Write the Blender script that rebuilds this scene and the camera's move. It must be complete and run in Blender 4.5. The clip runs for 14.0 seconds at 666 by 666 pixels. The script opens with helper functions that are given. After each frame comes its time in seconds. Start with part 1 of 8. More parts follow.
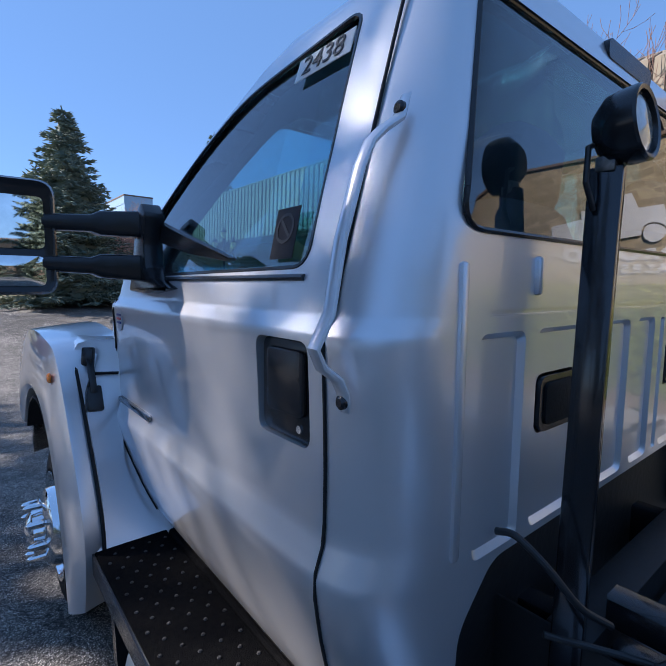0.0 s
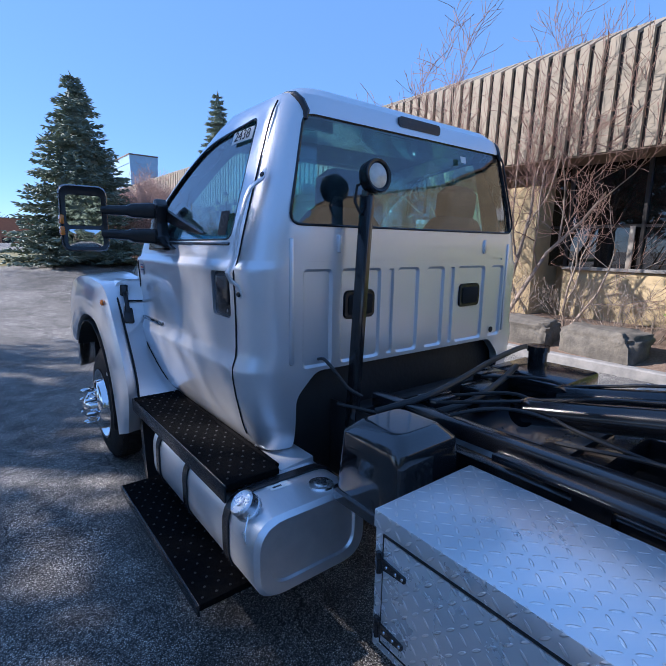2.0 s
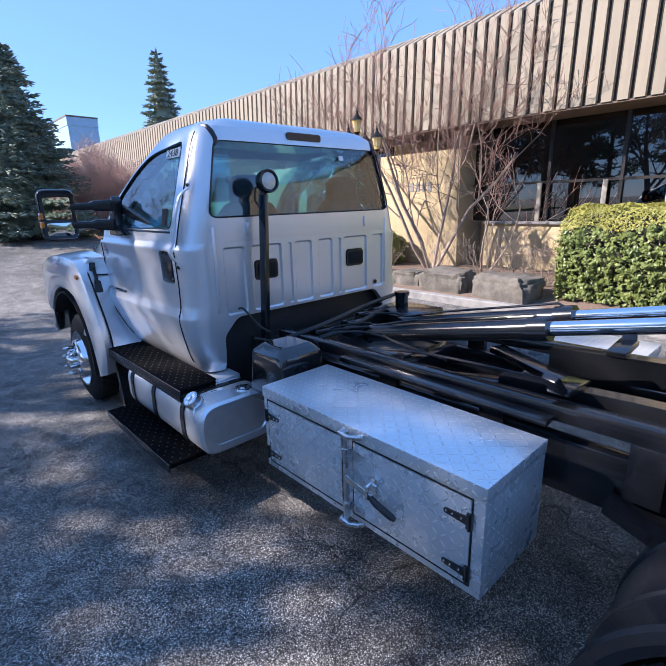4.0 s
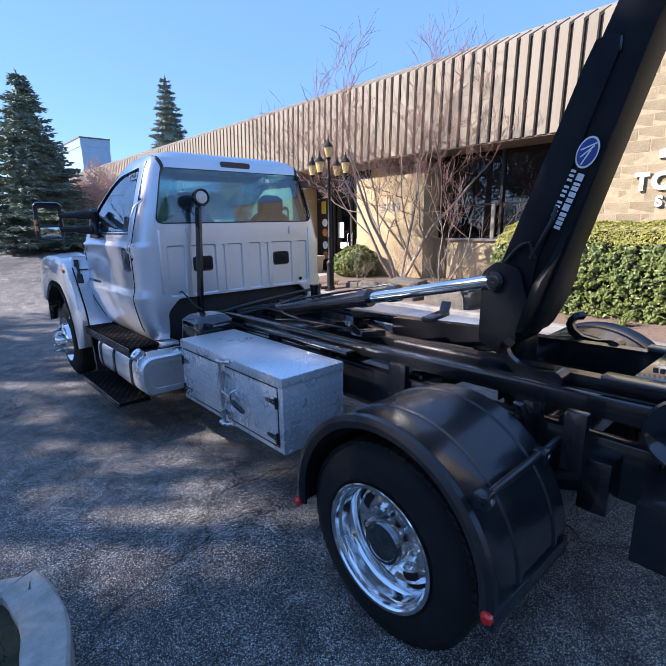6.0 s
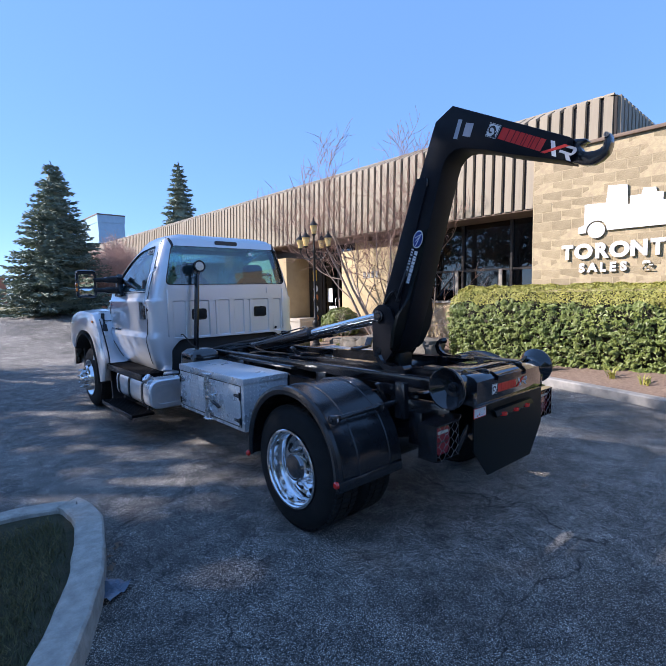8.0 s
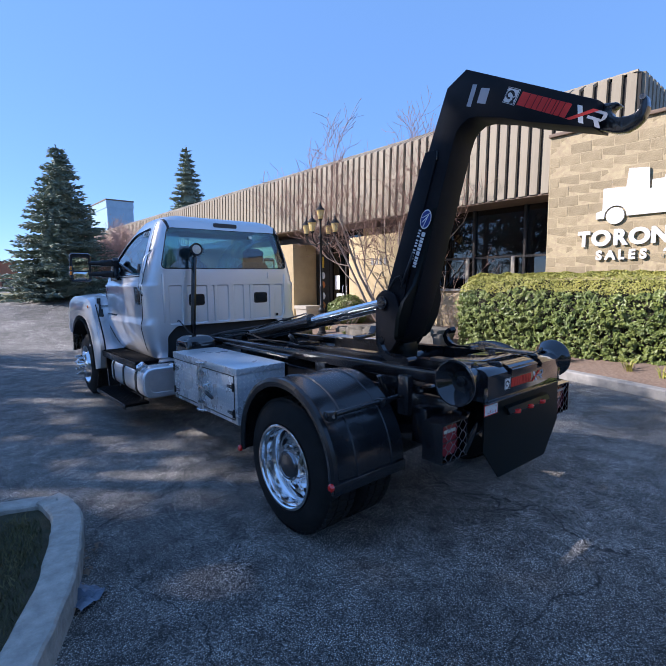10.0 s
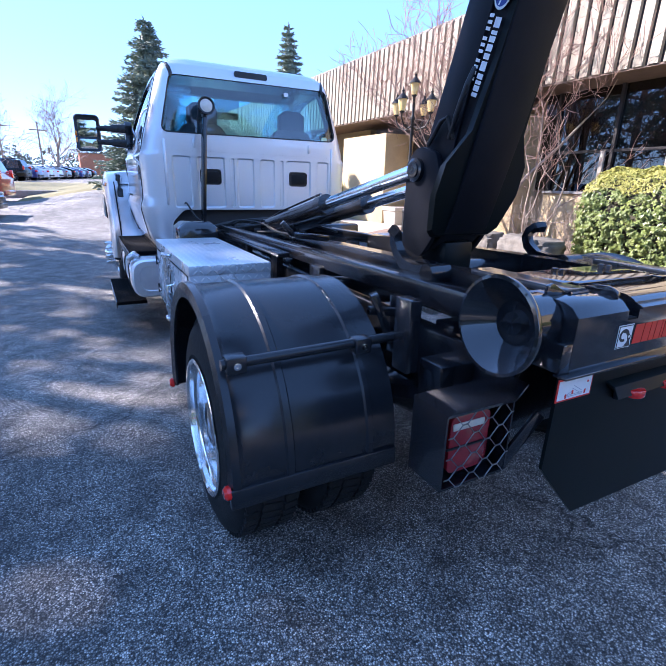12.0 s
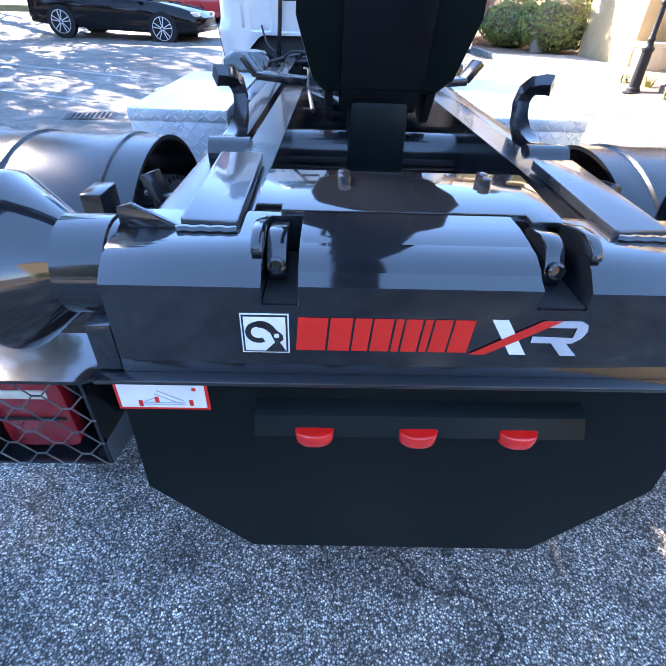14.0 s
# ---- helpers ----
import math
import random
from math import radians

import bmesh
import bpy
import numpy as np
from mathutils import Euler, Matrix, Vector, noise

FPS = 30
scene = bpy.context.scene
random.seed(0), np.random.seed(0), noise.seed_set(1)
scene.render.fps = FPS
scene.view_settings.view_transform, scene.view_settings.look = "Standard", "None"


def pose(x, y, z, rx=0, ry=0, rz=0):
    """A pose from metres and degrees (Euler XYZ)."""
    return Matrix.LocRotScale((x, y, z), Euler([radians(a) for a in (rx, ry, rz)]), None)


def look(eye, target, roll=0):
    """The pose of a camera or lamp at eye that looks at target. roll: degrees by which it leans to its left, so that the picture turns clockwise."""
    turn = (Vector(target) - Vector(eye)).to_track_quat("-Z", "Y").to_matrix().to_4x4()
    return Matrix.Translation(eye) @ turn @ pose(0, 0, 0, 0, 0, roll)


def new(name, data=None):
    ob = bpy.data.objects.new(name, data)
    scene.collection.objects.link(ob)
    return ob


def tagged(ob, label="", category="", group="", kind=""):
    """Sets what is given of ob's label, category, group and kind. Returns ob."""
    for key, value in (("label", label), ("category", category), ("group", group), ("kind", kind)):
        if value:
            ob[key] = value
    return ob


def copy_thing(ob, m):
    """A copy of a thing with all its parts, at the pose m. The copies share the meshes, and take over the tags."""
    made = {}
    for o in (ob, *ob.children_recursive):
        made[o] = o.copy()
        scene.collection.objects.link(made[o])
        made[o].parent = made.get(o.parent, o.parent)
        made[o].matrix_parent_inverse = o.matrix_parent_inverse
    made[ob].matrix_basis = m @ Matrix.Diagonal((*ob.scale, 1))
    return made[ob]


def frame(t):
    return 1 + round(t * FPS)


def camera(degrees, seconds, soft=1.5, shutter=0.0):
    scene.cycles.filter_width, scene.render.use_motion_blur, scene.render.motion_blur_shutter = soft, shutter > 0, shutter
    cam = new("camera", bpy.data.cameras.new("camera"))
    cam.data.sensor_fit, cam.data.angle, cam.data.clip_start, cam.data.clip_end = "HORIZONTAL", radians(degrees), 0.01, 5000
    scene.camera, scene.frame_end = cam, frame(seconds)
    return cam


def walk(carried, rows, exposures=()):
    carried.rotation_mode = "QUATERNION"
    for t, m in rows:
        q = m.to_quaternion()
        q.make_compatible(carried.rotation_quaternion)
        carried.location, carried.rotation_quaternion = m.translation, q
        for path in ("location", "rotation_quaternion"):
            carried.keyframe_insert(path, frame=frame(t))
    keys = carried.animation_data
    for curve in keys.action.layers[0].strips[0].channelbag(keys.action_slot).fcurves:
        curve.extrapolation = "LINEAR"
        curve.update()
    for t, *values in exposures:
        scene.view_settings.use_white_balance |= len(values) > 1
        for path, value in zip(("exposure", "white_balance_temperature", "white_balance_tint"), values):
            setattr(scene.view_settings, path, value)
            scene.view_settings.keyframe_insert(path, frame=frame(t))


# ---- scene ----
cam = camera(72.0, 14.0, 1.1)
PATH = [
    (0, (0.023, -0.071, 1.627), (1.302, 1.453, 1.42), 0.5),
    (0.5, (-0.093, -0.333, 1.63), (1.113, 1.245, 1.391), 2.0),
    (1, (-0.227, -0.608, 1.615), (0.967, 0.969, 1.326), 2.8),
    (1.5, (-0.275, -0.891, 1.619), (0.959, 0.647, 1.283), 2.3),
    (2, (-0.383, -1.231, 1.637), (0.857, 0.293, 1.267), 0.9),
    (2.5, (-0.502, -1.458, 1.686), (0.751, 0.04, 1.257), -0.2),
    (3, (-0.626, -1.711, 1.72), (0.655, -0.258, 1.225), -1.1),
    (3.5, (-0.7, -1.955, 1.771), (0.608, -0.54, 1.234), -1.7),
    (3.7, (-0.729, -2.062, 1.792), (0.59, -0.662, 1.245), -1.8),
    (5.8, (-0.892, -3.328, 1.714), (0.448, -1.922, 1.234), -0.5),
    (6, (-0.911, -3.502, 1.698), (0.412, -2.075, 1.236), -0.9),
    (6.5, (-0.985, -3.926, 1.677), (0.327, -2.473, 1.265), -1.3),
    (7, (-1.137, -4.32, 1.645), (0.192, -2.866, 1.302), -1.3),
    (7.5, (-1.342, -4.628, 1.631), (0.012, -3.178, 1.375), -1.1),
    (8, (-1.499, -4.845, 1.599), (-0.151, -3.378, 1.423), -1.1),
    (10.5, (-1.063, -4.562, 1.556), (0.225, -3.057, 1.277), -0.4),
    (11, (-0.753, -4.348, 1.451), (0.462, -2.817, 1.027), 0.8),
    (11.5, (-0.412, -4.173, 1.373), (0.661, -2.577, 0.827), 1.4),
    (12, (-0.03, -4.057, 1.332), (0.889, -2.392, 0.714), 1.5),
    (12.5, (0.326, -3.992, 1.31), (1.045, -2.266, 0.601), 1.5),
    (13, (0.669, -3.972, 1.274), (1.166, -2.233, 0.42), 1.7),
    (13.5, (0.984, -3.955, 1.283), (1.287, -2.261, 0.264), 2.1),
    (14, (1.31, -3.909, 1.334), (1.377, -2.298, 0.151), 1.9),
]
EXPOSURE = [(0, 0.93, 5950, 19), (1.0, 1.25, 5560, 18), (1.8, 1.14, 5620, 19), (2.4, 1.12, 5600, 19), (3.5, 1.47, 5780, 21), (6, 1.44, 5880, 22), (7.5, 1.38, 5780, 20), (8.2, 1.26, 5880, 20), (10.5, 1.15, 5700, 20), (11, 1.49, 5640, 23), (11.5, 1.89, 5680, 25), (12.0, 2.16, 5700, 26), (12.5, 2.32, 5740, 23), (13.2, 2.68, 6050, 21), (14, 3.28, 6350, 21)]
walk(cam, [(t, look(eye, target, roll)) for t, eye, target, roll in PATH], EXPOSURE)

# ---- world and sun ----
SUN_AZ, SUN_EL = 45.0, 33.0          # degrees from +y towards -x, and above the horizon
world = bpy.data.worlds.new("world")
scene.world = world
world.use_nodes = True
wn = world.node_tree
sky = wn.nodes.new("ShaderNodeTexSky")
sky.sky_type, sky.sun_disc = "NISHITA", False
sky.sun_elevation, sky.sun_rotation = radians(SUN_EL), radians(-SUN_AZ)
sky.altitude = 1200.0
sky.air_density, sky.dust_density, sky.ozone_density = 0.9, 0.0, 4.6
# an even clear azure over the whole dome, mixed with the sky's own glow
even = wn.nodes.new("ShaderNodeMix")
even.data_type = "RGBA"
even.inputs["Factor"].default_value = 0.70
even.inputs["B"].default_value = (0.70, 1.42, 2.55, 1)
wn.links.new(sky.outputs[0], even.inputs["A"])
wn.links.new(even.outputs["Result"], wn.nodes["Background"].inputs[0])
wn.nodes["Background"].inputs[1].default_value = 0.143
sun = new("sun", bpy.data.lights.new("sun", "SUN"))
sun.data.energy, sun.data.angle, sun.data.color = 4.4, radians(0.5), (1.0, 0.91, 0.77)
_d = Vector((-math.sin(radians(SUN_AZ)) * math.cos(radians(SUN_EL)), math.cos(radians(SUN_AZ)) * math.cos(radians(SUN_EL)), math.sin(radians(SUN_EL))))
sun.matrix_world = look(_d * 40, (0, 0, 0))
scene.view_settings.exposure = 0.0

# ---- materials ----
def material(name, base, rough=0.5, metal=0.0, second=None, scale=8.0, mix=0.5, bump=0.0, bump_scale=60.0, coat=0.0, rough_var=0.0, stretch=(1, 1, 1), per_object=0.0, space="Object", sheen=0.0, emit=0.0):
    """Principled material: two colours mixed by noise, fine relief, uneven gloss."""
    m = bpy.data.materials.new(name)
    m.use_nodes = True
    nt = m.node_tree
    bs = nt.nodes["Principled BSDF"]
    bs.inputs["Roughness"].default_value, bs.inputs["Metallic"].default_value = rough, metal
    bs.inputs["Coat Weight"].default_value, bs.inputs["Coat Roughness"].default_value = coat, 0.06
    co = nt.nodes.new("ShaderNodeTexCoord")
    mp = nt.nodes.new("ShaderNodeMapping")
    mp.inputs["Scale"].default_value = stretch
    nt.links.new(co.outputs[space], mp.inputs[0])
    n1 = nt.nodes.new("ShaderNodeTexNoise")
    n1.inputs["Scale"].default_value, n1.inputs["Detail"].default_value, n1.inputs["Roughness"].default_value = scale, 6.0, 0.62
    nt.links.new(mp.outputs[0], n1.inputs[0])
    ramp = nt.nodes.new("ShaderNodeValToRGB")
    ramp.color_ramp.elements[0].position, ramp.color_ramp.elements[1].position = 0.5 - 0.25 * mix - 0.05, 0.5 + 0.25 * mix + 0.05
    second = second or tuple(c * 0.86 for c in base)
    ramp.color_ramp.elements[0].color, ramp.color_ramp.elements[1].color = (*base, 1), (*second, 1)
    nt.links.new(n1.outputs[0], ramp.inputs[0])
    colour = ramp.outputs[0]
    if per_object:
        oi = nt.nodes.new("ShaderNodeObjectInfo")
        hs = nt.nodes.new("ShaderNodeHueSaturation")
        mr = nt.nodes.new("ShaderNodeMapRange")
        mr.inputs["To Min"].default_value, mr.inputs["To Max"].default_value = 1 - per_object, 1 + per_object
        nt.links.new(oi.outputs["Random"], mr.inputs[0])
        nt.links.new(mr.outputs[0], hs.inputs["Value"])
        nt.links.new(colour, hs.inputs["Color"])
        colour = hs.outputs[0]
    nt.links.new(colour, bs.inputs["Base Color"])
    if rough_var:
        mr = nt.nodes.new("ShaderNodeMapRange")
        mr.inputs["To Min"].default_value, mr.inputs["To Max"].default_value = max(0.02, rough - rough_var), min(1, rough + rough_var)
        nt.links.new(n1.outputs[0], mr.inputs[0])
        nt.links.new(mr.outputs[0], bs.inputs["Roughness"])
    if bump:
        n2 = nt.nodes.new("ShaderNodeTexNoise")
        n2.inputs["Scale"].default_value, n2.inputs["Detail"].default_value = bump_scale, 4.0
        nt.links.new(mp.outputs[0], n2.inputs[0])
        bp = nt.nodes.new("ShaderNodeBump")
        bp.inputs["Strength"].default_value, bp.inputs["Distance"].default_value = min(1, bump), 0.01
        nt.links.new(n2.outputs[0], bp.inputs["Height"])
        nt.links.new(bp.outputs[0], bs.inputs["Normal"])
    if emit:
        bs.inputs["Emission Strength"].default_value = emit
        nt.links.new(colour, bs.inputs["Emission Color"])
    return m


def nodes_of(m):
    return m.node_tree, m.node_tree.nodes["Principled BSDF"]


def add(nt, kind, **sockets):
    n = nt.nodes.new(kind)
    for k, v in sockets.items():
        n.inputs[k.replace("_", " ")].default_value = v
    return n


def make_asphalt():
    m = material("asphalt", (0.045, 0.047, 0.052), 0.78)
    nt, bs = nodes_of(m)
    co = nt.nodes.new("ShaderNodeTexCoord")
    chips = nt.nodes.new("ShaderNodeTexVoronoi")
    chips.inputs["Scale"].default_value = 165.0
    nt.links.new(co.outputs["Object"], chips.inputs[0])
    sep = nt.nodes.new("ShaderNodeSeparateColor")
    nt.links.new(chips.outputs["Color"], sep.inputs[0])
    tone = nt.nodes.new("ShaderNodeValToRGB")
    e = tone.color_ramp.elements
    e[0].position, e[0].color = 0.0, (0.072, 0.066, 0.058, 1)
    e[1].position, e[1].color = 1.0, (0.64, 0.61, 0.55, 1)
    mid = e.new(0.55)
    mid.color = (0.235, 0.219, 0.195, 1)
    hi = e.new(0.86)
    hi.color = (0.40, 0.375, 0.335, 1)
    nt.links.new(sep.outputs[0], tone.inputs[0])
    edge = nt.nodes.new("ShaderNodeMapRange")
    edge.inputs["From Min"].default_value, edge.inputs["From Max"].default_value = 0.28, 0.62
    edge.inputs["To Min"].default_value, edge.inputs["To Max"].default_value = 1.15, 0.22
    nt.links.new(chips.outputs["Distance"], edge.inputs[0])
    worn = add(nt, "ShaderNodeTexNoise", Scale=0.7, Detail=5.0)
    nt.links.new(co.outputs["Object"], worn.inputs[0])
    wr = nt.nodes.new("ShaderNodeMapRange")
    wr.inputs["From Min"].default_value, wr.inputs["From Max"].default_value = 0.3, 0.7
    wr.inputs["To Min"].default_value, wr.inputs["To Max"].default_value = 0.62, 1.5
    nt.links.new(worn.outputs[0], wr.inputs[0])
    drift = add(nt, "ShaderNodeTexNoise", Scale=5.5, Detail=7.0, Roughness=0.68)
    nt.links.new(co.outputs["Object"], drift.inputs[0])
    dr_ = nt.nodes.new("ShaderNodeMapRange")
    dr_.inputs["From Min"].default_value, dr_.inputs["From Max"].default_value = 0.34, 0.66
    dr_.inputs["To Min"].default_value, dr_.inputs["To Max"].default_value = 0.55, 1.5
    nt.links.new(drift.outputs[0], dr_.inputs[0])
    bare = nt.nodes.new("ShaderNodeMath")
    bare.operation = "MULTIPLY"
    nt.links.new(edge.outputs[0], bare.inputs[0])
    nt.links.new(dr_.outputs[0], bare.inputs[1])
    mul = nt.nodes.new("ShaderNodeMath")
    mul.operation = "MULTIPLY"
    nt.links.new(bare.outputs[0], mul.inputs[0])
    nt.links.new(wr.outputs[0], mul.inputs[1])
    mixc = nt.nodes.new("ShaderNodeMix")
    mixc.data_type, mixc.blend_type = "RGBA", "MULTIPLY"
    mixc.inputs["Factor"].default_value = 1.0
    nt.links.new(tone.outputs[0], mixc.inputs["A"])
    nt.links.new(mul.outputs[0], mixc.inputs["B"])
    # a few thin wandering cracks
    wob = add(nt, "ShaderNodeTexNoise", Scale=2.2, Detail=6.0)
    nt.links.new(co.outputs["Object"], wob.inputs[0])
    off = nt.nodes.new("ShaderNodeMix")
    off.data_type, off.blend_type = "RGBA", "LINEAR_LIGHT"
    off.inputs["Factor"].default_value = 0.35
    nt.links.new(co.outputs["Object"], off.inputs["A"])
    nt.links.new(wob.outputs["Color"], off.inputs["B"])
    crack = nt.nodes.new("ShaderNodeTexVoronoi")
    crack.feature = "DISTANCE_TO_EDGE"
    crack.inputs["Scale"].default_value = 0.33
    nt.links.new(off.outputs["Result"], crack.inputs[0])
    thin = nt.nodes.new("ShaderNodeMapRange")
    thin.inputs["From Min"].default_value, thin.inputs["From Max"].default_value = 0.0008, 0.0032
    thin.inputs["To Min"].default_value, thin.inputs["To Max"].default_value = 0.3, 1.0
    nt.links.new(crack.outputs["Distance"], thin.inputs[0])
    crk = nt.nodes.new("ShaderNodeMix")
    crk.data_type, crk.blend_type = "RGBA", "MULTIPLY"
    crk.inputs["Factor"].default_value = 1.0
    nt.links.new(mixc.outputs["Result"], crk.inputs["A"])
    nt.links.new(thin.outputs[0], crk.inputs["B"])
    nt.links.new(crk.outputs["Result"], bs.inputs["Base Color"])
    bp = nt.nodes.new("ShaderNodeBump")
    bp.inputs["Strength"].default_value, bp.inputs["Distance"].default_value = 0.55, 0.005
    bp.invert = True
    nt.links.new(chips.outputs["Distance"], bp.inputs["Height"])
    nt.links.new(bp.outputs[0], bs.inputs["Normal"])
    return m


def make_glass(name, tint, rough=0.0, floor=0.055):
    """Thin tinted pane: mostly clear, with a sharp reflection that grows at a slant."""
    m = bpy.data.materials.new(name)
    m.use_nodes = True
    nt = m.node_tree
    nt.nodes.remove(nt.nodes["Principled BSDF"])
    out = nt.nodes["Material Output"]
    tr = nt.nodes.new("ShaderNodeBsdfTransparent")
    tr.inputs[0].default_value = (*tint, 1)
    gl = nt.nodes.new("ShaderNodeBsdfGlossy")
    gl.inputs["Roughness"].default_value = rough
    gl.inputs[0].default_value = (1, 1, 1, 1)
    lw = nt.nodes.new("ShaderNodeLayerWeight")
    pw = nt.nodes.new("ShaderNodeMath")
    pw.operation = "POWER"
    pw.inputs[1].default_value = 4.0
    nt.links.new(lw.outputs["Facing"], pw.inputs[0])
    fr = nt.nodes.new("ShaderNodeMapRange")
    fr.inputs["To Min"].default_value, fr.inputs["To Max"].default_value = floor, 0.9
    nt.links.new(pw.outputs[0], fr.inputs[0])
    lw.inputs[0].default_value = 0.5
    mx = nt.nodes.new("ShaderNodeMixShader")
    nt.links.new(fr.outputs[0], mx.inputs[0])
    nt.links.new(tr.outputs[0], mx.inputs[1])
    nt.links.new(gl.outputs[0], mx.inputs[2])
    nt.links.new(mx.outputs[0], out.inputs[0])
    return m


def make_paint():
    """Silver metallic lacquer with fine flakes under a clear coat."""
    m = material("silver_paint", (0.73, 0.74, 0.76), 0.37, 0.62, second=(0.69, 0.70, 0.725), scale=1.5, coat=1.0)
    nt, bs = nodes_of(m)
    co = nt.nodes.new("ShaderNodeTexCoord")
    fl = add(nt, "ShaderNodeTexNoise", Scale=900.0, Detail=2.0)
    nt.links.new(co.outputs["Object"], fl.inputs[0])
    bp = nt.nodes.new("ShaderNodeBump")
    bp.inputs["Strength"].default_value, bp.inputs["Distance"].default_value = 0.06, 0.002
    nt.links.new(fl.outputs[0], bp.inputs["Height"])
    nt.links.new(bp.outputs[0], bs.inputs["Normal"])
    bs.inputs["Coat Roughness"].default_value = 0.03
    return m


SILVER = make_paint()
BLACK = material("black_gloss_paint", (0.008, 0.009, 0.011), 0.22, 0.0, second=(0.014, 0.014, 0.016), scale=3.0, coat=0.4, rough_var=0.06, bump=0.015, bump_scale=30.0)
ARMBLACK = material("black_arm_paint", (0.007, 0.008, 0.012), 0.48, 0.0, second=(0.015, 0.016, 0.019), scale=3.0, rough_var=0.08, bump=0.03, bump_scale=40.0)
SATIN = material("black_satin_plastic", (0.013, 0.014, 0.016), 0.24, 0.0, second=(0.019, 0.020, 0.023), scale=5.0, rough_var=0.07, bump=0.03, bump_scale=60.0, coat=0.1)
RUBBER = material("tyre_rubber", (0.009, 0.009, 0.009), 0.8, 0.0, second=(0.016, 0.0155, 0.015), scale=9.0, bump=0.2, bump_scale=120.0)
SEAM = material("dark_seam", (0.006, 0.006, 0.007), 0.8)
CHROME = material("chrome", (0.86, 0.87, 0.88), 0.11, 1.0, second=(0.80, 0.81, 0.82), scale=20.0, rough_var=0.03)
DARKCHROME = material("dark_chrome", (0.30, 0.31, 0.33), 0.16, 1.0, second=(0.18, 0.19, 0.20), scale=30.0, rough_var=0.05)
ALU = material("polished_aluminium", (0.74, 0.75, 0.77), 0.27, 1.0, second=(0.60, 0.62, 0.65), scale=14.0, rough_var=0.1, bump=0.05, bump_scale=150.0)
TANK = material("brushed_aluminium_tank", (0.84, 0.86, 0.89), 0.36, 0.82, second=(0.74, 0.77, 0.81), scale=10.0, rough_var=0.1, stretch=(1, 0.15, 1), bump=0.05, bump_scale=200.0)
GRIP = material("black_grip_tape", (0.004, 0.004, 0.005), 0.9, 0.0, second=(0.008, 0.008, 0.008), scale=60.0, bump=0.5, bump_scale=450.0)
GLASS = make_glass("cab_glass", (0.62, 0.84, 0.89), floor=0.10)
DARKGLASS = make_glass("office_glass", (0.13, 0.13, 0.13), floor=0.095)
ASPHALT = make_asphalt()
CONCRETE = material("weathered_concrete", (0.30, 0.285, 0.26), 0.88, second=(0.18, 0.175, 0.165), scale=6.0, bump=0.6, bump_scale=70.0)
WALK = material("pavement_concrete", (0.40, 0.36, 0.30), 0.9, second=(0.33, 0.30, 0.25), scale=2.0, bump=0.3, bump_scale=80.0)
BLOCK = material("tan_concrete_block", (0.36, 0.292, 0.18), 0.92, second=(0.265, 0.21, 0.125), scale=4.0, bump=1.0, bump_scale=38.0, per_object=0.12)
MORTAR = material("mortar", (0.46, 0.38, 0.23), 0.95, second=(0.36, 0.28, 0.18), scale=12.0, bump=0.5)
STUCCO = material("tan_stucco", (0.50, 0.39, 0.22), 0.92, second=(0.43, 0.33, 0.185), scale=3.0, bump=0.5, bump_scale=110.0)
FASCIA = material("cream_metal_fascia", (0.31, 0.26, 0.18), 0.65, second=(0.215, 0.178, 0.125), scale=5.0, mix=0.8, stretch=(1, 1, 0.12), bump=0.1, bump_scale=20.0, per_object=0.07)
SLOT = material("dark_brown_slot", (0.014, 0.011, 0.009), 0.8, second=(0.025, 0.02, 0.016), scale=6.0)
SOFFIT = material("brown_soffit", (0.17, 0.12, 0.085), 0.8, second=(0.13, 0.09, 0.065), scale=3.0)
FRAME = material("bronze_window_frame", (0.03, 0.026, 0.024), 0.45, 0.4, second=(0.045, 0.04, 0.035))
WHITE = material("white_sign_face", (0.56, 0.555, 0.54), 0.5, second=(0.70, 0.69, 0.67), scale=5.0)
MULCH = material("bark_mulch", (0.13, 0.085, 0.06), 0.95, second=(0.24, 0.17, 0.12), scale=30.0, bump=1.0, bump_scale=90.0)
GRASS = material("dry_lawn", (0.13, 0.125, 0.05), 0.95, second=(0.22, 0.19, 0.09), scale=3.0, bump=1.0, bump_scale=140.0)
BARK = material("grey_bark", (0.20, 0.15, 0.115), 0.9, second=(0.30, 0.24, 0.19), scale=12.0, bump=0.6, bump_scale=60.0)
PALEBARK = material("pale_tan_bark", (0.40, 0.32, 0.25), 0.9, second=(0.26, 0.20, 0.16), scale=9.0, bump=0.5, bump_scale=50.0)
TWIG = material("red_brown_twig", (0.23, 0.13, 0.10), 0.85, second=(0.31, 0.20, 0.155), scale=4.0)
NEEDLE = material("spruce_needles", (0.115, 0.165, 0.135), 0.7, second=(0.25, 0.29, 0.205), scale=2.4, mix=0.6)
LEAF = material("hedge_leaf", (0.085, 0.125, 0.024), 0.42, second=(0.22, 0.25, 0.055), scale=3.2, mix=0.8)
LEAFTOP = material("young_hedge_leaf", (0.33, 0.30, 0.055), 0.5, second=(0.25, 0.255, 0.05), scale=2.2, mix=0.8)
ROCK = material("grey_boulder", (0.07, 0.063, 0.052), 0.9, second=(0.17, 0.15, 0.12), scale=5.0, bump=1.0, bump_scale=25.0)
REDLENS = material("red_lens", (0.80, 0.016, 0.010), 0.15, 0.0, second=(0.66, 0.012, 0.008), scale=40.0, coat=1.0)
AMBER = material("amber_lens", (0.75, 0.22, 0.02), 0.2, 0.0, second=(0.65, 0.17, 0.015), coat=0.8)
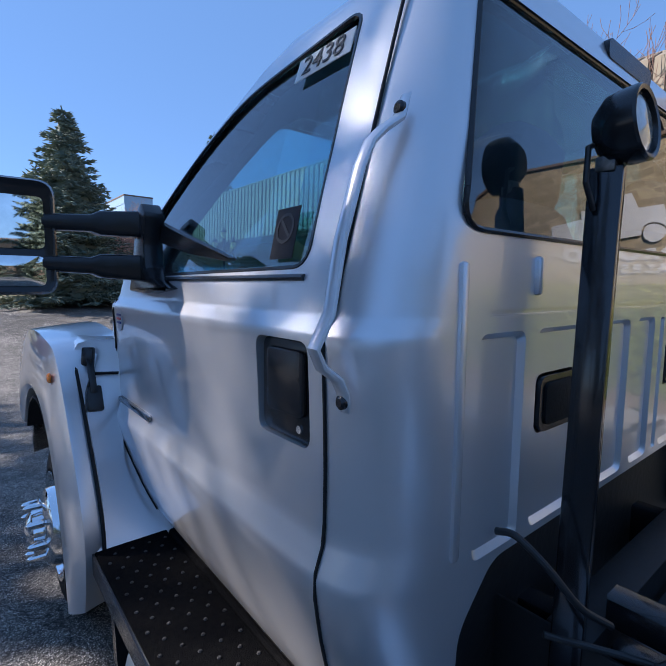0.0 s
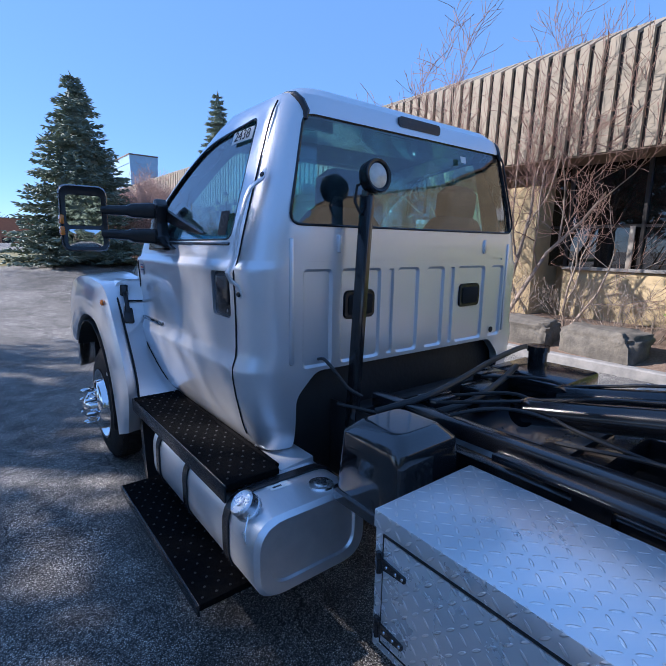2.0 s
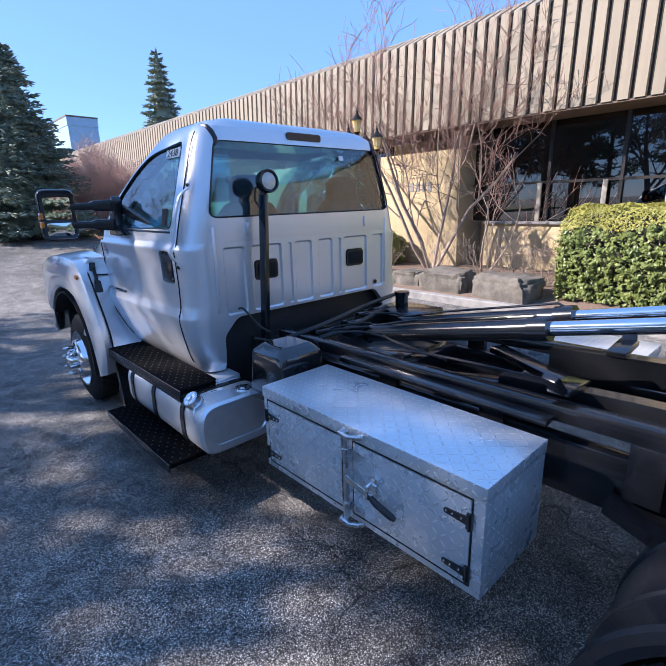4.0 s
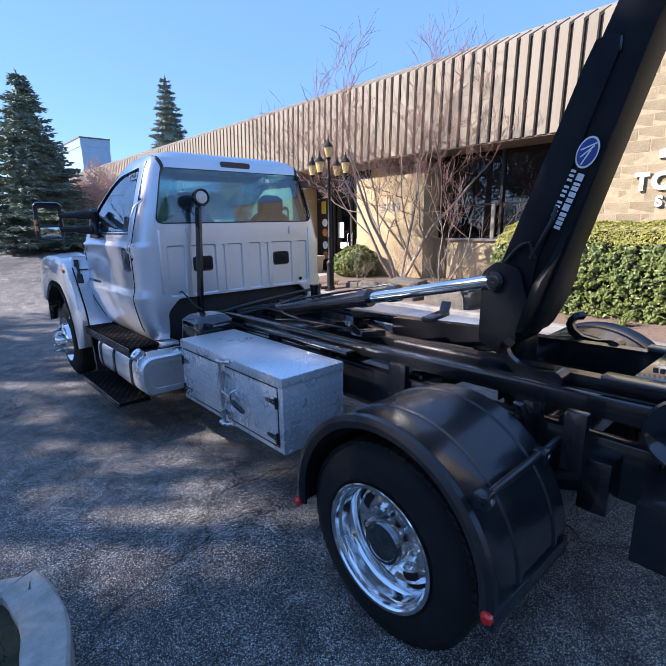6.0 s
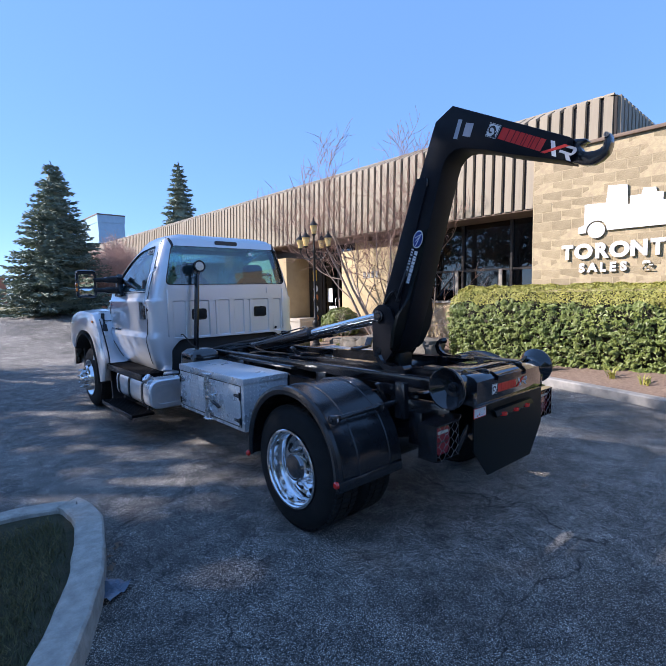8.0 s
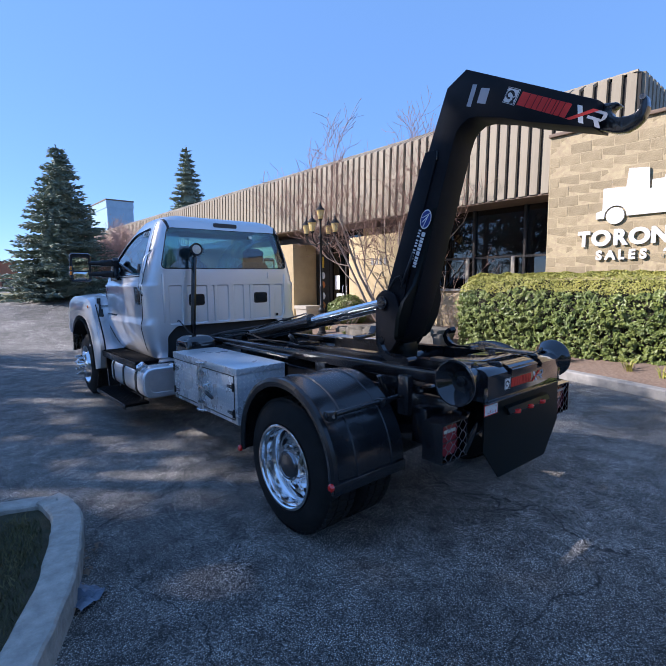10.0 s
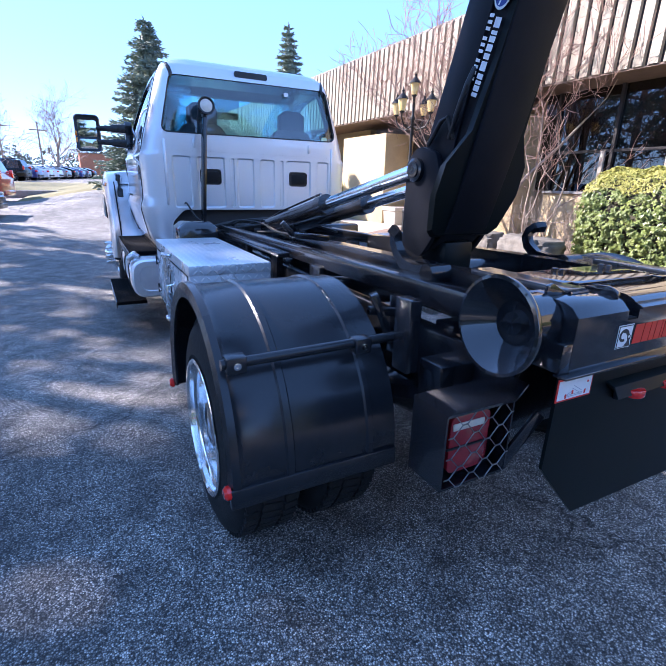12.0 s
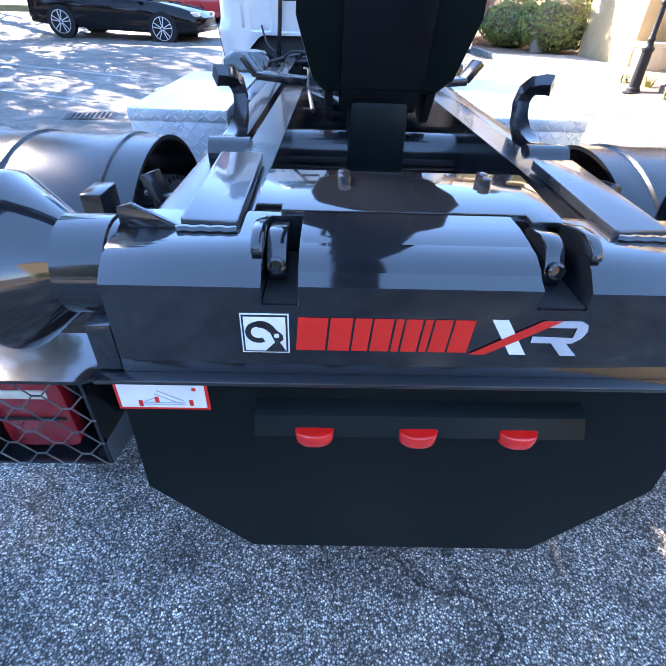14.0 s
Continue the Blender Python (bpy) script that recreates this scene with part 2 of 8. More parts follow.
WHITEST = material("white_sticker", (0.86, 0.86, 0.84), 0.4, second=(0.72, 0.72, 0.70))
REDDARK = material("dark_red_lens", (0.30, 0.010, 0.018), 0.18, second=(0.22, 0.008, 0.014), scale=40.0, coat=1.0)
REDST = material("red_sticker", (0.74, 0.022, 0.014), 0.4, second=(0.68, 0.02, 0.012))
INK = material("black_ink", (0.015, 0.015, 0.018), 0.5)
BLUEST = material("blue_sticker", (0.030, 0.065, 0.28), 0.4, second=(0.025, 0.055, 0.24))
GREYST = material("grey_sticker", (0.40, 0.42, 0.46), 0.4, second=(0.44, 0.46, 0.5))
SEATM = material("grey_cab_trim", (0.022, 0.022, 0.025), 0.85, second=(0.035, 0.035, 0.04), scale=20.0)
LENS = material("clear_lamp_lens", (0.72, 0.66, 0.55), 0.12, second=(0.55, 0.5, 0.42), scale=30.0, coat=1.0)
LANTERN = material("amber_lantern_glass", (0.75, 0.50, 0.16), 0.25, second=(0.85, 0.68, 0.34), scale=10.0, coat=0.4)
for m_, v_ in ((SATIN, 0.45), (ARMBLACK, 0.13), (RUBBER, 0.3), (GRIP, 0.03)):
    m_.node_tree.nodes["Principled BSDF"].inputs["Specular IOR Level"].default_value = v_
IRON = material("black_cast_iron", (0.012, 0.012, 0.012), 0.5, 0.3, bump=0.2)


# ---- mesh tools ----
def mesh_object(name, bm, mat, sharp=35.0):
    bmesh.ops.recalc_face_normals(bm, faces=bm.faces)
    me = bpy.data.meshes.new(name)
    bm.to_mesh(me)
    bm.free()
    for m in (mat if isinstance(mat, (list, tuple)) else [mat]):
        me.materials.append(m)
    me.polygons.foreach_set("use_smooth", [True] * len(me.polygons))
    me.set_sharp_from_angle(angle=radians(sharp))
    return new(name, me)


def part(name, bm, mat, parent, label="", sharp=35.0):
    ob = mesh_object(name, bm, mat, sharp)
    ob.parent = parent
    if label:
        tagged(ob, label)
    return ob


def root(name, m, label, category, group="", kind=""):
    ob = new(name)
    ob.matrix_world = m
    ob.empty_display_size = 0.1
    return tagged(ob, label, category, group, kind)


def B():
    return bmesh.new()


def box(bm, x0, x1, y0, y1, z0, z1, bev=0.0, seg=2):
    r = bmesh.ops.create_cube(bm, size=1.0, matrix=Matrix.LocRotScale(((x0 + x1) / 2, (y0 + y1) / 2, (z0 + z1) / 2), None, (abs(x1 - x0), abs(y1 - y0), abs(z1 - z0))))
    if bev:
        edges = list({e for v in r["verts"] for e in v.link_edges})
        bmesh.ops.bevel(bm, geom=edges, offset=bev, segments=seg, affect="EDGES", profile=0.5)
    return bm


def obox(bm, m, sx, sy, sz, bev=0.0):
    """A box of that size, centred on the pose m."""
    r = bmesh.ops.create_cube(bm, size=1.0, matrix=m @ Matrix.Diagonal((sx, sy, sz, 1)))
    if bev:
        edges = list({e for v in r["verts"] for e in v.link_edges})
        bmesh.ops.bevel(bm, geom=edges, offset=bev, segments=2, affect="EDGES", profile=0.5)
    return bm


def beam(bm, a, b, w, h, bev=0.0):
    """A box from a to b, w across and h high."""
    a, b = Vector(a), Vector(b)
    d = b - a
    q = d.to_track_quat("Y", "Z").to_matrix().to_4x4()
    return obox(bm, Matrix.Translation((a + b) / 2) @ q, w, d.length, h, bev)


def tube(bm, pts, r, seg=10, caps=True):
    """A round bar along points; r one radius or one for each."""
    pts = [Vector(p) for p in pts]
    rs = r if isinstance(r, (list, tuple)) else [r] * len(pts)
    rings, up = [], None
    for i, p in enumerate(pts):
        d = (pts[min(i + 1, len(pts) - 1)] - pts[max(i - 1, 0)]).normalized()
        if up is None:
            up = Vector((0, 0, 1)) if abs(d.z) < 0.9 else Vector((1, 0, 0))
        s = d.cross(up).normalized()
        up = s.cross(d).normalized()
        rings.append([bm.verts.new(p + rs[i] * (math.cos(2 * math.pi * k / seg) * s + math.sin(2 * math.pi * k / seg) * up)) for k in range(seg)])
    for a, b in zip(rings, rings[1:]):
        for k in range(seg):
            bm.faces.new((a[k], a[(k + 1) % seg], b[(k + 1) % seg], b[k]))
    if caps:
        bm.faces.new(rings[0][::-1])
        bm.faces.new(rings[-1])
    return bm


def lathe(bm, profile, m=Matrix(), seg=32, closed=False, a0=0.0, a1=360.0, cap=True):
    """Turns (radius, height) pairs round the z axis of m."""
    full = a1 - a0 >= 360
    n = seg if full else seg + 1
    rings = []
    for r, h in profile:
        rings.append([bm.verts.new(m @ Vector((r * math.cos(radians(a0 + (a1 - a0) * k / seg)), r * math.sin(radians(a0 + (a1 - a0) * k / seg)), h))) for k in range(n)])
    pairs = list(zip(rings, rings[1:])) + ([(rings[-1], rings[0])] if closed else [])
    for a, b in pairs:
        for k in range(seg):
            j = (k + 1) % n
            bm.faces.new((a[k], a[j], b[j], b[k]))
    if closed and not full:
        bm.faces.new([r[0] for r in rings])
        bm.faces.new([r[-1] for r in rings][::-1])
    elif full and not closed:
        if cap and profile[0][0] > 1e-6:
            bm.faces.new(rings[0][::-1])
        if cap and profile[-1][0] > 1e-6:
            bm.faces.new(rings[-1])
    return bm


def prism(bm, pts, axis, a, b, bev=0.0):
    """A flat outline (the two other axes, in order) made solid from a to b along axis."""
    def at(p, c):
        return {"x": (c, p[0], p[1]), "y": (p[0], c, p[1]), "z": (p[0], p[1], c)}[axis]
    v0, v1 = [bm.verts.new(at(p, a)) for p in pts], [bm.verts.new(at(p, b)) for p in pts]
    faces = [bm.faces.new(v0), bm.faces.new(v1[::-1])]
    for i in range(len(pts)):
        j = (i + 1) % len(pts)
        faces.append(bm.faces.new((v0[j], v0[i], v1[i], v1[j])))
    if bev:
        bmesh.ops.recalc_face_normals(bm, faces=faces)
        edges = list({e for f in faces[:2] for e in f.edges})
        bmesh.ops.bevel(bm, geom=edges, offset=bev, segments=2, affect="EDGES", profile=0.5)
    return bm


def rounded(pts, r, seg=5):
    """An outline with its corners rounded; r one radius or one for each."""
    out, n = [], len(pts)
    for i, p in enumerate(pts):
        rr = r[i] if isinstance(r, (list, tuple)) else r
        p = Vector(p)
        a, b = Vector(pts[i - 1]) - p, Vector(pts[(i + 1) % n]) - p
        k = min(rr, a.length * 0.48, b.length * 0.48)
        if k < 1e-4:
            out.append(tuple(p))
            continue
        p0, p1 = p + a.normalized() * k, p + b.normalized() * k
        for s in range(seg + 1):
            t = s / seg
            out.append(tuple((1 - t) ** 2 * p0 + 2 * t * (1 - t) * p + t * t * p1))
    return out


def rect(x0, x1, z0, z1):
    return [(x0, z0), (x1, z0), (x1, z1), (x0, z1)]


def loft(bm, rings, caps=True):
    vs = [[bm.verts.new(p) for p in r] for r in rings]
    n = len(vs[0])
    for a, b in zip(vs, vs[1:]):
        for k in range(n):
            bm.faces.new((a[k], a[(k + 1) % n], b[(k + 1) % n], b[k]))
    if caps:
        bm.faces.new(vs[0][::-1])
        bm.faces.new(vs[-1])
    return bm


def carve(bm, cuts, op="DIFFERENCE"):
    """The solid bm cut by (or shared with) other solids; returns a new bmesh."""
    def temp(b):
        bmesh.ops.recalc_face_normals(b, faces=b.faces)
        me = bpy.data.meshes.new("temp")
        b.to_mesh(me)
        b.free()
        return new("temp", me)
    ob, tools = temp(bm), [temp(c) for c in cuts]
    for t in tools:
        md = ob.modifiers.new("cut", "BOOLEAN")
        md.operation, md.solver, md.object = op, "EXACT", t
    bpy.context.view_layer.update()
    out = bmesh.new()
    ev = ob.evaluated_get(bpy.context.evaluated_depsgraph_get())
    out.from_mesh(ev.to_mesh())
    ev.to_mesh_clear()
    for o in (ob, *tools):
        me = o.data
        bpy.data.objects.remove(o)
        bpy.data.meshes.remove(me)
    return out

# ---- setting: ground, kerbs, beds ----
def step_(t):
    t = max(0.0, min(1.0, t))
    return t * t * (3 - 2 * t)


def rise(x, y):
    """Height of the ground, which climbs to a low rise north of the truck."""
    west = (0.20 * step_((y - 2.8) / 6.0) + 0.10 * step_((y - 9.0) / 12)) * (1 - step_((x + 1.3) / 2.0)) * step_((x + 60) / 15) * (1 - step_((y - 30) / 8))
    return max(west, 0.95 * step_((y - 7) / 10) * (0.42 * step_((x + 60) / 15) + 0.58 * step_((x + 2.5) / 4)) * (1 - step_((x - 4.6) / 1.4)) * (1 - step_((y - 30) / 8)))


def ground_sheet():
    xs = [-900.0, -60.0, -52.0, -44.0, -30.0, -20.0, -14.0, -10.0, -8.0] + [-6 + 0.5 * i for i in range(25)] + [900.0]
    ys = [-900.0] + [2.5 + 0.5 * i for i in range(74)] + [900.0]
    bm = B()
    vs = [[bm.verts.new((x, y, rise(x, y) if abs(x) < 100 and abs(y) < 100 else 0)) for x in xs] for y in ys]
    for i in range(len(ys) - 1):
        for j in range(len(xs) - 1):
            bm.faces.new((vs[i][j], vs[i][j + 1], vs[i + 1][j + 1], vs[i + 1][j]))
    return tagged(mesh_object("ground", bm, ASPHALT), "worn grey asphalt car park with exposed stone chips", "asphalt", kind="structure")


ground_sheet()


def strip(bm, line, w, z0, z1, bev=0.02):
    """A kerb along a line of plan points, its outer edge on the line, w wide to the left of it."""
    pts = [Vector((*p, 0)) for p in line]
    prof = [(0.0, z0), (0.0, z1 - bev), (bev, z1), (w - bev, z1), (w, z1 - bev), (w, z0)]
    rings = []
    for i, p in enumerate(pts):
        d = (pts[min(i + 1, len(pts) - 1)] - pts[max(i - 1, 0)]).normalized()
        s = Vector((-d.y, d.x, 0))
        rings.append([p + s * a + Vector((0, 0, h)) for a, h in prof])
    return loft(bm, rings)


def smooth_line(pts, n=6):
    """A smooth curve through plan points."""
    out = []
    P = [Vector((*p, 0)) for p in pts]
    P = [2 * P[0] - P[1]] + P + [2 * P[-1] - P[-2]]
    for i in range(1, len(P) - 2):
        for k in range(n):
            t = k / n
            a, b, c, d = P[i - 1:i + 3]
            q = 0.5 * (2 * b + (c - a) * t + (2 * a - 5 * b + 4 * c - d) * t * t + (3 * b - a - 3 * c + d) * t ** 3)
            out.append((q.x, q.y))
    out.append((P[-2].x, P[-2].y))
    return out


def flat(name, outline, z, mat, label, cat, thick=0.1):
    bm = B()
    prism(bm, outline, "z", z - thick, z)
    return tagged(mesh_object(name, bm, mat), label, cat, kind="structure")


OLDKERB = material("old_kerb_concrete", (0.52, 0.48, 0.42), 0.9, second=(0.27, 0.25, 0.215), scale=13.0, mix=0.8, bump=1.0, bump_scale=55.0)
TURF = material("dark_turf", (0.030, 0.036, 0.016), 0.95, second=(0.07, 0.06, 0.032), scale=14.0, bump=1.0, bump_scale=120.0)
# island with lawn beside the camera's way
ISLE = smooth_line([(-3.2, -0.75), (-1.9, -0.92), (-1.05, -1.06), (-0.76, -1.17), (-0.685, -1.22), (-0.65, -1.53), (-0.70, -1.80), (-0.79, -2.12), (-0.92, -2.45), (-1.22, -2.98), (-1.9, -3.75), (-3.4, -4.8)])
for run, top, wide in ((ISLE[:20], 0.138, 0.13), (ISLE[19:], 0.153, 0.165)):
    k = B()
    strip(k, run[::-1], wide, -0.05, top, 0.012)
    for v in k.verts:
        if v.co.z > 0:
            n = noise.noise_vector(v.co * 14)
            v.co += Vector((n.x * 0.010, n.y * 0.010, n.z * 0.008))
    tagged(mesh_object("kerb", k, OLDKERB), "worn cracked concrete kerb round a lawn island", "kerb", kind="structure")
flat("lawn", [(x - 0.09, y - 0.03) for x, y in ISLE] + [(-4.2, -2.5)], 0.10, TURF, "dark short lawn inside the kerbed island", "lawn")

# kerb and beds along the building
KERB = smooth_line([(6.1, 40), (6.25, 12.5), (6.3, 6.2), (6.3, 2.0), (6.25, -0.8), (5.95, -2.2), (5.5, -3.6), (4.9, -5.4), (4.2, -8.0)])
k = B()
strip(k, KERB, 0.16, -0.05, 0.14)
tagged(mesh_object("kerb", k, CONCRETE), "long pale concrete kerb along planting beds", "kerb", kind="structure")
flat("pavement", [(6.4, 6.2), (6.4, 11.6), (10.4, 11.6), (10.4, 6.2)], 0.13, WALK, "pale concrete walkway to the entrance", "pavement")
bed = B()
edge = [(6.42, 6.2), (6.42, 4.0), (6.42, 2.0), (6.38, -0.7), (6.08, -2.1), (5.65, -3.45), (5.05, -5.2), (4.4, -7.9), (4.2, -9.0)]
loft(bed, [[(x, y, -0.05), (x, y, 0.125), (x + 0.35, y, 0.18), (x + 0.9, y, 0.26), (x + 1.6, y, 0.30), (max(9.3, x + 2), y, 0.30), (max(9.3, x + 2), y, -0.05)] for x, y in edge])
tagged(mesh_object("planting_bed", bed, MULCH), "brown bark mulch planting bed", "mulch", kind="structure")
flat("planting_bed", [(6.4, 11.6), (6.25, 40), (9.4, 40), (9.4, 11.6)], 0.125, MULCH, "brown mulch bed beyond the walkway", "mulch")
bm = B()
rows = []
for i in range(30):
    y = 16.2 + 0.5 * i
    rows.append([bm.verts.new((x, y, rise(x, y) + (0.07 if 0 < i < 29 and -1.8 < x < 5.9 else -0.06))) for x in [-2.0, -1.75] + [-1.5 + 0.5 * j for j in range(15)] + [5.85, 6.0]])
for p, q in zip(rows, rows[1:]):
    for j in range(len(p) - 1):
        bm.faces.new((p[j], p[j + 1], q[j + 1], q[j]))
tagged(mesh_object("grass_verge", bm, GRASS), "dry grass verge under the spruce", "lawn", kind="structure")


# ---- the office building ----
building = root("office_building", Matrix(), "tan block office building with cream ribbed metal fascia", "building")
FB, FK, FT = Vector((8.55, 0, 3.33)), Vector((8.61, 0, 5.15)), Vector((9.25, 0, 5.47))    # foot, bend and head of the fascia
CORNER, BLEND = -1.85, 1.95    # the building corner, and the run over which the bend sinks from the head


PALEPOST = material("pale_post_paint", (0.30, 0.27, 0.22), 0.6, second=(0.24, 0.21, 0.17), scale=5.0)


def kink(y):
    """Bend of the fascia at y: at the head by the corner, lower along the front."""
    t = max(0.0, min(1.0, (y - CORNER) / BLEND))
    return Vector((FB.x + 0.085 - 0.025 * t, y, FT.z - 0.22 + (FK.z - FT.z + 0.22) * t))


def head(y):
    t = max(0.0, min(1.0, (y - CORNER) / BLEND))
    return Vector((FB.x + 0.085 + (FT.x - FB.x - 0.085) * t, y, FT.z - 0.22 * (1 - t)))


def office():
    y0, y1 = CORNER, 42.0
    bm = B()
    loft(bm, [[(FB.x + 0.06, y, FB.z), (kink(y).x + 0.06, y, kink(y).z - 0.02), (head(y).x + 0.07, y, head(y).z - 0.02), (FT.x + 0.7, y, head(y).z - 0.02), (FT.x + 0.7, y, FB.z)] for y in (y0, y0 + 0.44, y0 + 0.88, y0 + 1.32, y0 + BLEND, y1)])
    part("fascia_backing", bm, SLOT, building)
    bm = B()
    prism(bm, [(FB.x + 0.03, FB.z - 0.03), (FB.x + 0.03, FB.z + 0.0), (10.3, FB.z + 0.0), (10.3, FB.z - 0.03)], "y", y0, y1)
    part("soffit", bm, SOFFIT, building, "brown soffit under the fascia")
    bm = B()
    loft(bm, [[(head(y).x - 0.03, y, head(y).z - 0.012), (head(y).x - 0.03, y, head(y).z + 0.02), (FT.x + 0.75, y, head(y).z + 0.02), (FT.x + 0.75, y, head(y).z - 0.012)] for y in (y0, y0 + BLEND, y1)])
    part("coping", bm, FASCIA, building)
    bm = B()
    box(bm, FT.x + 0.2, 30, y0, y1, FT.z - 0.6, FT.z - 0.4)
    part("roof", bm, SOFFIT, building)
    # end of the fascia
    # walls behind
    bm = B()
    box(bm, 9.95, 10.2, 3.2, 6.4, 0, 3.29)
    part("wall", bm, STUCCO, building)
    bm = B()
    box(bm, 10.0, 10.25, 11.6, 42, 0, 3.29)
    part("wall", bm, STUCCO, building)
    bm = B()
    box(bm, 8.85, 9.95, 3.62, 5.95, 0, 2.9, 0.01)
    part("pillar", bm, STUCCO, building, "sunlit tan stucco wall beside the entrance")
    bm = B()
    box(bm, 8.85, 9.95, 8.9, 11.6, 0, 2.9, 0.01)
    part("pillar", bm, STUCCO, building)
    # sill wall and windows
    bm = B()
    box(bm, 9.3, 9.6, -0.34, 3.2, 0, 1.25, 0.01)
    part("sill_wall", bm, STUCCO, building)
    bm = B()
    box(bm, 9.24, 9.66, -0.34, 3.2, 1.254, 1.31, 0.01)
    part("window_sill", bm, CONCRETE, building)
    win = part("window", box(B(), 9.52, 9.535, -0.34, 3.62, 1.31, 3.3), DARKGLASS, building, "dark tinted office window")
    win.visible_shadow = False
    for y in (0.55, 1.9, 3.25):
        part("mullion", box(B(), 9.45, 9.52, y - 0.03, y + 0.03, 1.31, 3.3), FRAME, win)
    part("transom", box(B(), 9.46, 9.52, -0.34, 3.62, 2.08, 2.13), FRAME, win)
    for y in (0.80, 2.05):
        part("post", box(B(), 9.40, 9.448, y - 0.045, y + 0.045, 1.31, 2.10, 0.004), PALEPOST, win, "pale painted window post")
    part("floor_slab", box(B(), 9.6, 20, -0.3, 12, 0.0, 0.12), SOFFIT, building)
    part("back_wall", box(B(), 13.5, 13.7, -9, 42, 0, 3.3), SOFFIT, building)
    # entrance
    door = part("entrance", box(B(), 9.98, 9.995, 6.4, 8.9, 0.15, 3.29), DARKGLASS, building, "dark glazed entrance doors")
    for y in (6.45, 7.25, 8.05, 8.85):
        part("mullion", box(B(), 9.92, 9.98, y - 0.035, y + 0.035, 0.15, 3.29), FRAME, door)
    for y in (7.15, 7.35):
        part("handle", tube(B(), [(9.9, y, 0.9), (9.86, y, 0.95), (9.86, y, 1.35), (9.9, y, 1.4)], 0.015, 8), ALU, door)


office()


def fascia_panel_mesh(y):
    """One ribbed cladding strip, centred on y = 0, for the place y along the front."""
    bm = B()
    rings = []
    k, h = kink(y), head(y)
    up1, up2 = (k - Vector((FB.x, y, FB.z))).normalized(), (h - k)
    up2 = up2.normalized() if up2.length > 0.02 else up1
    for p, d in ((FB, up1), (k, (up1 + up2).normalized()), (h, up2)):
        o = Vector((-d.z, 0, d.x))
        rings.append([Vector((p.x + 0.06, 0, p.z)) + o * e + Vector((0, w, 0)) for w, e in ((-0.095, 0), (-0.08, 0.055), (0.08, 0.055), (0.095, 0))])
    if (rings[2][0] - rings[1][0]).length < 0.02:
        rings = rings[:2]
    loft(bm, rings)
    bmesh.ops.recalc_face_normals(bm, faces=bm.faces)
    me = bpy.data.meshes.new("fascia_panel")
    bm.to_mesh(me)
    bm.free()
    me.materials.append(FASCIA)
    return me


def fascia_panels():
    common = fascia_panel_mesh(20.0)
    y = CORNER + 0.10
    while y < 41.9:
        ob = new("fascia_panel", common if y > CORNER + BLEND else fascia_panel_mesh(y))
        ob.parent = building
        ob.location = (0, y, 0)
        y += 0.245
    bm = B()
    prism(bm, [(-0.095, 0), (-0.08, 0.055), (0.08, 0.055), (0.095, 0)], "z", 0, FT.z - FB.z - 0.24)
    bmesh.ops.recalc_face_normals(bm, faces=bm.faces)
    me = bpy.data.meshes.new("fascia_panel")
    bm.to_mesh(me)
    bm.free()
    me.materials.append(FASCIA)
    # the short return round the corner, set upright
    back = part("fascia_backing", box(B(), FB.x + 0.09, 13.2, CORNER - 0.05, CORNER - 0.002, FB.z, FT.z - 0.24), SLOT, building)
    x = FB.x + 0.22
    while x < 13.0:
        ob = new("fascia_panel", me)
        ob.parent = building
        ob.matrix_world = Matrix.Translation((x, CORNER - 0.05, FB.z)) @ pose(0, 0, 0, 0, 0, 180)
        x += 0.245

# ---- the truck ----
# authored with x from its centre line (right positive) and y, z as in the place
TRUCK = Matrix.Translation((1.465, -3.4, 0)) @ pose(0, 0, 0, 0, 0, -0.9) @ Matrix.Translation((0, 3.4, 0))
truck = root("hooklift_truck", TRUCK, "silver medium-duty truck with black hook-lift body on asphalt", "truck")

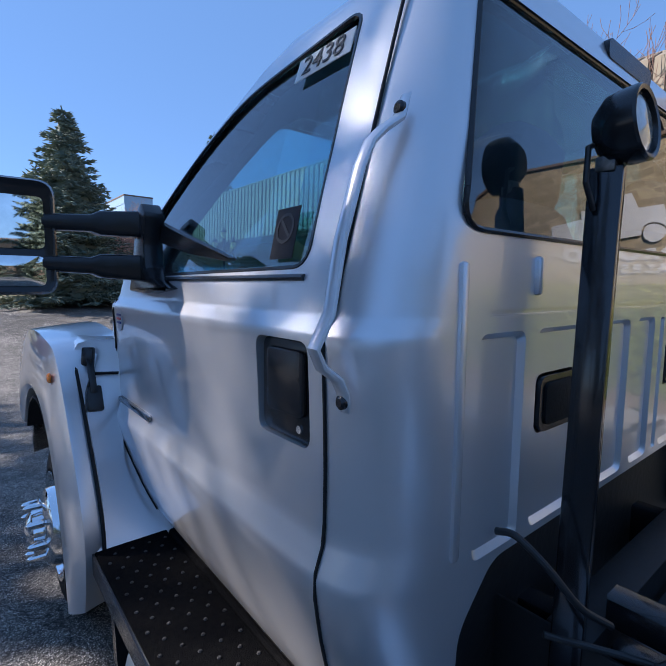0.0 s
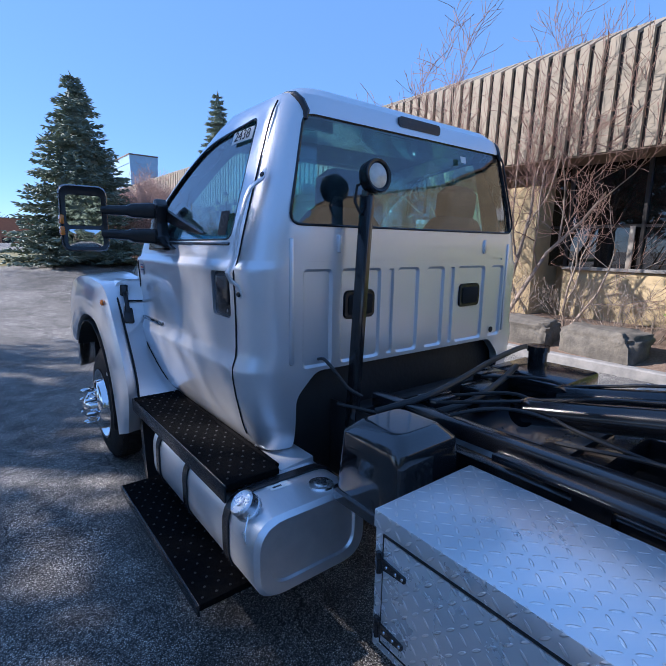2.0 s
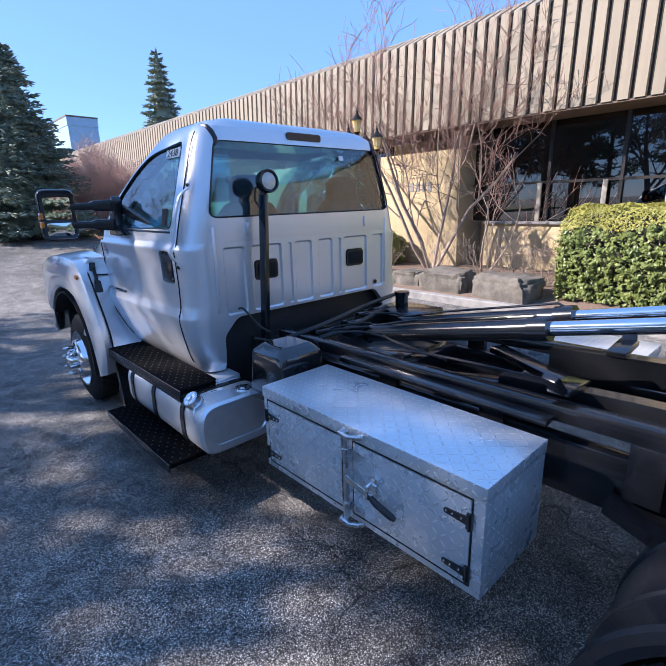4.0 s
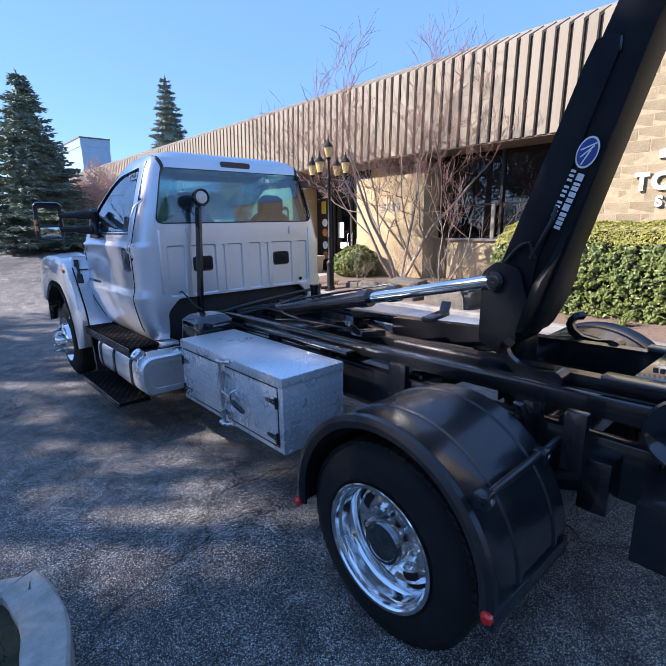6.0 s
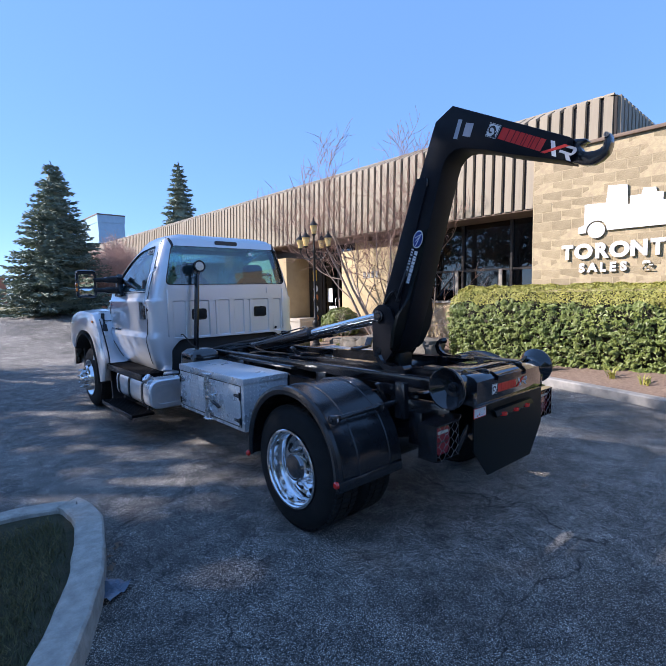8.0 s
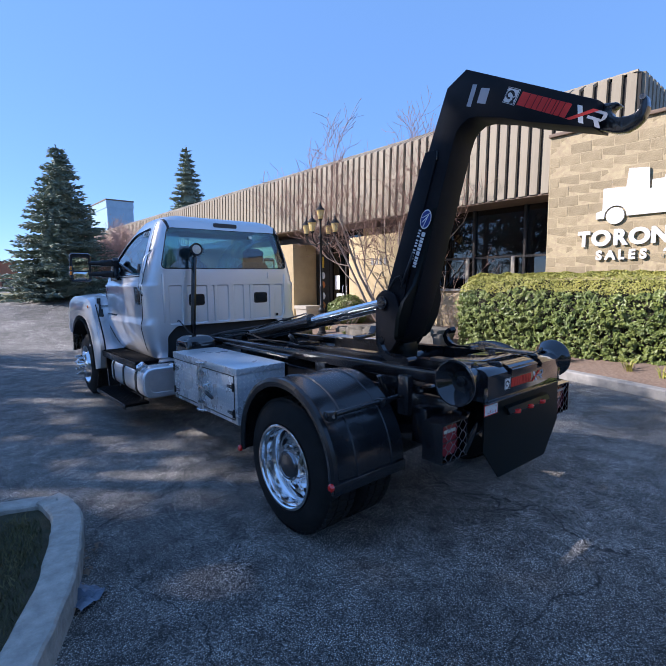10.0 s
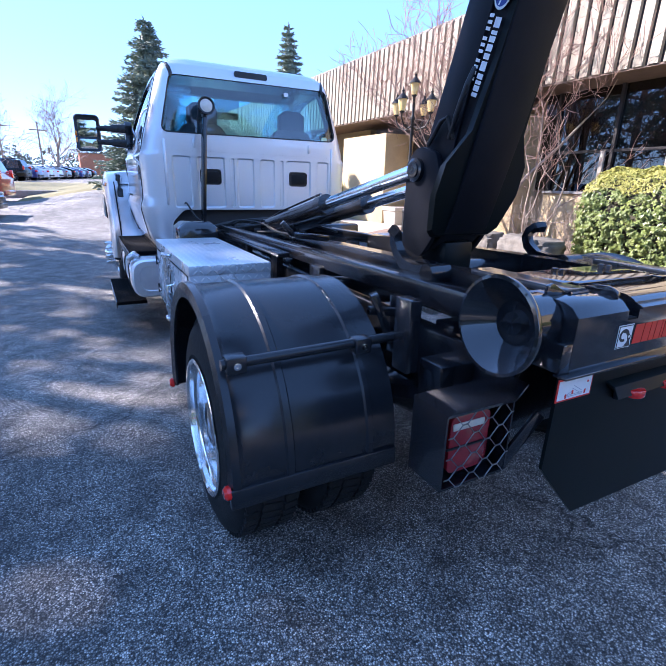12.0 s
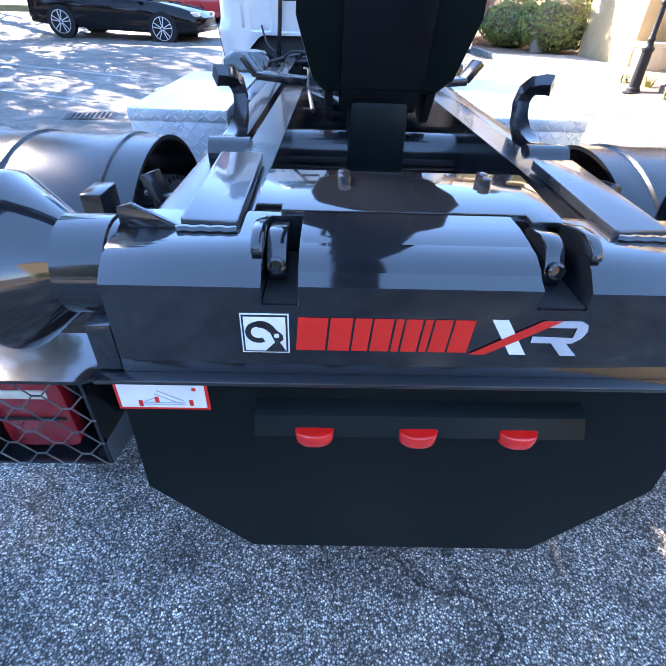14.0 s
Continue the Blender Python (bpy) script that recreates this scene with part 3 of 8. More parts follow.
#        z     half   rear  front  rear corner, front corner
CAB = [(0.72, 0.920, 0.425, 1.84, 0.11, 0.08), (0.755, 0.948, 0.41, 1.88, 0.13, 0.08), (0.80, 0.972, 0.40, 1.91, 0.14, 0.08), (0.86, 0.992, 0.395, 1.93, 0.15, 0.08), (0.98, 1.017, 0.39, 1.97, 0.16, 0.08), (1.06, 1.030, 0.39, 1.99, 0.16, 0.08), (1.092, 1.0335, 0.39, 2.0, 0.16, 0.08), (1.104, 1.0335, 0.39, 2.0, 0.16, 0.08),
       (1.112, 1.031, 0.39, 2.0, 0.16, 0.08), (1.160, 1.0145, 0.39, 2.0, 0.16, 0.08), (1.172, 1.0115, 0.39, 2.0, 0.16, 0.08), (1.19, 1.0105, 0.39, 2.0, 0.16, 0.08), (1.30, 1.009, 0.39, 2.0, 0.16, 0.08), (1.42, 1.012, 0.39, 2.0, 0.16, 0.08), (1.52, 1.0165, 0.39, 2.0, 0.16, 0.10), (1.537, 1.0165, 0.39, 2.0, 0.16, 0.10), (1.545, 1.013, 0.39, 2.0, 0.16, 0.10),
       (1.570, 0.994, 0.39, 2.0, 0.16, 0.12), (1.579, 0.990, 0.39, 2.0, 0.16, 0.12), (1.64, 0.978, 0.39, 1.98, 0.16, 0.12), (1.72, 0.957, 0.39, 1.91, 0.16, 0.10), (1.81, 0.932, 0.395, 1.81, 0.16, 0.09), (1.90, 0.905, 0.40, 1.70, 0.16, 0.09), (1.98, 0.882, 0.41, 1.58, 0.16, 0.10),
       (2.06, 0.858, 0.42, 1.45, 0.16, 0.11), (2.14, 0.834, 0.43, 1.30, 0.16, 0.13), (2.215, 0.806, 0.44, 1.18, 0.15, 0.15), (2.272, 0.768, 0.458, 1.09, 0.14, 0.14), (2.312, 0.70, 0.50, 1.0, 0.11, 0.10), (2.338, 0.58, 0.56, 0.92, 0.05, 0.05)]


def cab_ring(z, w, yr, yf, r, rf, inset=0.0):
    w, yr, yf = w - inset, yr + inset, yf - inset
    outline = rounded([(-w, yf), (-w, yr), (w, yr), (w, yf)], [rf, r, r, rf], 9)
    out = []
    for x, y in outline:
        y -= 0.022 * (1 - min(1, abs(x) / w) ** 2) * (1 if y < (yr + yf) / 2 else -2.2)
        out.append((x, y, z))
    # extra points along the straight runs keep the cut panels evenly shaded
    n = len(out) // 4
    fine = []
    for i, p in enumerate(out):
        fine.append(p)
        if i % n == n - 1:
            q = out[(i + 1) % len(out)]
            fine.extend([tuple(a + (b - a) * k / 12 for a, b in zip(p, q)) for k in range(1, 12)])
    return fine


def cab_solid(inset=0.0):
    rows = [list(r) for r in CAB]
    z0, z1 = rows[0][0], rows[-1][0]
    rings = []
    for r in rows:
        z = r[0]
        if inset:
            z = z0 + inset + (z - z0) * (z1 - z0 - 2 * inset) / (z1 - z0)
        rings.append(cab_ring(z, *r[1:], inset=inset))
    return loft(B(), rings)


REAR_WIN = rounded([(-0.832, 1.727), (0.847, 1.735), (0.752, 2.195), (-0.718, 2.188)], [0.07, 0.07, 0.05, 0.05])
SIDE_WIN = rounded([(0.630, 1.662), (1.50, 1.655), (1.74, 1.70), (1.64, 1.875), (1.36, 2.05), (1.12, 2.15), (0.645, 2.195)], [0.05, 0.08, 0.03, 0.08, 0.15, 0.12, 0.05])
SHIELD = rounded([(-0.80, 1.66), (0.80, 1.66), (0.66, 2.16), (-0.66, 2.16)], 0.08)


def window_cutters(grow=0.0):
    rear = prism(B(), REAR_WIN, "y", 0.1, 0.9)
    left = prism(B(), SIDE_WIN, "x", -1.3, -0.5)
    right = prism(B(), SIDE_WIN, "x", 0.5, 1.3)
    front = prism(B(), SHIELD, "y", 1.15, 2.3)
    return rear, left, right, front


cab = None


def build_cab():
    global cab
    # opening under the rear wall for the frame, the hollow inside, and the windows
    tunnel = prism(B(), rounded([(-0.79, 0.5), (0.79, 0.5), (0.79, 0.965), (0.68, 1.075), (-0.68, 1.075), (-0.79, 0.965)], 0.04), "y", 0.2, 0.60)
    pockets = []
    for x0, x1 in ((-0.745, -0.605), (-0.53, -0.30), (-0.228, -0.205), (-0.16, -0.02), (0.065, 0.19), (0.262, 0.285), (0.335, 0.575), (0.665, 0.775)):
        d = 0.396
        wide = x1 - x0 > 0.05
        g = 0.020 if wide else 0.012
        ring = lambda e, y: [(x, y, z) for x, z in rounded(rect(x0 - e, x1 + e, 1.105 - e, 1.527 + e), (0.02 if wide else 0.007) + e * 0.5)]
        pockets.append(loft(B(), [ring(g * 0.62, 0.25), ring(g * 0.6, d - 0.012), ring(0.0, d)]))
    pockets.append(prism(B(), rect(-0.73, 0.76, 1.572, 1.582), "y", 0.2, 0.391))
    vents = [prism(B(), rounded(rect(x - 0.098, x + 0.098, 1.298, 1.435), 0.03), "y", 0.2, 0.47) for x in (-0.42, 0.452)]
    recess = prism(B(), rounded(rect(0.566, 0.752, 1.322, 1.525), 0.028), "x", -1.3, -0.965)
    body = carve(carve(carve(cab_solid(), [cab_solid(0.05), tunnel, recess, *window_cutters()]), pockets), vents)
    mid = Vector((0, 1.15, 1.55))
    bmesh.ops.recalc_face_normals(body, faces=body.faces)
    for f in body.faces:
        c = f.calc_center_median()
        off = c - mid
        off.z *= 0.6
        if f.normal.dot(off) < 0 and 0.35 < c.y and not (c.y < 0.42 and c.z < 1.6) and not (c.x < -0.9 and c.z < 1.56):
            f.material_index = 1
    cab = part("cab", body, [SILVER, SEATM], truck, "silver painted regular cab", 28)
    names = ("rear_window", "side_window", "side_window", "windscreen")
    for name, cutter in zip(names, window_cutters()):
        pane = carve(carve(cab_solid(0.010), [cab_solid(0.016)]), [cutter], "INTERSECT")
        g = part(name, pane, GLASS, cab, "tinted cab glass")
        g.visible_shadow = False


build_cab()


def tyre_mesh(bm, r, w, rim, side):
    """Tyre round the x axis; side -1 puts the outer face at x = 0 and the rest inwards (+x)."""
    m = pose(0, 0, 0, 0, 90, 0)
    s = [(rim, 0.02), (rim + 0.02, 0.0), (r - 0.07, -0.012 + 0.02), (r - 0.03, 0.022), (r - 0.004, 0.05), (r, 0.07), (r, w - 0.07), (r - 0.004, w - 0.05), (r - 0.03, w - 0.02), (rim + 0.02, w), (rim, w - 0.02)]
    return lathe(bm, s, m, 64, closed=True)


def tread(bm, r, w):
    n = 62
    for i in range(n):
        a = 2 * math.pi * i / n
        for j, (x0, x1) in enumerate(((0.045, w * 0.33), (w * 0.37, w * 0.63), (w * 0.67, w - 0.045))):
            aa = a + (0.5 if j == 1 else 0) * 2 * math.pi / n
            m = pose(0, 0, 0, math.degrees(aa), 0, 0) @ Matrix.Translation(((x0 + x1) / 2, 0, r + 0.002))
            bmesh.ops.create_cube(bm, size=1.0, matrix=m @ pose(0, 0, 0, 0, 0, 9 if j != 1 else -9) @ Matrix.Diagonal((x1 - x0, 2 * math.pi * r / n * 0.8, 0.016, 1)))


def wheel(name, x, y, r, outward, front):
    """A wheel with its outer face at x."""
    w, rim = 0.235 if front else 0.275, 0.262
    base = new(name)
    base.parent = truck
    base.matrix_parent_inverse = Matrix()
    base.location, base.rotation_euler = (x, y, r - 0.006), (0, 0, 0 if outward < 0 else math.pi)
    part("tyre", tyre_mesh(B(), r - 0.012, w, rim, -1), RUBBER, base, "black truck tyre")
    bm = B()
    tread(bm, r - 0.014, w)
    part("tread", bm, RUBBER, base)
    m = pose(0, 0, 0, 0, 90, 0)
    if front:
        prof = [(rim + 0.006, 0.012), (rim + 0.004, -0.004), (rim - 0.012, -0.002), (rim - 0.03, 0.03), (rim - 0.05, 0.05), (0.20, 0.035), (0.185, -0.03), (0.15, -0.055), (0.10, -0.06), (0.095, -0.10), (0.06, -0.13), (0.0, -0.14)]
        part("rim", lathe(B(), prof, m, 64, cap=False), CHROME, base, "polished chrome wheel")
        for i in range(8):
            a = radians(45 * i + 10)
            p = Vector((-0.05, 0.128 * math.cos(a), 0.128 * math.sin(a)))
            part("lug_nut", lathe(B(), [(0.02, 0.0), (0.018, -0.05), (0.013, -0.075), (0.0, -0.085)], Matrix.Translation(p) @ m, 10), CHROME, base)
    else:
        prof = [(rim + 0.006, 0.012), (rim + 0.005, -0.004), (rim, -0.007), (rim - 0.010, -0.006), (rim - 0.016, 0.002), (rim - 0.018, 0.020), (rim - 0.024, 0.026), (rim - 0.030, 0.030), (rim - 0.032, 0.075), (rim - 0.042, 0.088), (rim - 0.046, 0.100), (rim - 0.050, 0.125), (0.195, 0.140), (0.18, 0.142), (0.165, 0.128), (0.112, 0.120), (0.106, 0.112), (0.104, 0.060), (0.098, 0.048), (0.080, 0.044), (0.074, 0.050), (0.0, 0.048)]
        part("rim", lathe(B(), prof, m, 72, cap=False), CHROME, base, "deep polished chrome wheel", 22)
        for i in range(8):
            a = radians(45 * i)
            p = Vector((0.125, 0.125 * math.cos(a), 0.125 * math.sin(a)))
            part("lug_nut", lathe(B(), [(0.017, 0.0), (0.016, -0.035), (0.01, -0.05), (0.0, -0.052)], Matrix.Translation(p) @ m, 10), CHROME, base)
            a += radians(22.5)
            p = Vector((0.136, 0.182 * math.cos(a), 0.182 * math.sin(a)))
            part("hand_hole", lathe(B(), [(0.0, -0.004), (0.034, -0.004), (0.035, 0.006)], Matrix.Translation(p) @ m, 16), SEAM, base)
        part("hub_cap", lathe(B(), [(0.090, 0.052), (0.092, 0.038), (0.086, 0.030), (0.074, 0.028), (0.070, 0.032), (0.0, 0.030)], m, 40, cap=False), DARKCHROME, base, "satin hub cap with a bright edge")
    return base


RY, FY, TR = -2.455, 2.47, 0.43
wheel("rear_wheel", -1.185, RY, TR, -1, False)
wheel("rear_wheel", -0.88, RY, TR, -1, False)
wheel("rear_wheel", 1.185, RY, TR, 1, False)
wheel("rear_wheel", 0.88, RY, TR, 1, False)
wheel("front_wheel", -1.19, FY, TR, -1, True)
wheel("front_wheel", 1.19, FY, TR, 1, True)


def plate_material(name, a, b, metal=0.50, rough=0.28, dull=0.70, deep=0.009):
    """Chequer plate: raised lozenges in alternating slants, over the object's axes a and b."""
    m = material(name, (0.90, 0.92, 0.94), rough, metal, second=(0.84, 0.87, 0.90), scale=5.0, rough_var=0.08)
    nt, bs = nodes_of(m)
    co = nt.nodes.new("ShaderNodeTexCoord")
    sp = nt.nodes.new("ShaderNodeSeparateXYZ")
    nt.links.new(co.outputs["Object"], sp.inputs[0])

    def op(kind, x, y=None):
        n = nt.nodes.new("ShaderNodeMath")
        n.operation = kind
        for i, v in enumerate((x, y)):
            if v is None:
                continue
            if isinstance(v, (int, float)):
                n.inputs[i].default_value = v
            else:
                nt.links.new(v, n.inputs[i])
        return n.outputs[0]
    u, v = op("MULTIPLY", sp.outputs[a], 27.0), op("MULTIPLY", sp.outputs[b], 27.0)
    cell = op("MODULO", op("ADD", op("FLOOR", u), op("FLOOR", v)), 2.0)
    cell = op("ABSOLUTE", cell)
    lu, lv = op("SUBTRACT", op("FRACT", u), 0.5), op("SUBTRACT", op("FRACT", v), 0.5)
    p, q = op("ADD", lu, lv), op("SUBTRACT", lu, lv)
    s = op("ADD", op("MULTIPLY", p, cell), op("MULTIPLY", q, op("SUBTRACT", 1.0, cell)))
    t = op("ADD", op("MULTIPLY", q, cell), op("MULTIPLY", p, op("SUBTRACT", 1.0, cell)))
    h = op("SUBTRACT", 1.0, op("ADD", op("POWER", op("ABSOLUTE", op("DIVIDE", s, 0.62)), 2.0), op("POWER", op("ABSOLUTE", op("DIVIDE", t, 0.17)), 2.0)))
    h = op("MINIMUM", op("MAXIMUM", h, 0.0), 0.6)
    # raised lozenges: rubbed brighter than the dull sheet between, their glint painted in
    worn = nt.nodes.new("ShaderNodeMix")
    worn.data_type = "RGBA"
    worn.inputs["A"].default_value = (dull, dull + 0.03, dull + 0.06, 1)
    worn.inputs["B"].default_value = (1.0, 1.0, 1.0, 1)
    worn.clamp_factor = True
    nt.links.new(op("MULTIPLY", h, 2.2), worn.inputs["Factor"])
    tint = nt.nodes.new("ShaderNodeMix")
    tint.data_type, tint.blend_type = "RGBA", "MULTIPLY"
    tint.inputs["Factor"].default_value = 0.25
    nt.links.new(bs.inputs["Base Color"].links[0].from_socket, tint.inputs["B"])
    nt.links.new(worn.outputs["Result"], tint.inputs["A"])
    nt.links.new(tint.outputs["Result"], bs.inputs["Base Color"])
    bp = nt.nodes.new("ShaderNodeBump")
    bp.inputs["Strength"].default_value, bp.inputs["Distance"].default_value = 1.0, deep
    nt.links.new(h, bp.inputs["Height"])
    nt.links.new(bp.outputs[0], bs.inputs["Normal"])
    return m


PLATE_X, PLATE_Y, PLATE_Z = plate_material("chequer_plate_side", 1, 2), plate_material("chequer_plate_end", 0, 2), plate_material("chequer_plate_top", 0, 1, 0.62, 0.30, 0.80, 0.0035)


def plate_part(name, bm, parent, label=""):
    bmesh.ops.recalc_face_normals(bm, faces=bm.faces)
    for f in bm.faces:
        n = f.normal
        f.material_index = 0 if abs(n.x) > max(abs(n.y), abs(n.z)) else 1 if abs(n.y) > abs(n.z) else 2
    return part(name, bm, [PLATE_X, PLATE_Y, PLATE_Z], parent, label)


def seam(bm, pts, r=0.0035):
    tube(bm, pts, r, 6)
    return bm


def side_x(z):
    """Half width of the cab side at a height."""
    for a, b in zip(CAB, CAB[1:]):
        if a[0] <= z <= b[0]:
            return a[1] + (b[1] - a[1]) * (z - a[0]) / (b[0] - a[0])
    return CAB[-1][1]


def cab_fittings():
    for s in (-1, 1):
        # door gaps
        zs = [0.80 + 0.045 * i for i in range(33)]
        rear = [(s * (side_x(z) + 0.0005), 0.52 - 0.03 * max(0, 1.0 - z) + 0.012 * max(0, z - 1.7), z) for z in zs]
        part("door_gap", seam(B(), rear, 0.0035), SEAM, cab, "dark gap round the door")
        front = [(s * (side_x(z) + 0.0005), 1.895 - 0.34 * (max(0, 1.14 - z) / 0.35) ** 1.3, z) for z in zs if z < 1.6]
        part("door_gap", seam(B(), front, 0.0055), SEAM, cab, "dark gap round the door")
        # black window surround
        bm = B()
        o = SIDE_WIN
        seam(bm, [(s * (side_x(z) - 0.003), y, z) for y, z in o + o[:1]], 0.006)
        part("window_seal", bm, SATIN, cab, "black rubber window seal")
        # waist moulding below the glass
        bm = B()
        tube(bm, [(s * (side_x(1.645) + 0.002), y, 1.642) for y in (0.63, 0.9, 1.2, 1.45)], 0.007, 8)
        part("waist_seal", bm, SATIN, cab)
        # roof drip band running up behind the rear corner
        pts = [(s * 0.755, 0.60, 2.277), (s * 0.742, 0.535, 2.283), (s * 0.732, 0.485, 2.270), (s * 0.722, 0.452, 2.240), (s * 0.712, 0.430, 2.200), (s * 0.722, 0.420, 2.165)]
        bm = B()
        tube(bm, [(x * 0.992, y + 0.006, z - 0.006) for x, y, z in pts], [0.006, 0.012, 0.017, 0.018, 0.016, 0.008], 10)
        part("roof_band", bm, SATIN, cab, "black roof ditch strip")
        # door handle in its recess
        bm = B()
        prism(bm, rounded(rect(0.569, 0.749, 1.325, 1.522), 0.026), "x", s * 0.97, s * 1.000, 0.004)
        h = part("door_handle", bm, SATIN, cab, "black recessed door handle")
        bm = B()
        prism(bm, rounded(rect(0.588, 0.715, 1.375, 1.505), 0.018), "x", s * 1.000, s * 1.014, 0.006)
        part("lever", bm, SATIN, h)
        bm = B()
        lathe(bm, [(0.008, 0), (0.008, 0.004), (0.0, 0.004)], Matrix.Translation((s * 1.000, 0.612, 1.350)) @ pose(0, 0, 0, 0, s * 90, 0), 12)
        part("lock", bm, CHROME, h)
    # grab handle behind the left door
    bm = B()
    sx = lambda z: -side_x(z)
    pts = [(sx(1.94) - 0.004, 0.452, 1.945), (sx(1.91) - 0.008, 0.456, 1.905), (sx(1.88) - 0.03, 0.464, 1.882), (sx(1.86) - 0.044, 0.472, 1.86), (sx(1.82) - 0.048, 0.478, 1.82), (sx(1.70) - 0.048, 0.484, 1.70), (sx(1.58) - 0.040, 0.488, 1.58), (sx(1.53) - 0.044, 0.488, 1.525), (sx(1.50) - 0.034, 0.482, 1.495), (sx(1.48) - 0.012, 0.470, 1.475), (sx(1.45) - 0.006, 0.462, 1.45), (sx(1.42) - 0.004, 0.460, 1.42)]
    rings = []
    for i, p in enumerate(pts):
        p = Vector(p)
        d = (Vector(pts[min(i + 1, len(pts) - 1)]) - Vector(pts[max(i - 1, 0)])).normalized()
        n = d.cross(Vector((0, 1, 0))).normalized()
        y = Vector((0, 1, 0))
        e = 0.35 if i in (0, len(pts) - 1) else 1.0
        rings.append([p + n * 0.008 * e * math.cos(math.pi * k / 6) + y * (0.015 if e == 1 else 0.012) * math.sin(math.pi * k / 6) for k in range(12)])
    loft(bm, rings)
    g = part("grab_handle", bm, SILVER, cab, "silver painted steel grab handle")
    for y, z in ((0.454, 1.92), (0.461, 1.438)):
        bm = lathe(B(), [(0.012, 0), (0.012, 0.008), (0.007, 0.012), (0, 0.012)], Matrix.Translation((sx(z) - 0.006, y, z)) @ pose(0, 0, 0, 0, -90, 0), 14)
        part("bolt", bm, SATIN, g, "dark round-head bolt")
    # rear wall fittings
    o = [(x, 0.383 + (0.0 if z < 1.85 else 0.055 * (z - 1.85) / 0.33), z) for x, z in REAR_WIN]
    part("window_seal", seam(B(), o + o[:1], 0.006), SATIN, cab, "black rubber window seal")
    for x in (-0.42, 0.452):
        bm = B()
        prism(bm, rounded(rect(x - 0.093, x + 0.093, 1.303, 1.43), 0.028), "y", 0.386, 0.45)
        v = part("cab_vent", bm, SATIN, cab, "black pressure relief vent")
        part("rubber_flap", prism(B(), rounded(rect(x - 0.075, x + 0.075, 1.318, 1.415), 0.02), "y", 0.380, 0.387, 0.002), RUBBER, v)
    for x in (-0.56, 0.56):
        part("rib", box(B(), x - 0.012, x + 0.012, 0.372, 0.40, 1.61, 1.69, 0.008), SILVER, cab)
    for x in (-0.815, 0.815):
        part("rib", box(B(), x - 0.012, x + 0.012, 0.376, 0.40, 1.12, 1.67, 0.008), SILVER, cab)
    part("drain_plug", lathe(B(), [(0.018, 0), (0.018, 0.006), (0, 0.006)], Matrix.Translation((0.69, 0.385, 1.135)) @ pose(0, 0, 0, 90, 0, 0), 14), SEAM, cab)
    bm = B()
    prism(bm, rounded(rect(-0.155, 0.155, 2.222, 2.272), 0.02), "y", 0.432, 0.60)
    part("brake_lamp", bm, SATIN, cab, "smoked high-level brake lamp")
    # fuel sticker, numerals and window stickers
    bm = lathe(B(), [(0.045, 0), (0.045, 0.002), (0, 0.002)], Matrix.Translation((-1.0155, 1.815, 1.487)) @ pose(0, 0, 0, 0, -90, 0), 24)
    d = part("round_badge", bm, GREYST, cab, "round grey badge with red bars")
    for i in range(3):
        part("bar", box(B(), -1.0205, -1.0178, 1.79, 1.84, 1.472 + 0.015 * i, 1.480 + 0.015 * i), REDST if i == 1 else BLUEST, d)
    part("trim_strip", box(B(), -1.026, -1.006, 1.47, 1.84, 1.160, 1.180, 0.004), DARKCHROME, cab, "small chrome trim strip")
    # bent slope for the number sticker, on the outside of the pane
    q = Matrix.Translation((-0.8375, 0.755, 2.130)) @ pose(0, 0, 0, 0, 18.0, 0)
    st = part("number_sticker", obox(B(), q, 0.002, 0.20, 0.058), WHITEST, cab, "white sticker with black numerals")
    txt = bpy.data.curves.new("numerals", "FONT")
    txt.body, txt.size, txt.align_x, txt.align_y, txt.extrude = "2438", 0.066, "CENTER", "CENTER", 0.0008
    tob = new("numerals", txt)
    tob.data.materials.append(INK)
    tob.parent = cab
    tob.matrix_local = q @ Matrix.Translation((-0.003, 0, 0)) @ pose(0, 0, 0, 90, 0, -90) @ Matrix.Diagonal((1.15, 1, 1, 1))
    q = Matrix.Translation((-0.956, 0.73, 1.735)) @ pose(0, 0, 0, 0, 12.5, 0)
    st = part("warning_sticker", obox(B(), q, 0.002, 0.085, 0.11), SEATM, cab, "faded grey warning sticker with a ring")
    bm = lathe(B(), [(0.026, 0.0), (0.033, 0.0), (0.033, 0.001), (0.026, 0.001)], q @ Matrix.Translation((-0.002, 0, 0.01)) @ pose(0, 0, 0, 0, -90, 0), 28, closed=True)
    part("ring", bm, INK, st)
    part("bar", obox(B(), q @ Matrix.Translation((-0.002, 0, 0.01)) @ pose(0, 0, 0, 45, 0, 0), 0.001, 0.055, 0.008), INK, st)
    part("window_sticker", obox(B(), Matrix.Translation((0.33, 0.405, 2.12)) @ pose(0, 0, 0, -12, 0, 0), 0.045, 0.002, 0.035), WHITEST, cab, "small pale sticker")


cab_fittings()


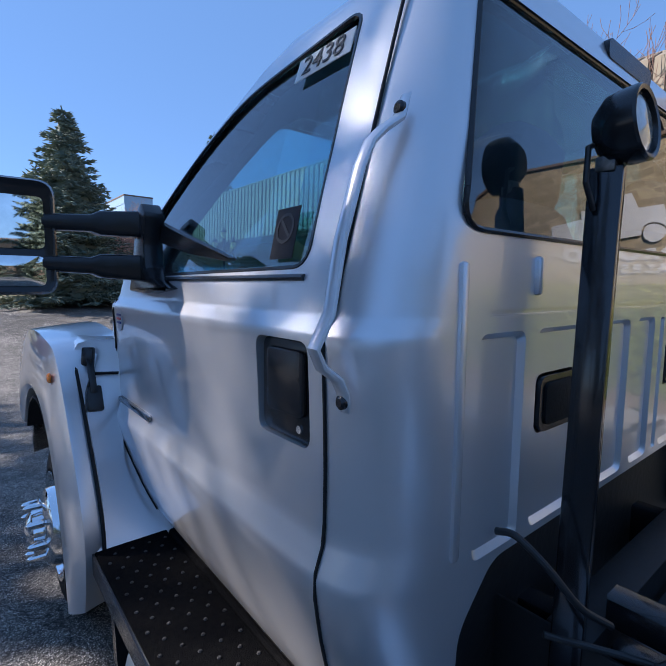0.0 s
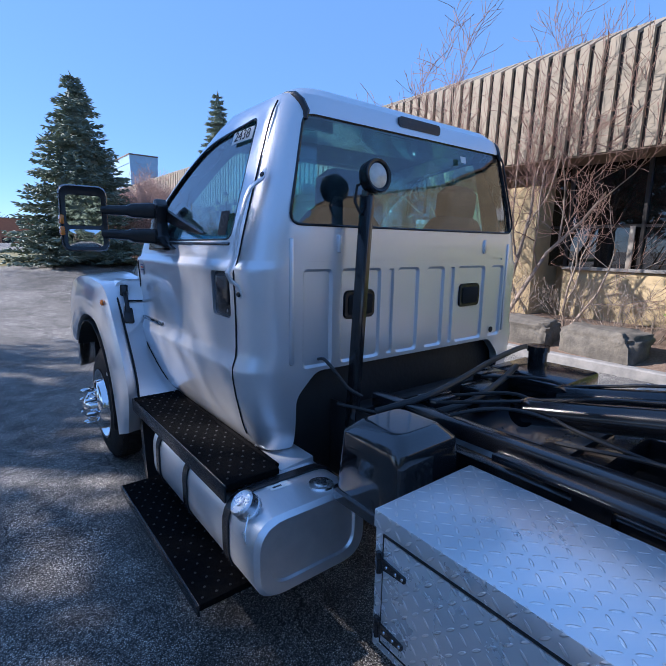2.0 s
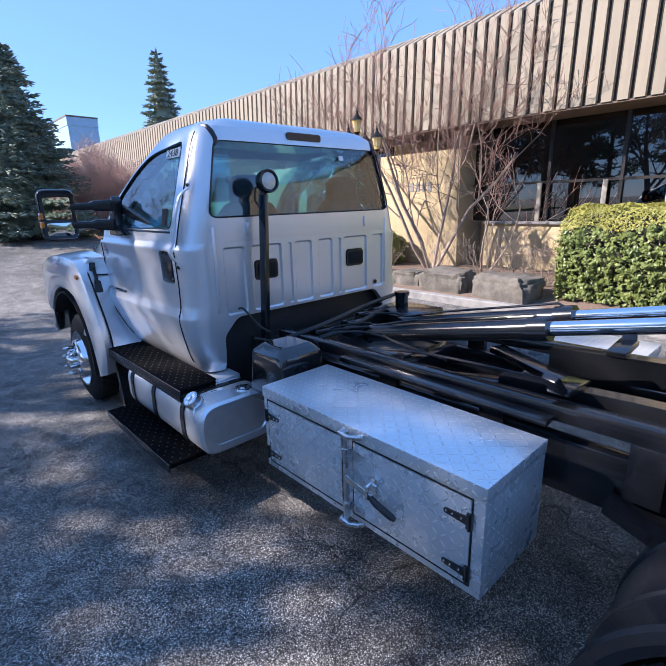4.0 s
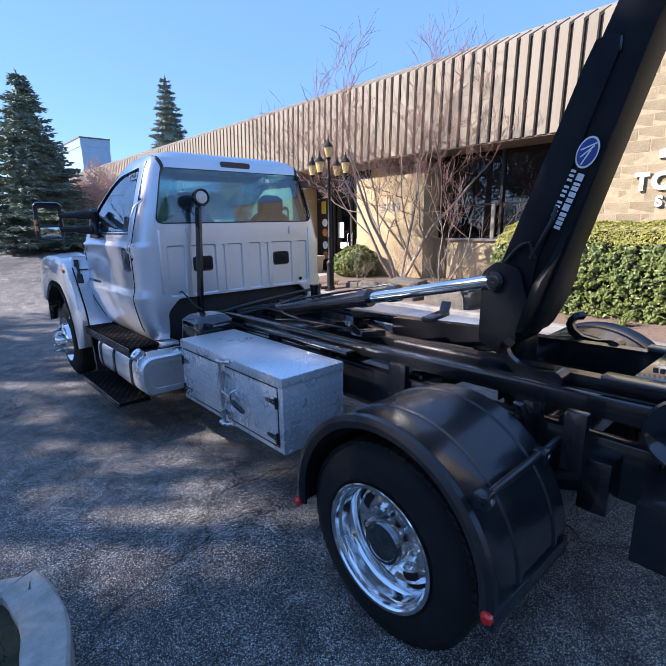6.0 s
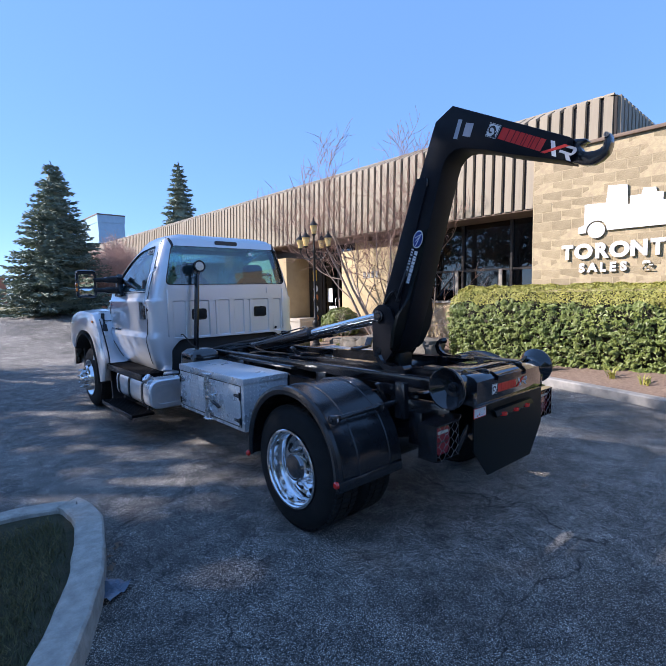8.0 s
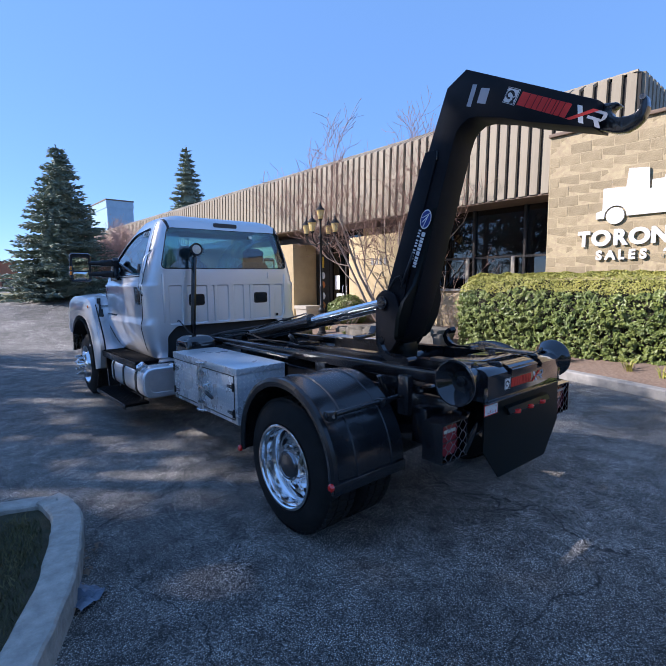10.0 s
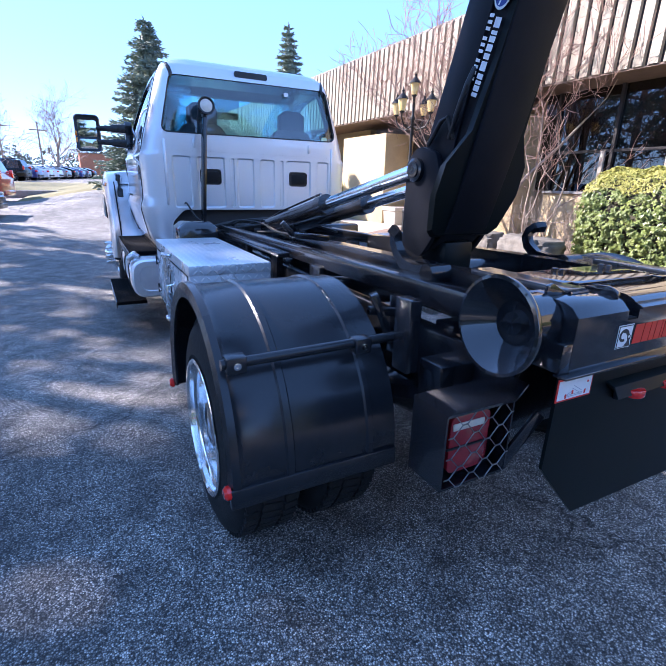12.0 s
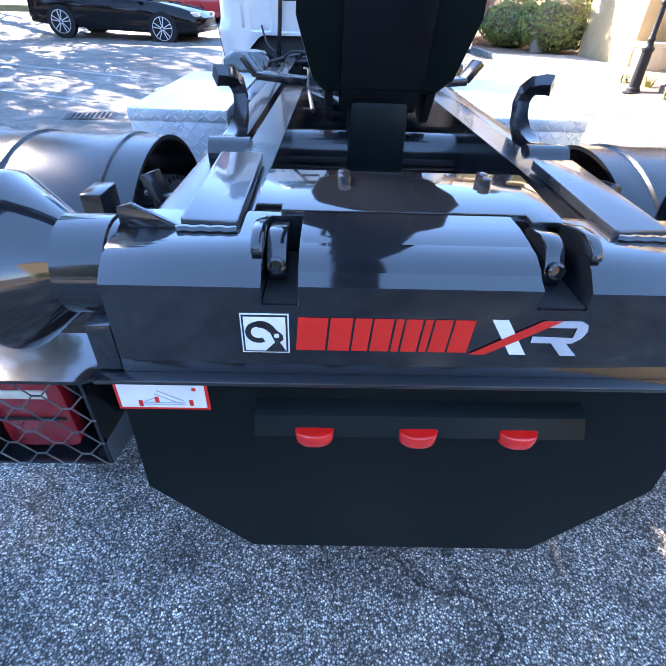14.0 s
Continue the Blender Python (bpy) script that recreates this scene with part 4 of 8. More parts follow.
def mirrors():
    for s in (-1, 1):
        base = part("mirror_bracket", prism(B(), rounded([(1.445, 1.85), (1.495, 1.892), (1.535, 1.87), (1.60, 1.72), (1.655, 1.60), (1.45, 1.594), (1.27, 1.612), (1.37, 1.635), (1.465, 1.68), (1.475, 1.76)], 0.014), "x", s * 0.955, s * 1.02, 0.008), SATIN, cab, "black plastic mirror bracket")
        for z in (1.69, 1.815):
            part("arm", loft(B(), [[(s * x, 1.545 + 0.08 * (x - 0.98) / 0.36 + a, z + (0.01 if z > 1.75 else -0.012) * (1.33 - x) / 0.35 + b) for a, b in rounded(rect(-w_, w_, -h_, h_), 0.016, 3)] for x, w_, h_ in ((0.98, 0.042, 0.044), (1.13, 0.040, 0.038), (1.155, 0.032, 0.027), (1.32, 0.028, 0.024))]), SATIN, base)
        part("sail", prism(B(), rounded([(1.48, 1.832), (1.48, 1.765), (1.25, 1.718), (0.98, 1.684), (0.96, 1.692), (1.22, 1.762)], 0.008), "x", s * 0.945, s * 0.970, 0.004), SATIN, base)
        hx = s * 1.362
        m = Matrix.Translation((hx, 1.63, 1.768)) @ pose(0, 0, 0, 0, 0, s * 6)
        bm = B()
        rings = []
        for y, k in ((-0.034, 0.90), (-0.040, 0.95), (-0.020, 1.0), (0.05, 0.97), (0.095, 0.80), (0.11, 0.6)):
            rings.append([m @ Vector((x * k, y, z * k)) for x, z in rounded(rect(-0.118, 0.118, -0.178, 0.175), 0.05)])
        loft(bm, rings)
        h = part("mirror_housing", bm, SATIN, base, "tall black tow-mirror housing")
        bm = B()
        g = [m @ Vector((x, -0.0375, z)) for x, z in rounded(rect(-0.086, 0.086, -0.038, 0.120), 0.02)]
        g2 = [m @ Vector((x, -0.034, z)) for x, z in rounded(rect(-0.086, 0.086, -0.038, 0.120), 0.02)]
        loft(bm, [g, g2])
        part("mirror_glass", bm, MIRROR, h, "flat mirror glass")
        bm = B()
        rings = []
        for k, dy in ((1.0, -0.0365), (0.75, -0.0385), (0.4, -0.0400)):
            rings.append([m @ Vector((x * k, dy, -0.107 + (z + 0.107) * k)) for x, z in rounded(rect(-0.085, 0.085, -0.152, -0.060), 0.02)])
        loft(bm, rings)
        part("convex_glass", bm, MIRROR, h, "convex spotter mirror glass")
        for z in (1.675, 1.735):
            part("turn_signal", box(B(), hx + s * 0.100, hx + s * 0.121, 1.592, 1.66, z, z + 0.048, 0.008), AMBER, h, "amber turn lamp")


MIRROR = material("mirror_silver", (0.62, 0.66, 0.66), 0.02, 1.0, second=(0.88, 0.9, 0.9))
mirrors()


def interior():
    for x in (-0.45, 0.42):
        bm = B()
        box(bm, x - 0.26, x + 0.26, 0.62, 1.10, 1.18, 1.32, 0.05, 3)
        st = part("seat", bm, SEATM, cab, "grey cloth cab seat")
        bm = B()
        rings = []
        for z, y, w, d in ((1.27, 0.60, 0.24, 0.09), (1.5, 0.56, 0.25, 0.09), (1.72, 0.52, 0.23, 0.08), (1.80, 0.51, 0.17, 0.06), (1.82, 0.51, 0.13, 0.05), (1.84, 0.51, 0.13, 0.06), (1.95, 0.50, 0.13, 0.06), (1.99, 0.50, 0.08, 0.04)):
            rings.append([(x + a, y + b, z) for a, b in rounded(rect(-w, w, -d, d), 0.04)])
        loft(bm, rings)
        part("backrest", bm, SEATM, st)
    bm = B()
    rings = []
    for x in (-0.93, -0.4, 0.0, 0.93):
        rings.append([(x, 1.50, 1.2), (x, 1.45, 1.45), (x, 1.52, 1.60), (x, 1.70, 1.64), (x, 1.93, 1.63), (x, 1.93, 1.2)])
    loft(bm, rings)
    part("dashboard", bm, SEATM, cab, "dark grey dashboard")
    bm = B()
    m = Matrix.Translation((-0.45, 1.30, 1.50)) @ pose(0, 0, 0, 65, 0, 0)
    lathe(bm, [(0.20 + 0.016 * math.cos(a * math.pi / 4), 0.016 * math.sin(a * math.pi / 4)) for a in range(8)], m, 36, closed=True)
    for a in (90, 210, 330):
        beam(bm, m @ Vector((0, 0, -0.02)), m @ Vector((0.19 * math.cos(radians(a)), 0.19 * math.sin(radians(a)), 0)), 0.04, 0.02)
    part("steering_wheel", bm, SATIN, cab, "black steering wheel")
    bm = B()
    box(bm, -0.13, 0.13, 1.30, 1.33, 1.97, 2.04, 0.01)
    part("inside_mirror", bm, SATIN, cab)
    part("floor", box(B(), -0.90, 0.90, 0.62, 1.90, 0.80, 0.86), SEATM, cab)
    part("inner_bulkhead", box(B(), -0.93, 0.93, 0.452, 0.475, 1.08, 1.70), SEATM, cab)


interior()


ARCH_EDGE = smooth_line([(1.650, 0.475), (1.70, 0.62), (1.775, 0.80), (1.90, 0.97), (2.08, 1.08), (2.30, 1.125), (2.55, 1.115), (2.76, 1.04), (2.90, 0.93), (2.97, 0.84)], 4)
WING_EDGE = smooth_line([(1.582, 0.495), (1.535, 0.66), (1.545, 0.83), (1.70, 1.07), (1.935, 1.335), (2.2, 1.385), (2.53, 1.397), (2.9, 1.36), (3.2, 1.25), (3.28, 1.02)], 4)
WING_IN = [1.16 - 0.20 * step_((i - 13) / 6) for i in range(len(WING_EDGE))]


def front_end():
    """Bonnet, wings and bumper."""
    bm = B()
    rings = []
    for y, w, zt, zb in ((1.84, 0.98, 1.62, 0.95), (2.1, 0.95, 1.59, 0.9), (2.6, 0.88, 1.54, 0.85), (3.1, 0.80, 1.47, 0.8), (3.35, 0.74, 1.36, 0.8), (3.42, 0.70, 1.2, 0.8)):
        rings.append([(x, y, z) for x, z in rounded([(-w, zb), (w, zb), (w - 0.05, zt), (-w + 0.05, zt)], 0.14, 4)])
    loft(bm, rings)
    bonnet = part("bonnet", bm, SILVER, truck, "silver sloping bonnet")
    for s in (-1, 1):
        # wing: a flared skin between the wheel opening and its rear flange, turned in to the bonnet on top
        rings = []
        for (ay, az), (oy, oz), inner in zip(ARCH_EDGE, WING_EDGE, WING_IN):
            my, mz = (ay + oy) / 2, (az + oz) / 2
            rings.append([(s * min(1.13, inner), ay, az), (s * 1.250, ay, az), (s * 1.264, ay * 0.88 + oy * 0.12, az * 0.88 + oz * 0.12), (s * 1.256, my, mz), (s * 1.240, my * 0.35 + oy * 0.65, mz * 0.35 + oz * 0.65), (s * 1.222, oy, oz),
                          (s * 1.205, oy + 0.004, oz + 0.006), (s * (inner + 1.205) / 2, oy + 0.012, oz + (0.020 if inner < 1.1 else 0.002)), (s * inner, oy + 0.02, oz + (0.030 if inner < 1.1 else 0.0)), (s * (inner - 0.02), (my + oy) / 2 + 0.02, (mz + oz) / 2)])
        bm = B()
        loft(bm, rings)
        wing = part("wing", bm, SILVER, truck, "silver flared front wing")
        part("panel_gap", tube(B(), [(s * 1.162, y + 0.012, z) for y, z in WING_EDGE[5:18]], 0.007, 6), SEAM, wing, "dark crease inside the wing flange")
        bm = lathe(B(), [(0.02, 0), (0.02, 0.006), (0.012, 0.012), (0, 0.013)], Matrix.Translation((s * 1.244, 1.925, 1.265)) @ pose(0, 0, 0, 0, s * 90, 0), 14)
        part("side_marker", bm, AMBER, wing, "small amber side marker")
        # cowl side between wing and door, curling out to a shelf above the step
        bm = B()
        rings = []
        for z, x_out, y_out, x_in, y_in in ((0.715, 1.20, 1.535, 0.93, 1.50), (0.745, 1.195, 1.545, 0.945, 1.545), (0.785, 1.185, 1.575, 0.965, 1.60), (0.84, 1.178, 1.605, 0.99, 1.67), (0.93, 1.172, 1.68, 1.00, 1.765), (1.06, 1.168, 1.77, 1.005, 1.825), (1.20, 1.165, 1.88, 0.998, 1.862), (1.34, 1.16, 1.975, 0.995, 1.875), (1.385, 1.14, 1.965, 0.995, 1.88), (1.40, 1.10, 1.95, 0.99, 1.885)):
            rings.append([(s * x_out, y_out, z), (s * (x_out * 0.5 + x_in * 0.5), (y_out + y_in) / 2 + 0.012, z), (s * x_in, y_in, z), (s * 0.85, y_in + 0.01, z), (s * 0.85, 2.2, z), (s * x_out, 2.2, z)])
        loft(bm, rings)
        cowl = part("cowl_side", bm, SILVER, truck, "silver panel behind the wheel arch", 50)
        part("panel_gap", tube(B(), [(s * 1.162, 1.905, 1.272), (s * 1.09, 1.885, 1.272), (s * 1.02, 1.848, 1.272)], 0.006, 6), SEAM, cowl)
        bm = B()
        beam(bm, (s * 1.118, 1.905, 1.30), (s * 1.110, 1.915, 1.375), 0.045, 0.030, 0.008)
        beam(bm, (s * 1.110, 1.835, 1.13), (s * 1.110, 1.875, 1.225), 0.062, 0.030, 0.010)
        beam(bm, (s * 1.112, 1.90, 1.33), (s * 1.110, 1.855, 1.20), 0.026, 0.018, 0.004)
        part("bonnet_latch", bm, SATIN, cowl, "black rubber bonnet latch")
        liner = [[(s * x, FY + 0.60 * math.cos(radians(a)), 0.50 + 0.58 * math.sin(radians(a))) for x in (0.72, 1.240)] + [(s * x, FY + 0.588 * math.cos(radians(a)), 0.50 + 0.568 * math.sin(radians(a))) for x in (1.240, 0.72)] for a in range(34, 189, 14)]
        part("arch_liner", loft(B(), liner), SEAM, wing, "black plastic wheel arch liner")
        # near-black boxes added so the inside of the wheel well stays in shade
        part("wheel_well_wall", box(B(), s * 0.66, s * 1.10, 3.06, 3.10, 0.60, 1.2), SEAM, wing)
        part("wheel_well_wall", box(B(), s * 0.66, s * 0.72, 1.9, 3.02, 0.5, 1.25), SEAM, wing)
        part("splash_guard", prism(B(), rounded([(1.60, 0.13), (1.65, 0.13), (1.74, 0.66), (1.68, 0.66)], 0.01), "x", s * 0.80, s * 1.12), SATIN, truck, "black rubber splash guard")
    bm = B()
    rings = []
    for x, y in ((-1.19, 3.30), (-1.17, 3.45), (-1.0, 3.56), (0, 3.62), (1.0, 3.56), (1.17, 3.45), (1.19, 3.30)):
        rings.append([(x, y - 0.05, 0.52), (x, y, 0.55), (x, y + 0.015, 0.68), (x, y, 0.82), (x, y - 0.05, 0.84)])
    loft(bm, rings)
    part("bumper", bm, CHROME, truck, "chrome front bumper")


front_end()


WORNSTUD = material("worn_stud", (0.008, 0.008, 0.009), 0.6, 0.1, second=(0.035, 0.035, 0.036), scale=7.0, mix=0.6)


def steps_and_tank():
    bm = B()
    box(bm, -1.195, -0.955, 0.26, 1.53, 0.70, 0.732, 0.006)
    up = part("upper_step", bm, GRIP, truck, "black grip-coated upper step")
    bm = B()
    for i in range(26):
        for j in range(4):
            x, y = -1.17 + 0.055 * j + (0.027 if i % 2 else 0), 0.30 + 0.047 * i
            lathe(bm, [(0.006, 0), (0.004, 0.003), (0.0, 0.003)], Matrix.Translation((x, y, 0.7325)), 7)
    part("grip_stud", bm, WORNSTUD, up)
    tagged(bpy.data.objects[up.children[0].name], kind="stuff")
    part("step_lip", box(B(), -1.203, -1.194, 0.26, 1.53, 0.655, 0.728, 0.002), SATIN, up)
    part("step_rail", tube(B(), [(-0.945, 0.30, 0.722), (-0.945, 1.5, 0.732)], 0.012, 10), GRIP, truck, "black tubular rail along the step")
    part("rocker_panel", prism(B(), [(-0.93, 0.700), (-0.80, 0.715), (-0.76, 0.715), (-0.76, 0.64), (-0.93, 0.64)], "y", 0.58, 1.50, 0.005), SATIN, truck, "black sill below the door")
    part("rocker_panel", prism(B(), [(-0.93, 0.700), (-0.80, 0.715), (-0.76, 0.715), (-0.76, 0.64), (-0.93, 0.64)], "y", 0.29, 0.575, 0.005), SILVER, truck, "silver end of the sill")
    for y in (0.52, 0.80, 1.12):
        part("bolt", lathe(B(), [(0.014, 0), (0.014, 0.010), (0.008, 0.014), (0, 0.014)], Matrix.Translation((-0.915, y, 0.703)), 6), BLACK, up)
    bm = B()
    box(bm, -1.335, -1.09, 0.22, 1.32, 0.275, 0.305, 0.005)
    low = part("lower_step", bm, GRIP, truck, "black perforated lower step")
    bm = B()
    for i in range(22):
        for j in range(4):
            lathe(bm, [(0.006, 0), (0.004, 0.003), (0.0, 0.003)], Matrix.Translation((-1.31 + 0.058 * j + (0.029 if i % 2 else 0), 0.25 + 0.049 * i, 0.3055)), 7)
    tagged(part("grip_stud", bm, WORNSTUD, low), kind="stuff")
    part("step_lip", box(B(), -1.342, -1.333, 0.22, 1.32, 0.255, 0.304, 0.002), SATIN, low)
    for y in (0.35, 1.15):
        part("hanger", beam(B(), (-1.12, y, 0.29), (-1.05, y, 0.70), 0.05, 0.012), SATIN, low)
    bm = B()
    sec = rounded(rect(-1.21, -0.70, 0.375, 0.695), 0.12, 7)
    mid = rounded(rect(-1.195, -0.715, 0.39, 0.68), 0.11, 7)
    ins = rounded(rect(-1.15, -0.76, 0.43, 0.64), 0.08, 7)
    ins2 = rounded(rect(-1.145, -0.765, 0.435, 0.635), 0.08, 7)
    loft(bm, [[(x, y, z) for x, z in s] for y, s in ((0.012, ins2), (0.002, ins), (0.0, mid), (0.02, sec), (1.13, sec), (1.15, mid))])
    tank = part("fuel_tank", bm, TANK, truck, "brushed aluminium fuel tank with black straps")
    for y in (0.235, 0.66, 1.04):
        a = rounded(rect(-1.218, -0.692, 0.367, 0.703), 0.125, 7)
        bm = loft(B(), [[(x, y - 0.022, z) for x, z in a], [(x, y + 0.022, z) for x, z in a]])
        part("strap", bm, SATIN, tank, "black tank strap")
    bm = lathe(B(), [(0.043, -0.02), (0.043, 0.022), (0.052, 0.024), (0.054, 0.034), (0.050, 0.038), (0.050, 0.072), (0.043, 0.08), (0.018, 0.08), (0.018, 0.088), (0.0, 0.088)], Matrix.Translation((-1.145, 0.135, 0.665)) @ pose(0, 0, 0, 0, -42, 0), 28)
    part("filler_cap", bm, ALU, tank, "ribbed aluminium filler cap")
    part("chain", tube(B(), [(-1.18, 0.10, 0.70), (-1.215, 0.07, 0.64), (-1.215, 0.06, 0.60), (-1.20, 0.12, 0.62)], 0.003, 6), CHROME, tank)
    bm = lathe(B(), [(0.055, 0), (0.05, 0.008), (0.03, 0.010), (0.028, 0.016), (0.0, 0.017)], Matrix.Translation((-0.86, 0.10, 0.694)), 24)
    part("sender_unit", bm, ALU, tank, "round fuel sender flange")
    part("tank_label", box(B(), -1.045, -0.955, 0.17, 0.235, 0.6955, 0.6965), WHITEST, tank, "white paper label with dark bars")
    bm = B()
    for i in range(2):
        box(bm, -1.03, -0.99, 0.185 + 0.025 * i, 0.195 + 0.025 * i, 0.6965, 0.6972)
    part("label_bar", bm, INK, tank)


steps_and_tank()


def toolbox(s):
    """Underbody chest with two doors; s is the side of the truck."""
    x0, x1, y0, y1, z0, z1 = -1.045, -0.60, -1.65, -0.41, 0.465, 0.905
    m = 1 if s < 0 else -1
    X = lambda v: v * m
    tb = plate_part("toolbox", box(B(), X(x0), X(x1), y0, y1, z0, z1, 0.005), truck, "bright aluminium chequer-plate toolbox")
    # lid edge, doors, frames
    plate_part("lid", box(B(), X(x0 - 0.004), X(x1), y0 - 0.004, y1 + 0.004, z1 - 0.05, z1 + 0.004, 0.003), tb)
    ym = -1.00
    for a, b in ((ym + 0.012, y1 - 0.035), (y0 + 0.045, ym - 0.05)):
        bm = B()
        tube(bm, [(X(x0 - 0.001), a, z0 + 0.035), (X(x0 - 0.001), b, z0 + 0.035), (X(x0 - 0.001), b, z1 - 0.06), (X(x0 - 0.001), a, z1 - 0.06), (X(x0 - 0.001), a, z0 + 0.035)], 0.0045, 6)
        part("door_gap", bm, SEAM, tb)
        d = plate_part("door", box(B(), X(x0 - 0.005), X(x0 + 0.01), a + 0.004, b - 0.004, z0 + 0.040, z1 - 0.065, 0.002), tb, "chequer-plate door")
    # strap hinges
    for y, out in ((y1 - 0.028, -1), (y0 + 0.05, 1)):
        for z in (0.55, 0.76):
            bm = B()
            prism(bm, rounded(rect(y - 0.012, y + 0.012, z - 0.032, z + 0.032), 0.006), "x", X(x0 - 0.012), X(x0 - 0.004))
            prism(bm, rounded([(y, z - 0.017), (y, z + 0.017), (y + out * 0.10, z + 0.009), (y + out * 0.10, z - 0.009)], 0.006), "x", X(x0 - 0.011), X(x0 - 0.005))
            tube(bm, [(X(x0 - 0.012), y, z - 0.033), (X(x0 - 0.012), y, z + 0.033)], 0.006, 8)
            h = part("hinge", bm, SATIN, tb, "dark steel strap hinge")
            for k in (0.03, 0.065, 0.09):
                part("bolt", lathe(B(), [(0.005, 0), (0.004, 0.003), (0, 0.004)], Matrix.Translation((X(x0 - 0.011), y + out * k, z)) @ pose(0, 0, 0, 0, -90 * m, 0), 8), CHROME, h)
    # cam-lock bar and handle
    yb = ym - 0.038
    bar = part("lock_rod", tube(B(), [(X(x0 - 0.03), yb, z0 - 0.005), (X(x0 - 0.03), yb, z1 - 0.005)], 0.014, 12), ALU, tb, "galvanised cam-lock rod")
    for z in (0.545, 0.80):
        bm = B()
        prism(bm, rounded([(yb + 0.03, z - 0.02), (yb + 0.03, z + 0.02), (yb - 0.075, z + 0.012), (yb - 0.075, z - 0.012)], 0.008), "x", X(x0 - 0.016), X(x0 - 0.006))
        tube(bm, [(X(x0 - 0.03), yb, z - 0.02), (X(x0 - 0.03), yb, z + 0.02)], 0.019, 12)
        part("guide", bm, ALU, bar)
    for z, q in ((z1 - 0.018, 1), (z0 + 0.012, -1)):
        bm = tube(B(), [(X(x0 - 0.012), yb + 0.03, z), (X(x0 - 0.045), yb + 0.02, z), (X(x0 - 0.05), yb - 0.03, z), (X(x0 - 0.03), yb - 0.06, z), (X(x0 - 0.008), yb - 0.075, z)], 0.011, 10)
        part("keeper", bm, ALU, bar)
    z = 0.69
    hn = part("lock_handle", beam(B(), (X(x0 - 0.036), yb + 0.01, z), (X(x0 - 0.038), yb - 0.15, z - 0.03), 0.012, 0.028, 0.004), CHROME, tb, "steel lever handle with black grip")
    part("hand_hold", tube(B(), [(X(x0 - 0.038), yb - 0.14, z - 0.03), (X(x0 - 0.042), yb - 0.18, z - 0.042), (X(x0 - 0.042), yb - 0.255, z - 0.06), (X(x0 - 0.04), yb - 0.272, z - 0.064)], [0.012, 0.015, 0.015, 0.009], 12), SATIN, hn, "black rubber grip")
    bm = B()
    prism(bm, rounded(rect(yb - 0.155, yb - 0.115, z - 0.035, z + 0.05), 0.018), "x", X(x0 - 0.012), X(x0 - 0.006))
    tube(bm, [(X(x0 - 0.01), yb - 0.135, z + 0.03), (X(x0 - 0.05), yb - 0.135, z + 0.02), (X(x0 - 0.05), yb - 0.135, z - 0.035)], 0.009, 10)
    part("hasp", bm, CHROME, hn, "chrome padlock hasp")


toolbox(-1), toolbox(1)


def rear_mudguard(s):
    cy, cz, r0, r1 = -2.475, 0.487, 0.482, 0.494
    xs = [(0.0, r1), (0.085, r1), (0.090, r1 + 0.007), (0.108, r1 + 0.007), (0.114, r1), (0.365, r1), (0.370, r1 + 0.007), (0.390, r1 + 0.007), (0.396, r1), (0.52, r1), (0.540, r1 + 0.012), (0.562, r1 + 0.008), (0.572, r1 - 0.014), (0.562, r1 - 0.045), (0.552, r1 - 0.045), (0.548, r0 - 0.006), (0.52, r0), (0.0, r0)]
    rings = []
    for a in range(188, -8, -4):
        c, sn = -math.cos(radians(a)), math.sin(radians(a))
        rings.append([(s * (0.645 + x), cy - r * c * -1, cz + r * sn) for x, r in xs])
    bm = loft(B(), rings)
    g = part("mudguard", bm, SATIN, truck, "black plastic half-round mudguard")
    y, z = -2.895, 0.846
    bar = part("mudguard_bar", tube(B(), [(s * 1.205, y, z), (s * 0.60, y, z + 0.01)], 0.016, 14), SATIN, g, "black tubular mounting bar")
    for x in (1.165, 0.755):
        part("clamp", box(B(), s * (x - 0.03), s * (x + 0.03), y - 0.028, y + 0.025, z - 0.026, z + 0.026, 0.008), SATIN, bar)
        part("bolt", lathe(B(), [(0.011, 0), (0.011, 0.004), (0.006, 0.005), (0, 0.003)], Matrix.Translation((s * x, y - 0.028, z)) @ pose(0, 0, 0, 90, 0, 0), 12), CHROME, bar)
    bm = B()
    box(bm, s * 0.645, s * 1.215, cy - 0.508, cy - 0.478, 0.425, 0.490, 0.006)
    part("stiffener", bm, SATIN, g)
    for yy, zz in ((cy + 0.49, 0.425), (cy - 0.485, 0.475)):
        bm = lathe(B(), [(0.022, 0), (0.022, 0.012), (0.014, 0.02), (0, 0.021)], Matrix.Translation((s * 1.212, yy, zz)) @ pose(0, 0, 0, 0, s * 90, 0), 16)
        part("marker_light", bm, REDLENS, g, "small red marker lamp")
    bm = B()
    box(bm, s * 0.60, s * 0.645, -3.0, -2.92, 0.76, 1.00, 0.004)
    part("bracket", bm, BLACK, g)


rear_mudguard(-1), rear_mudguard(1)


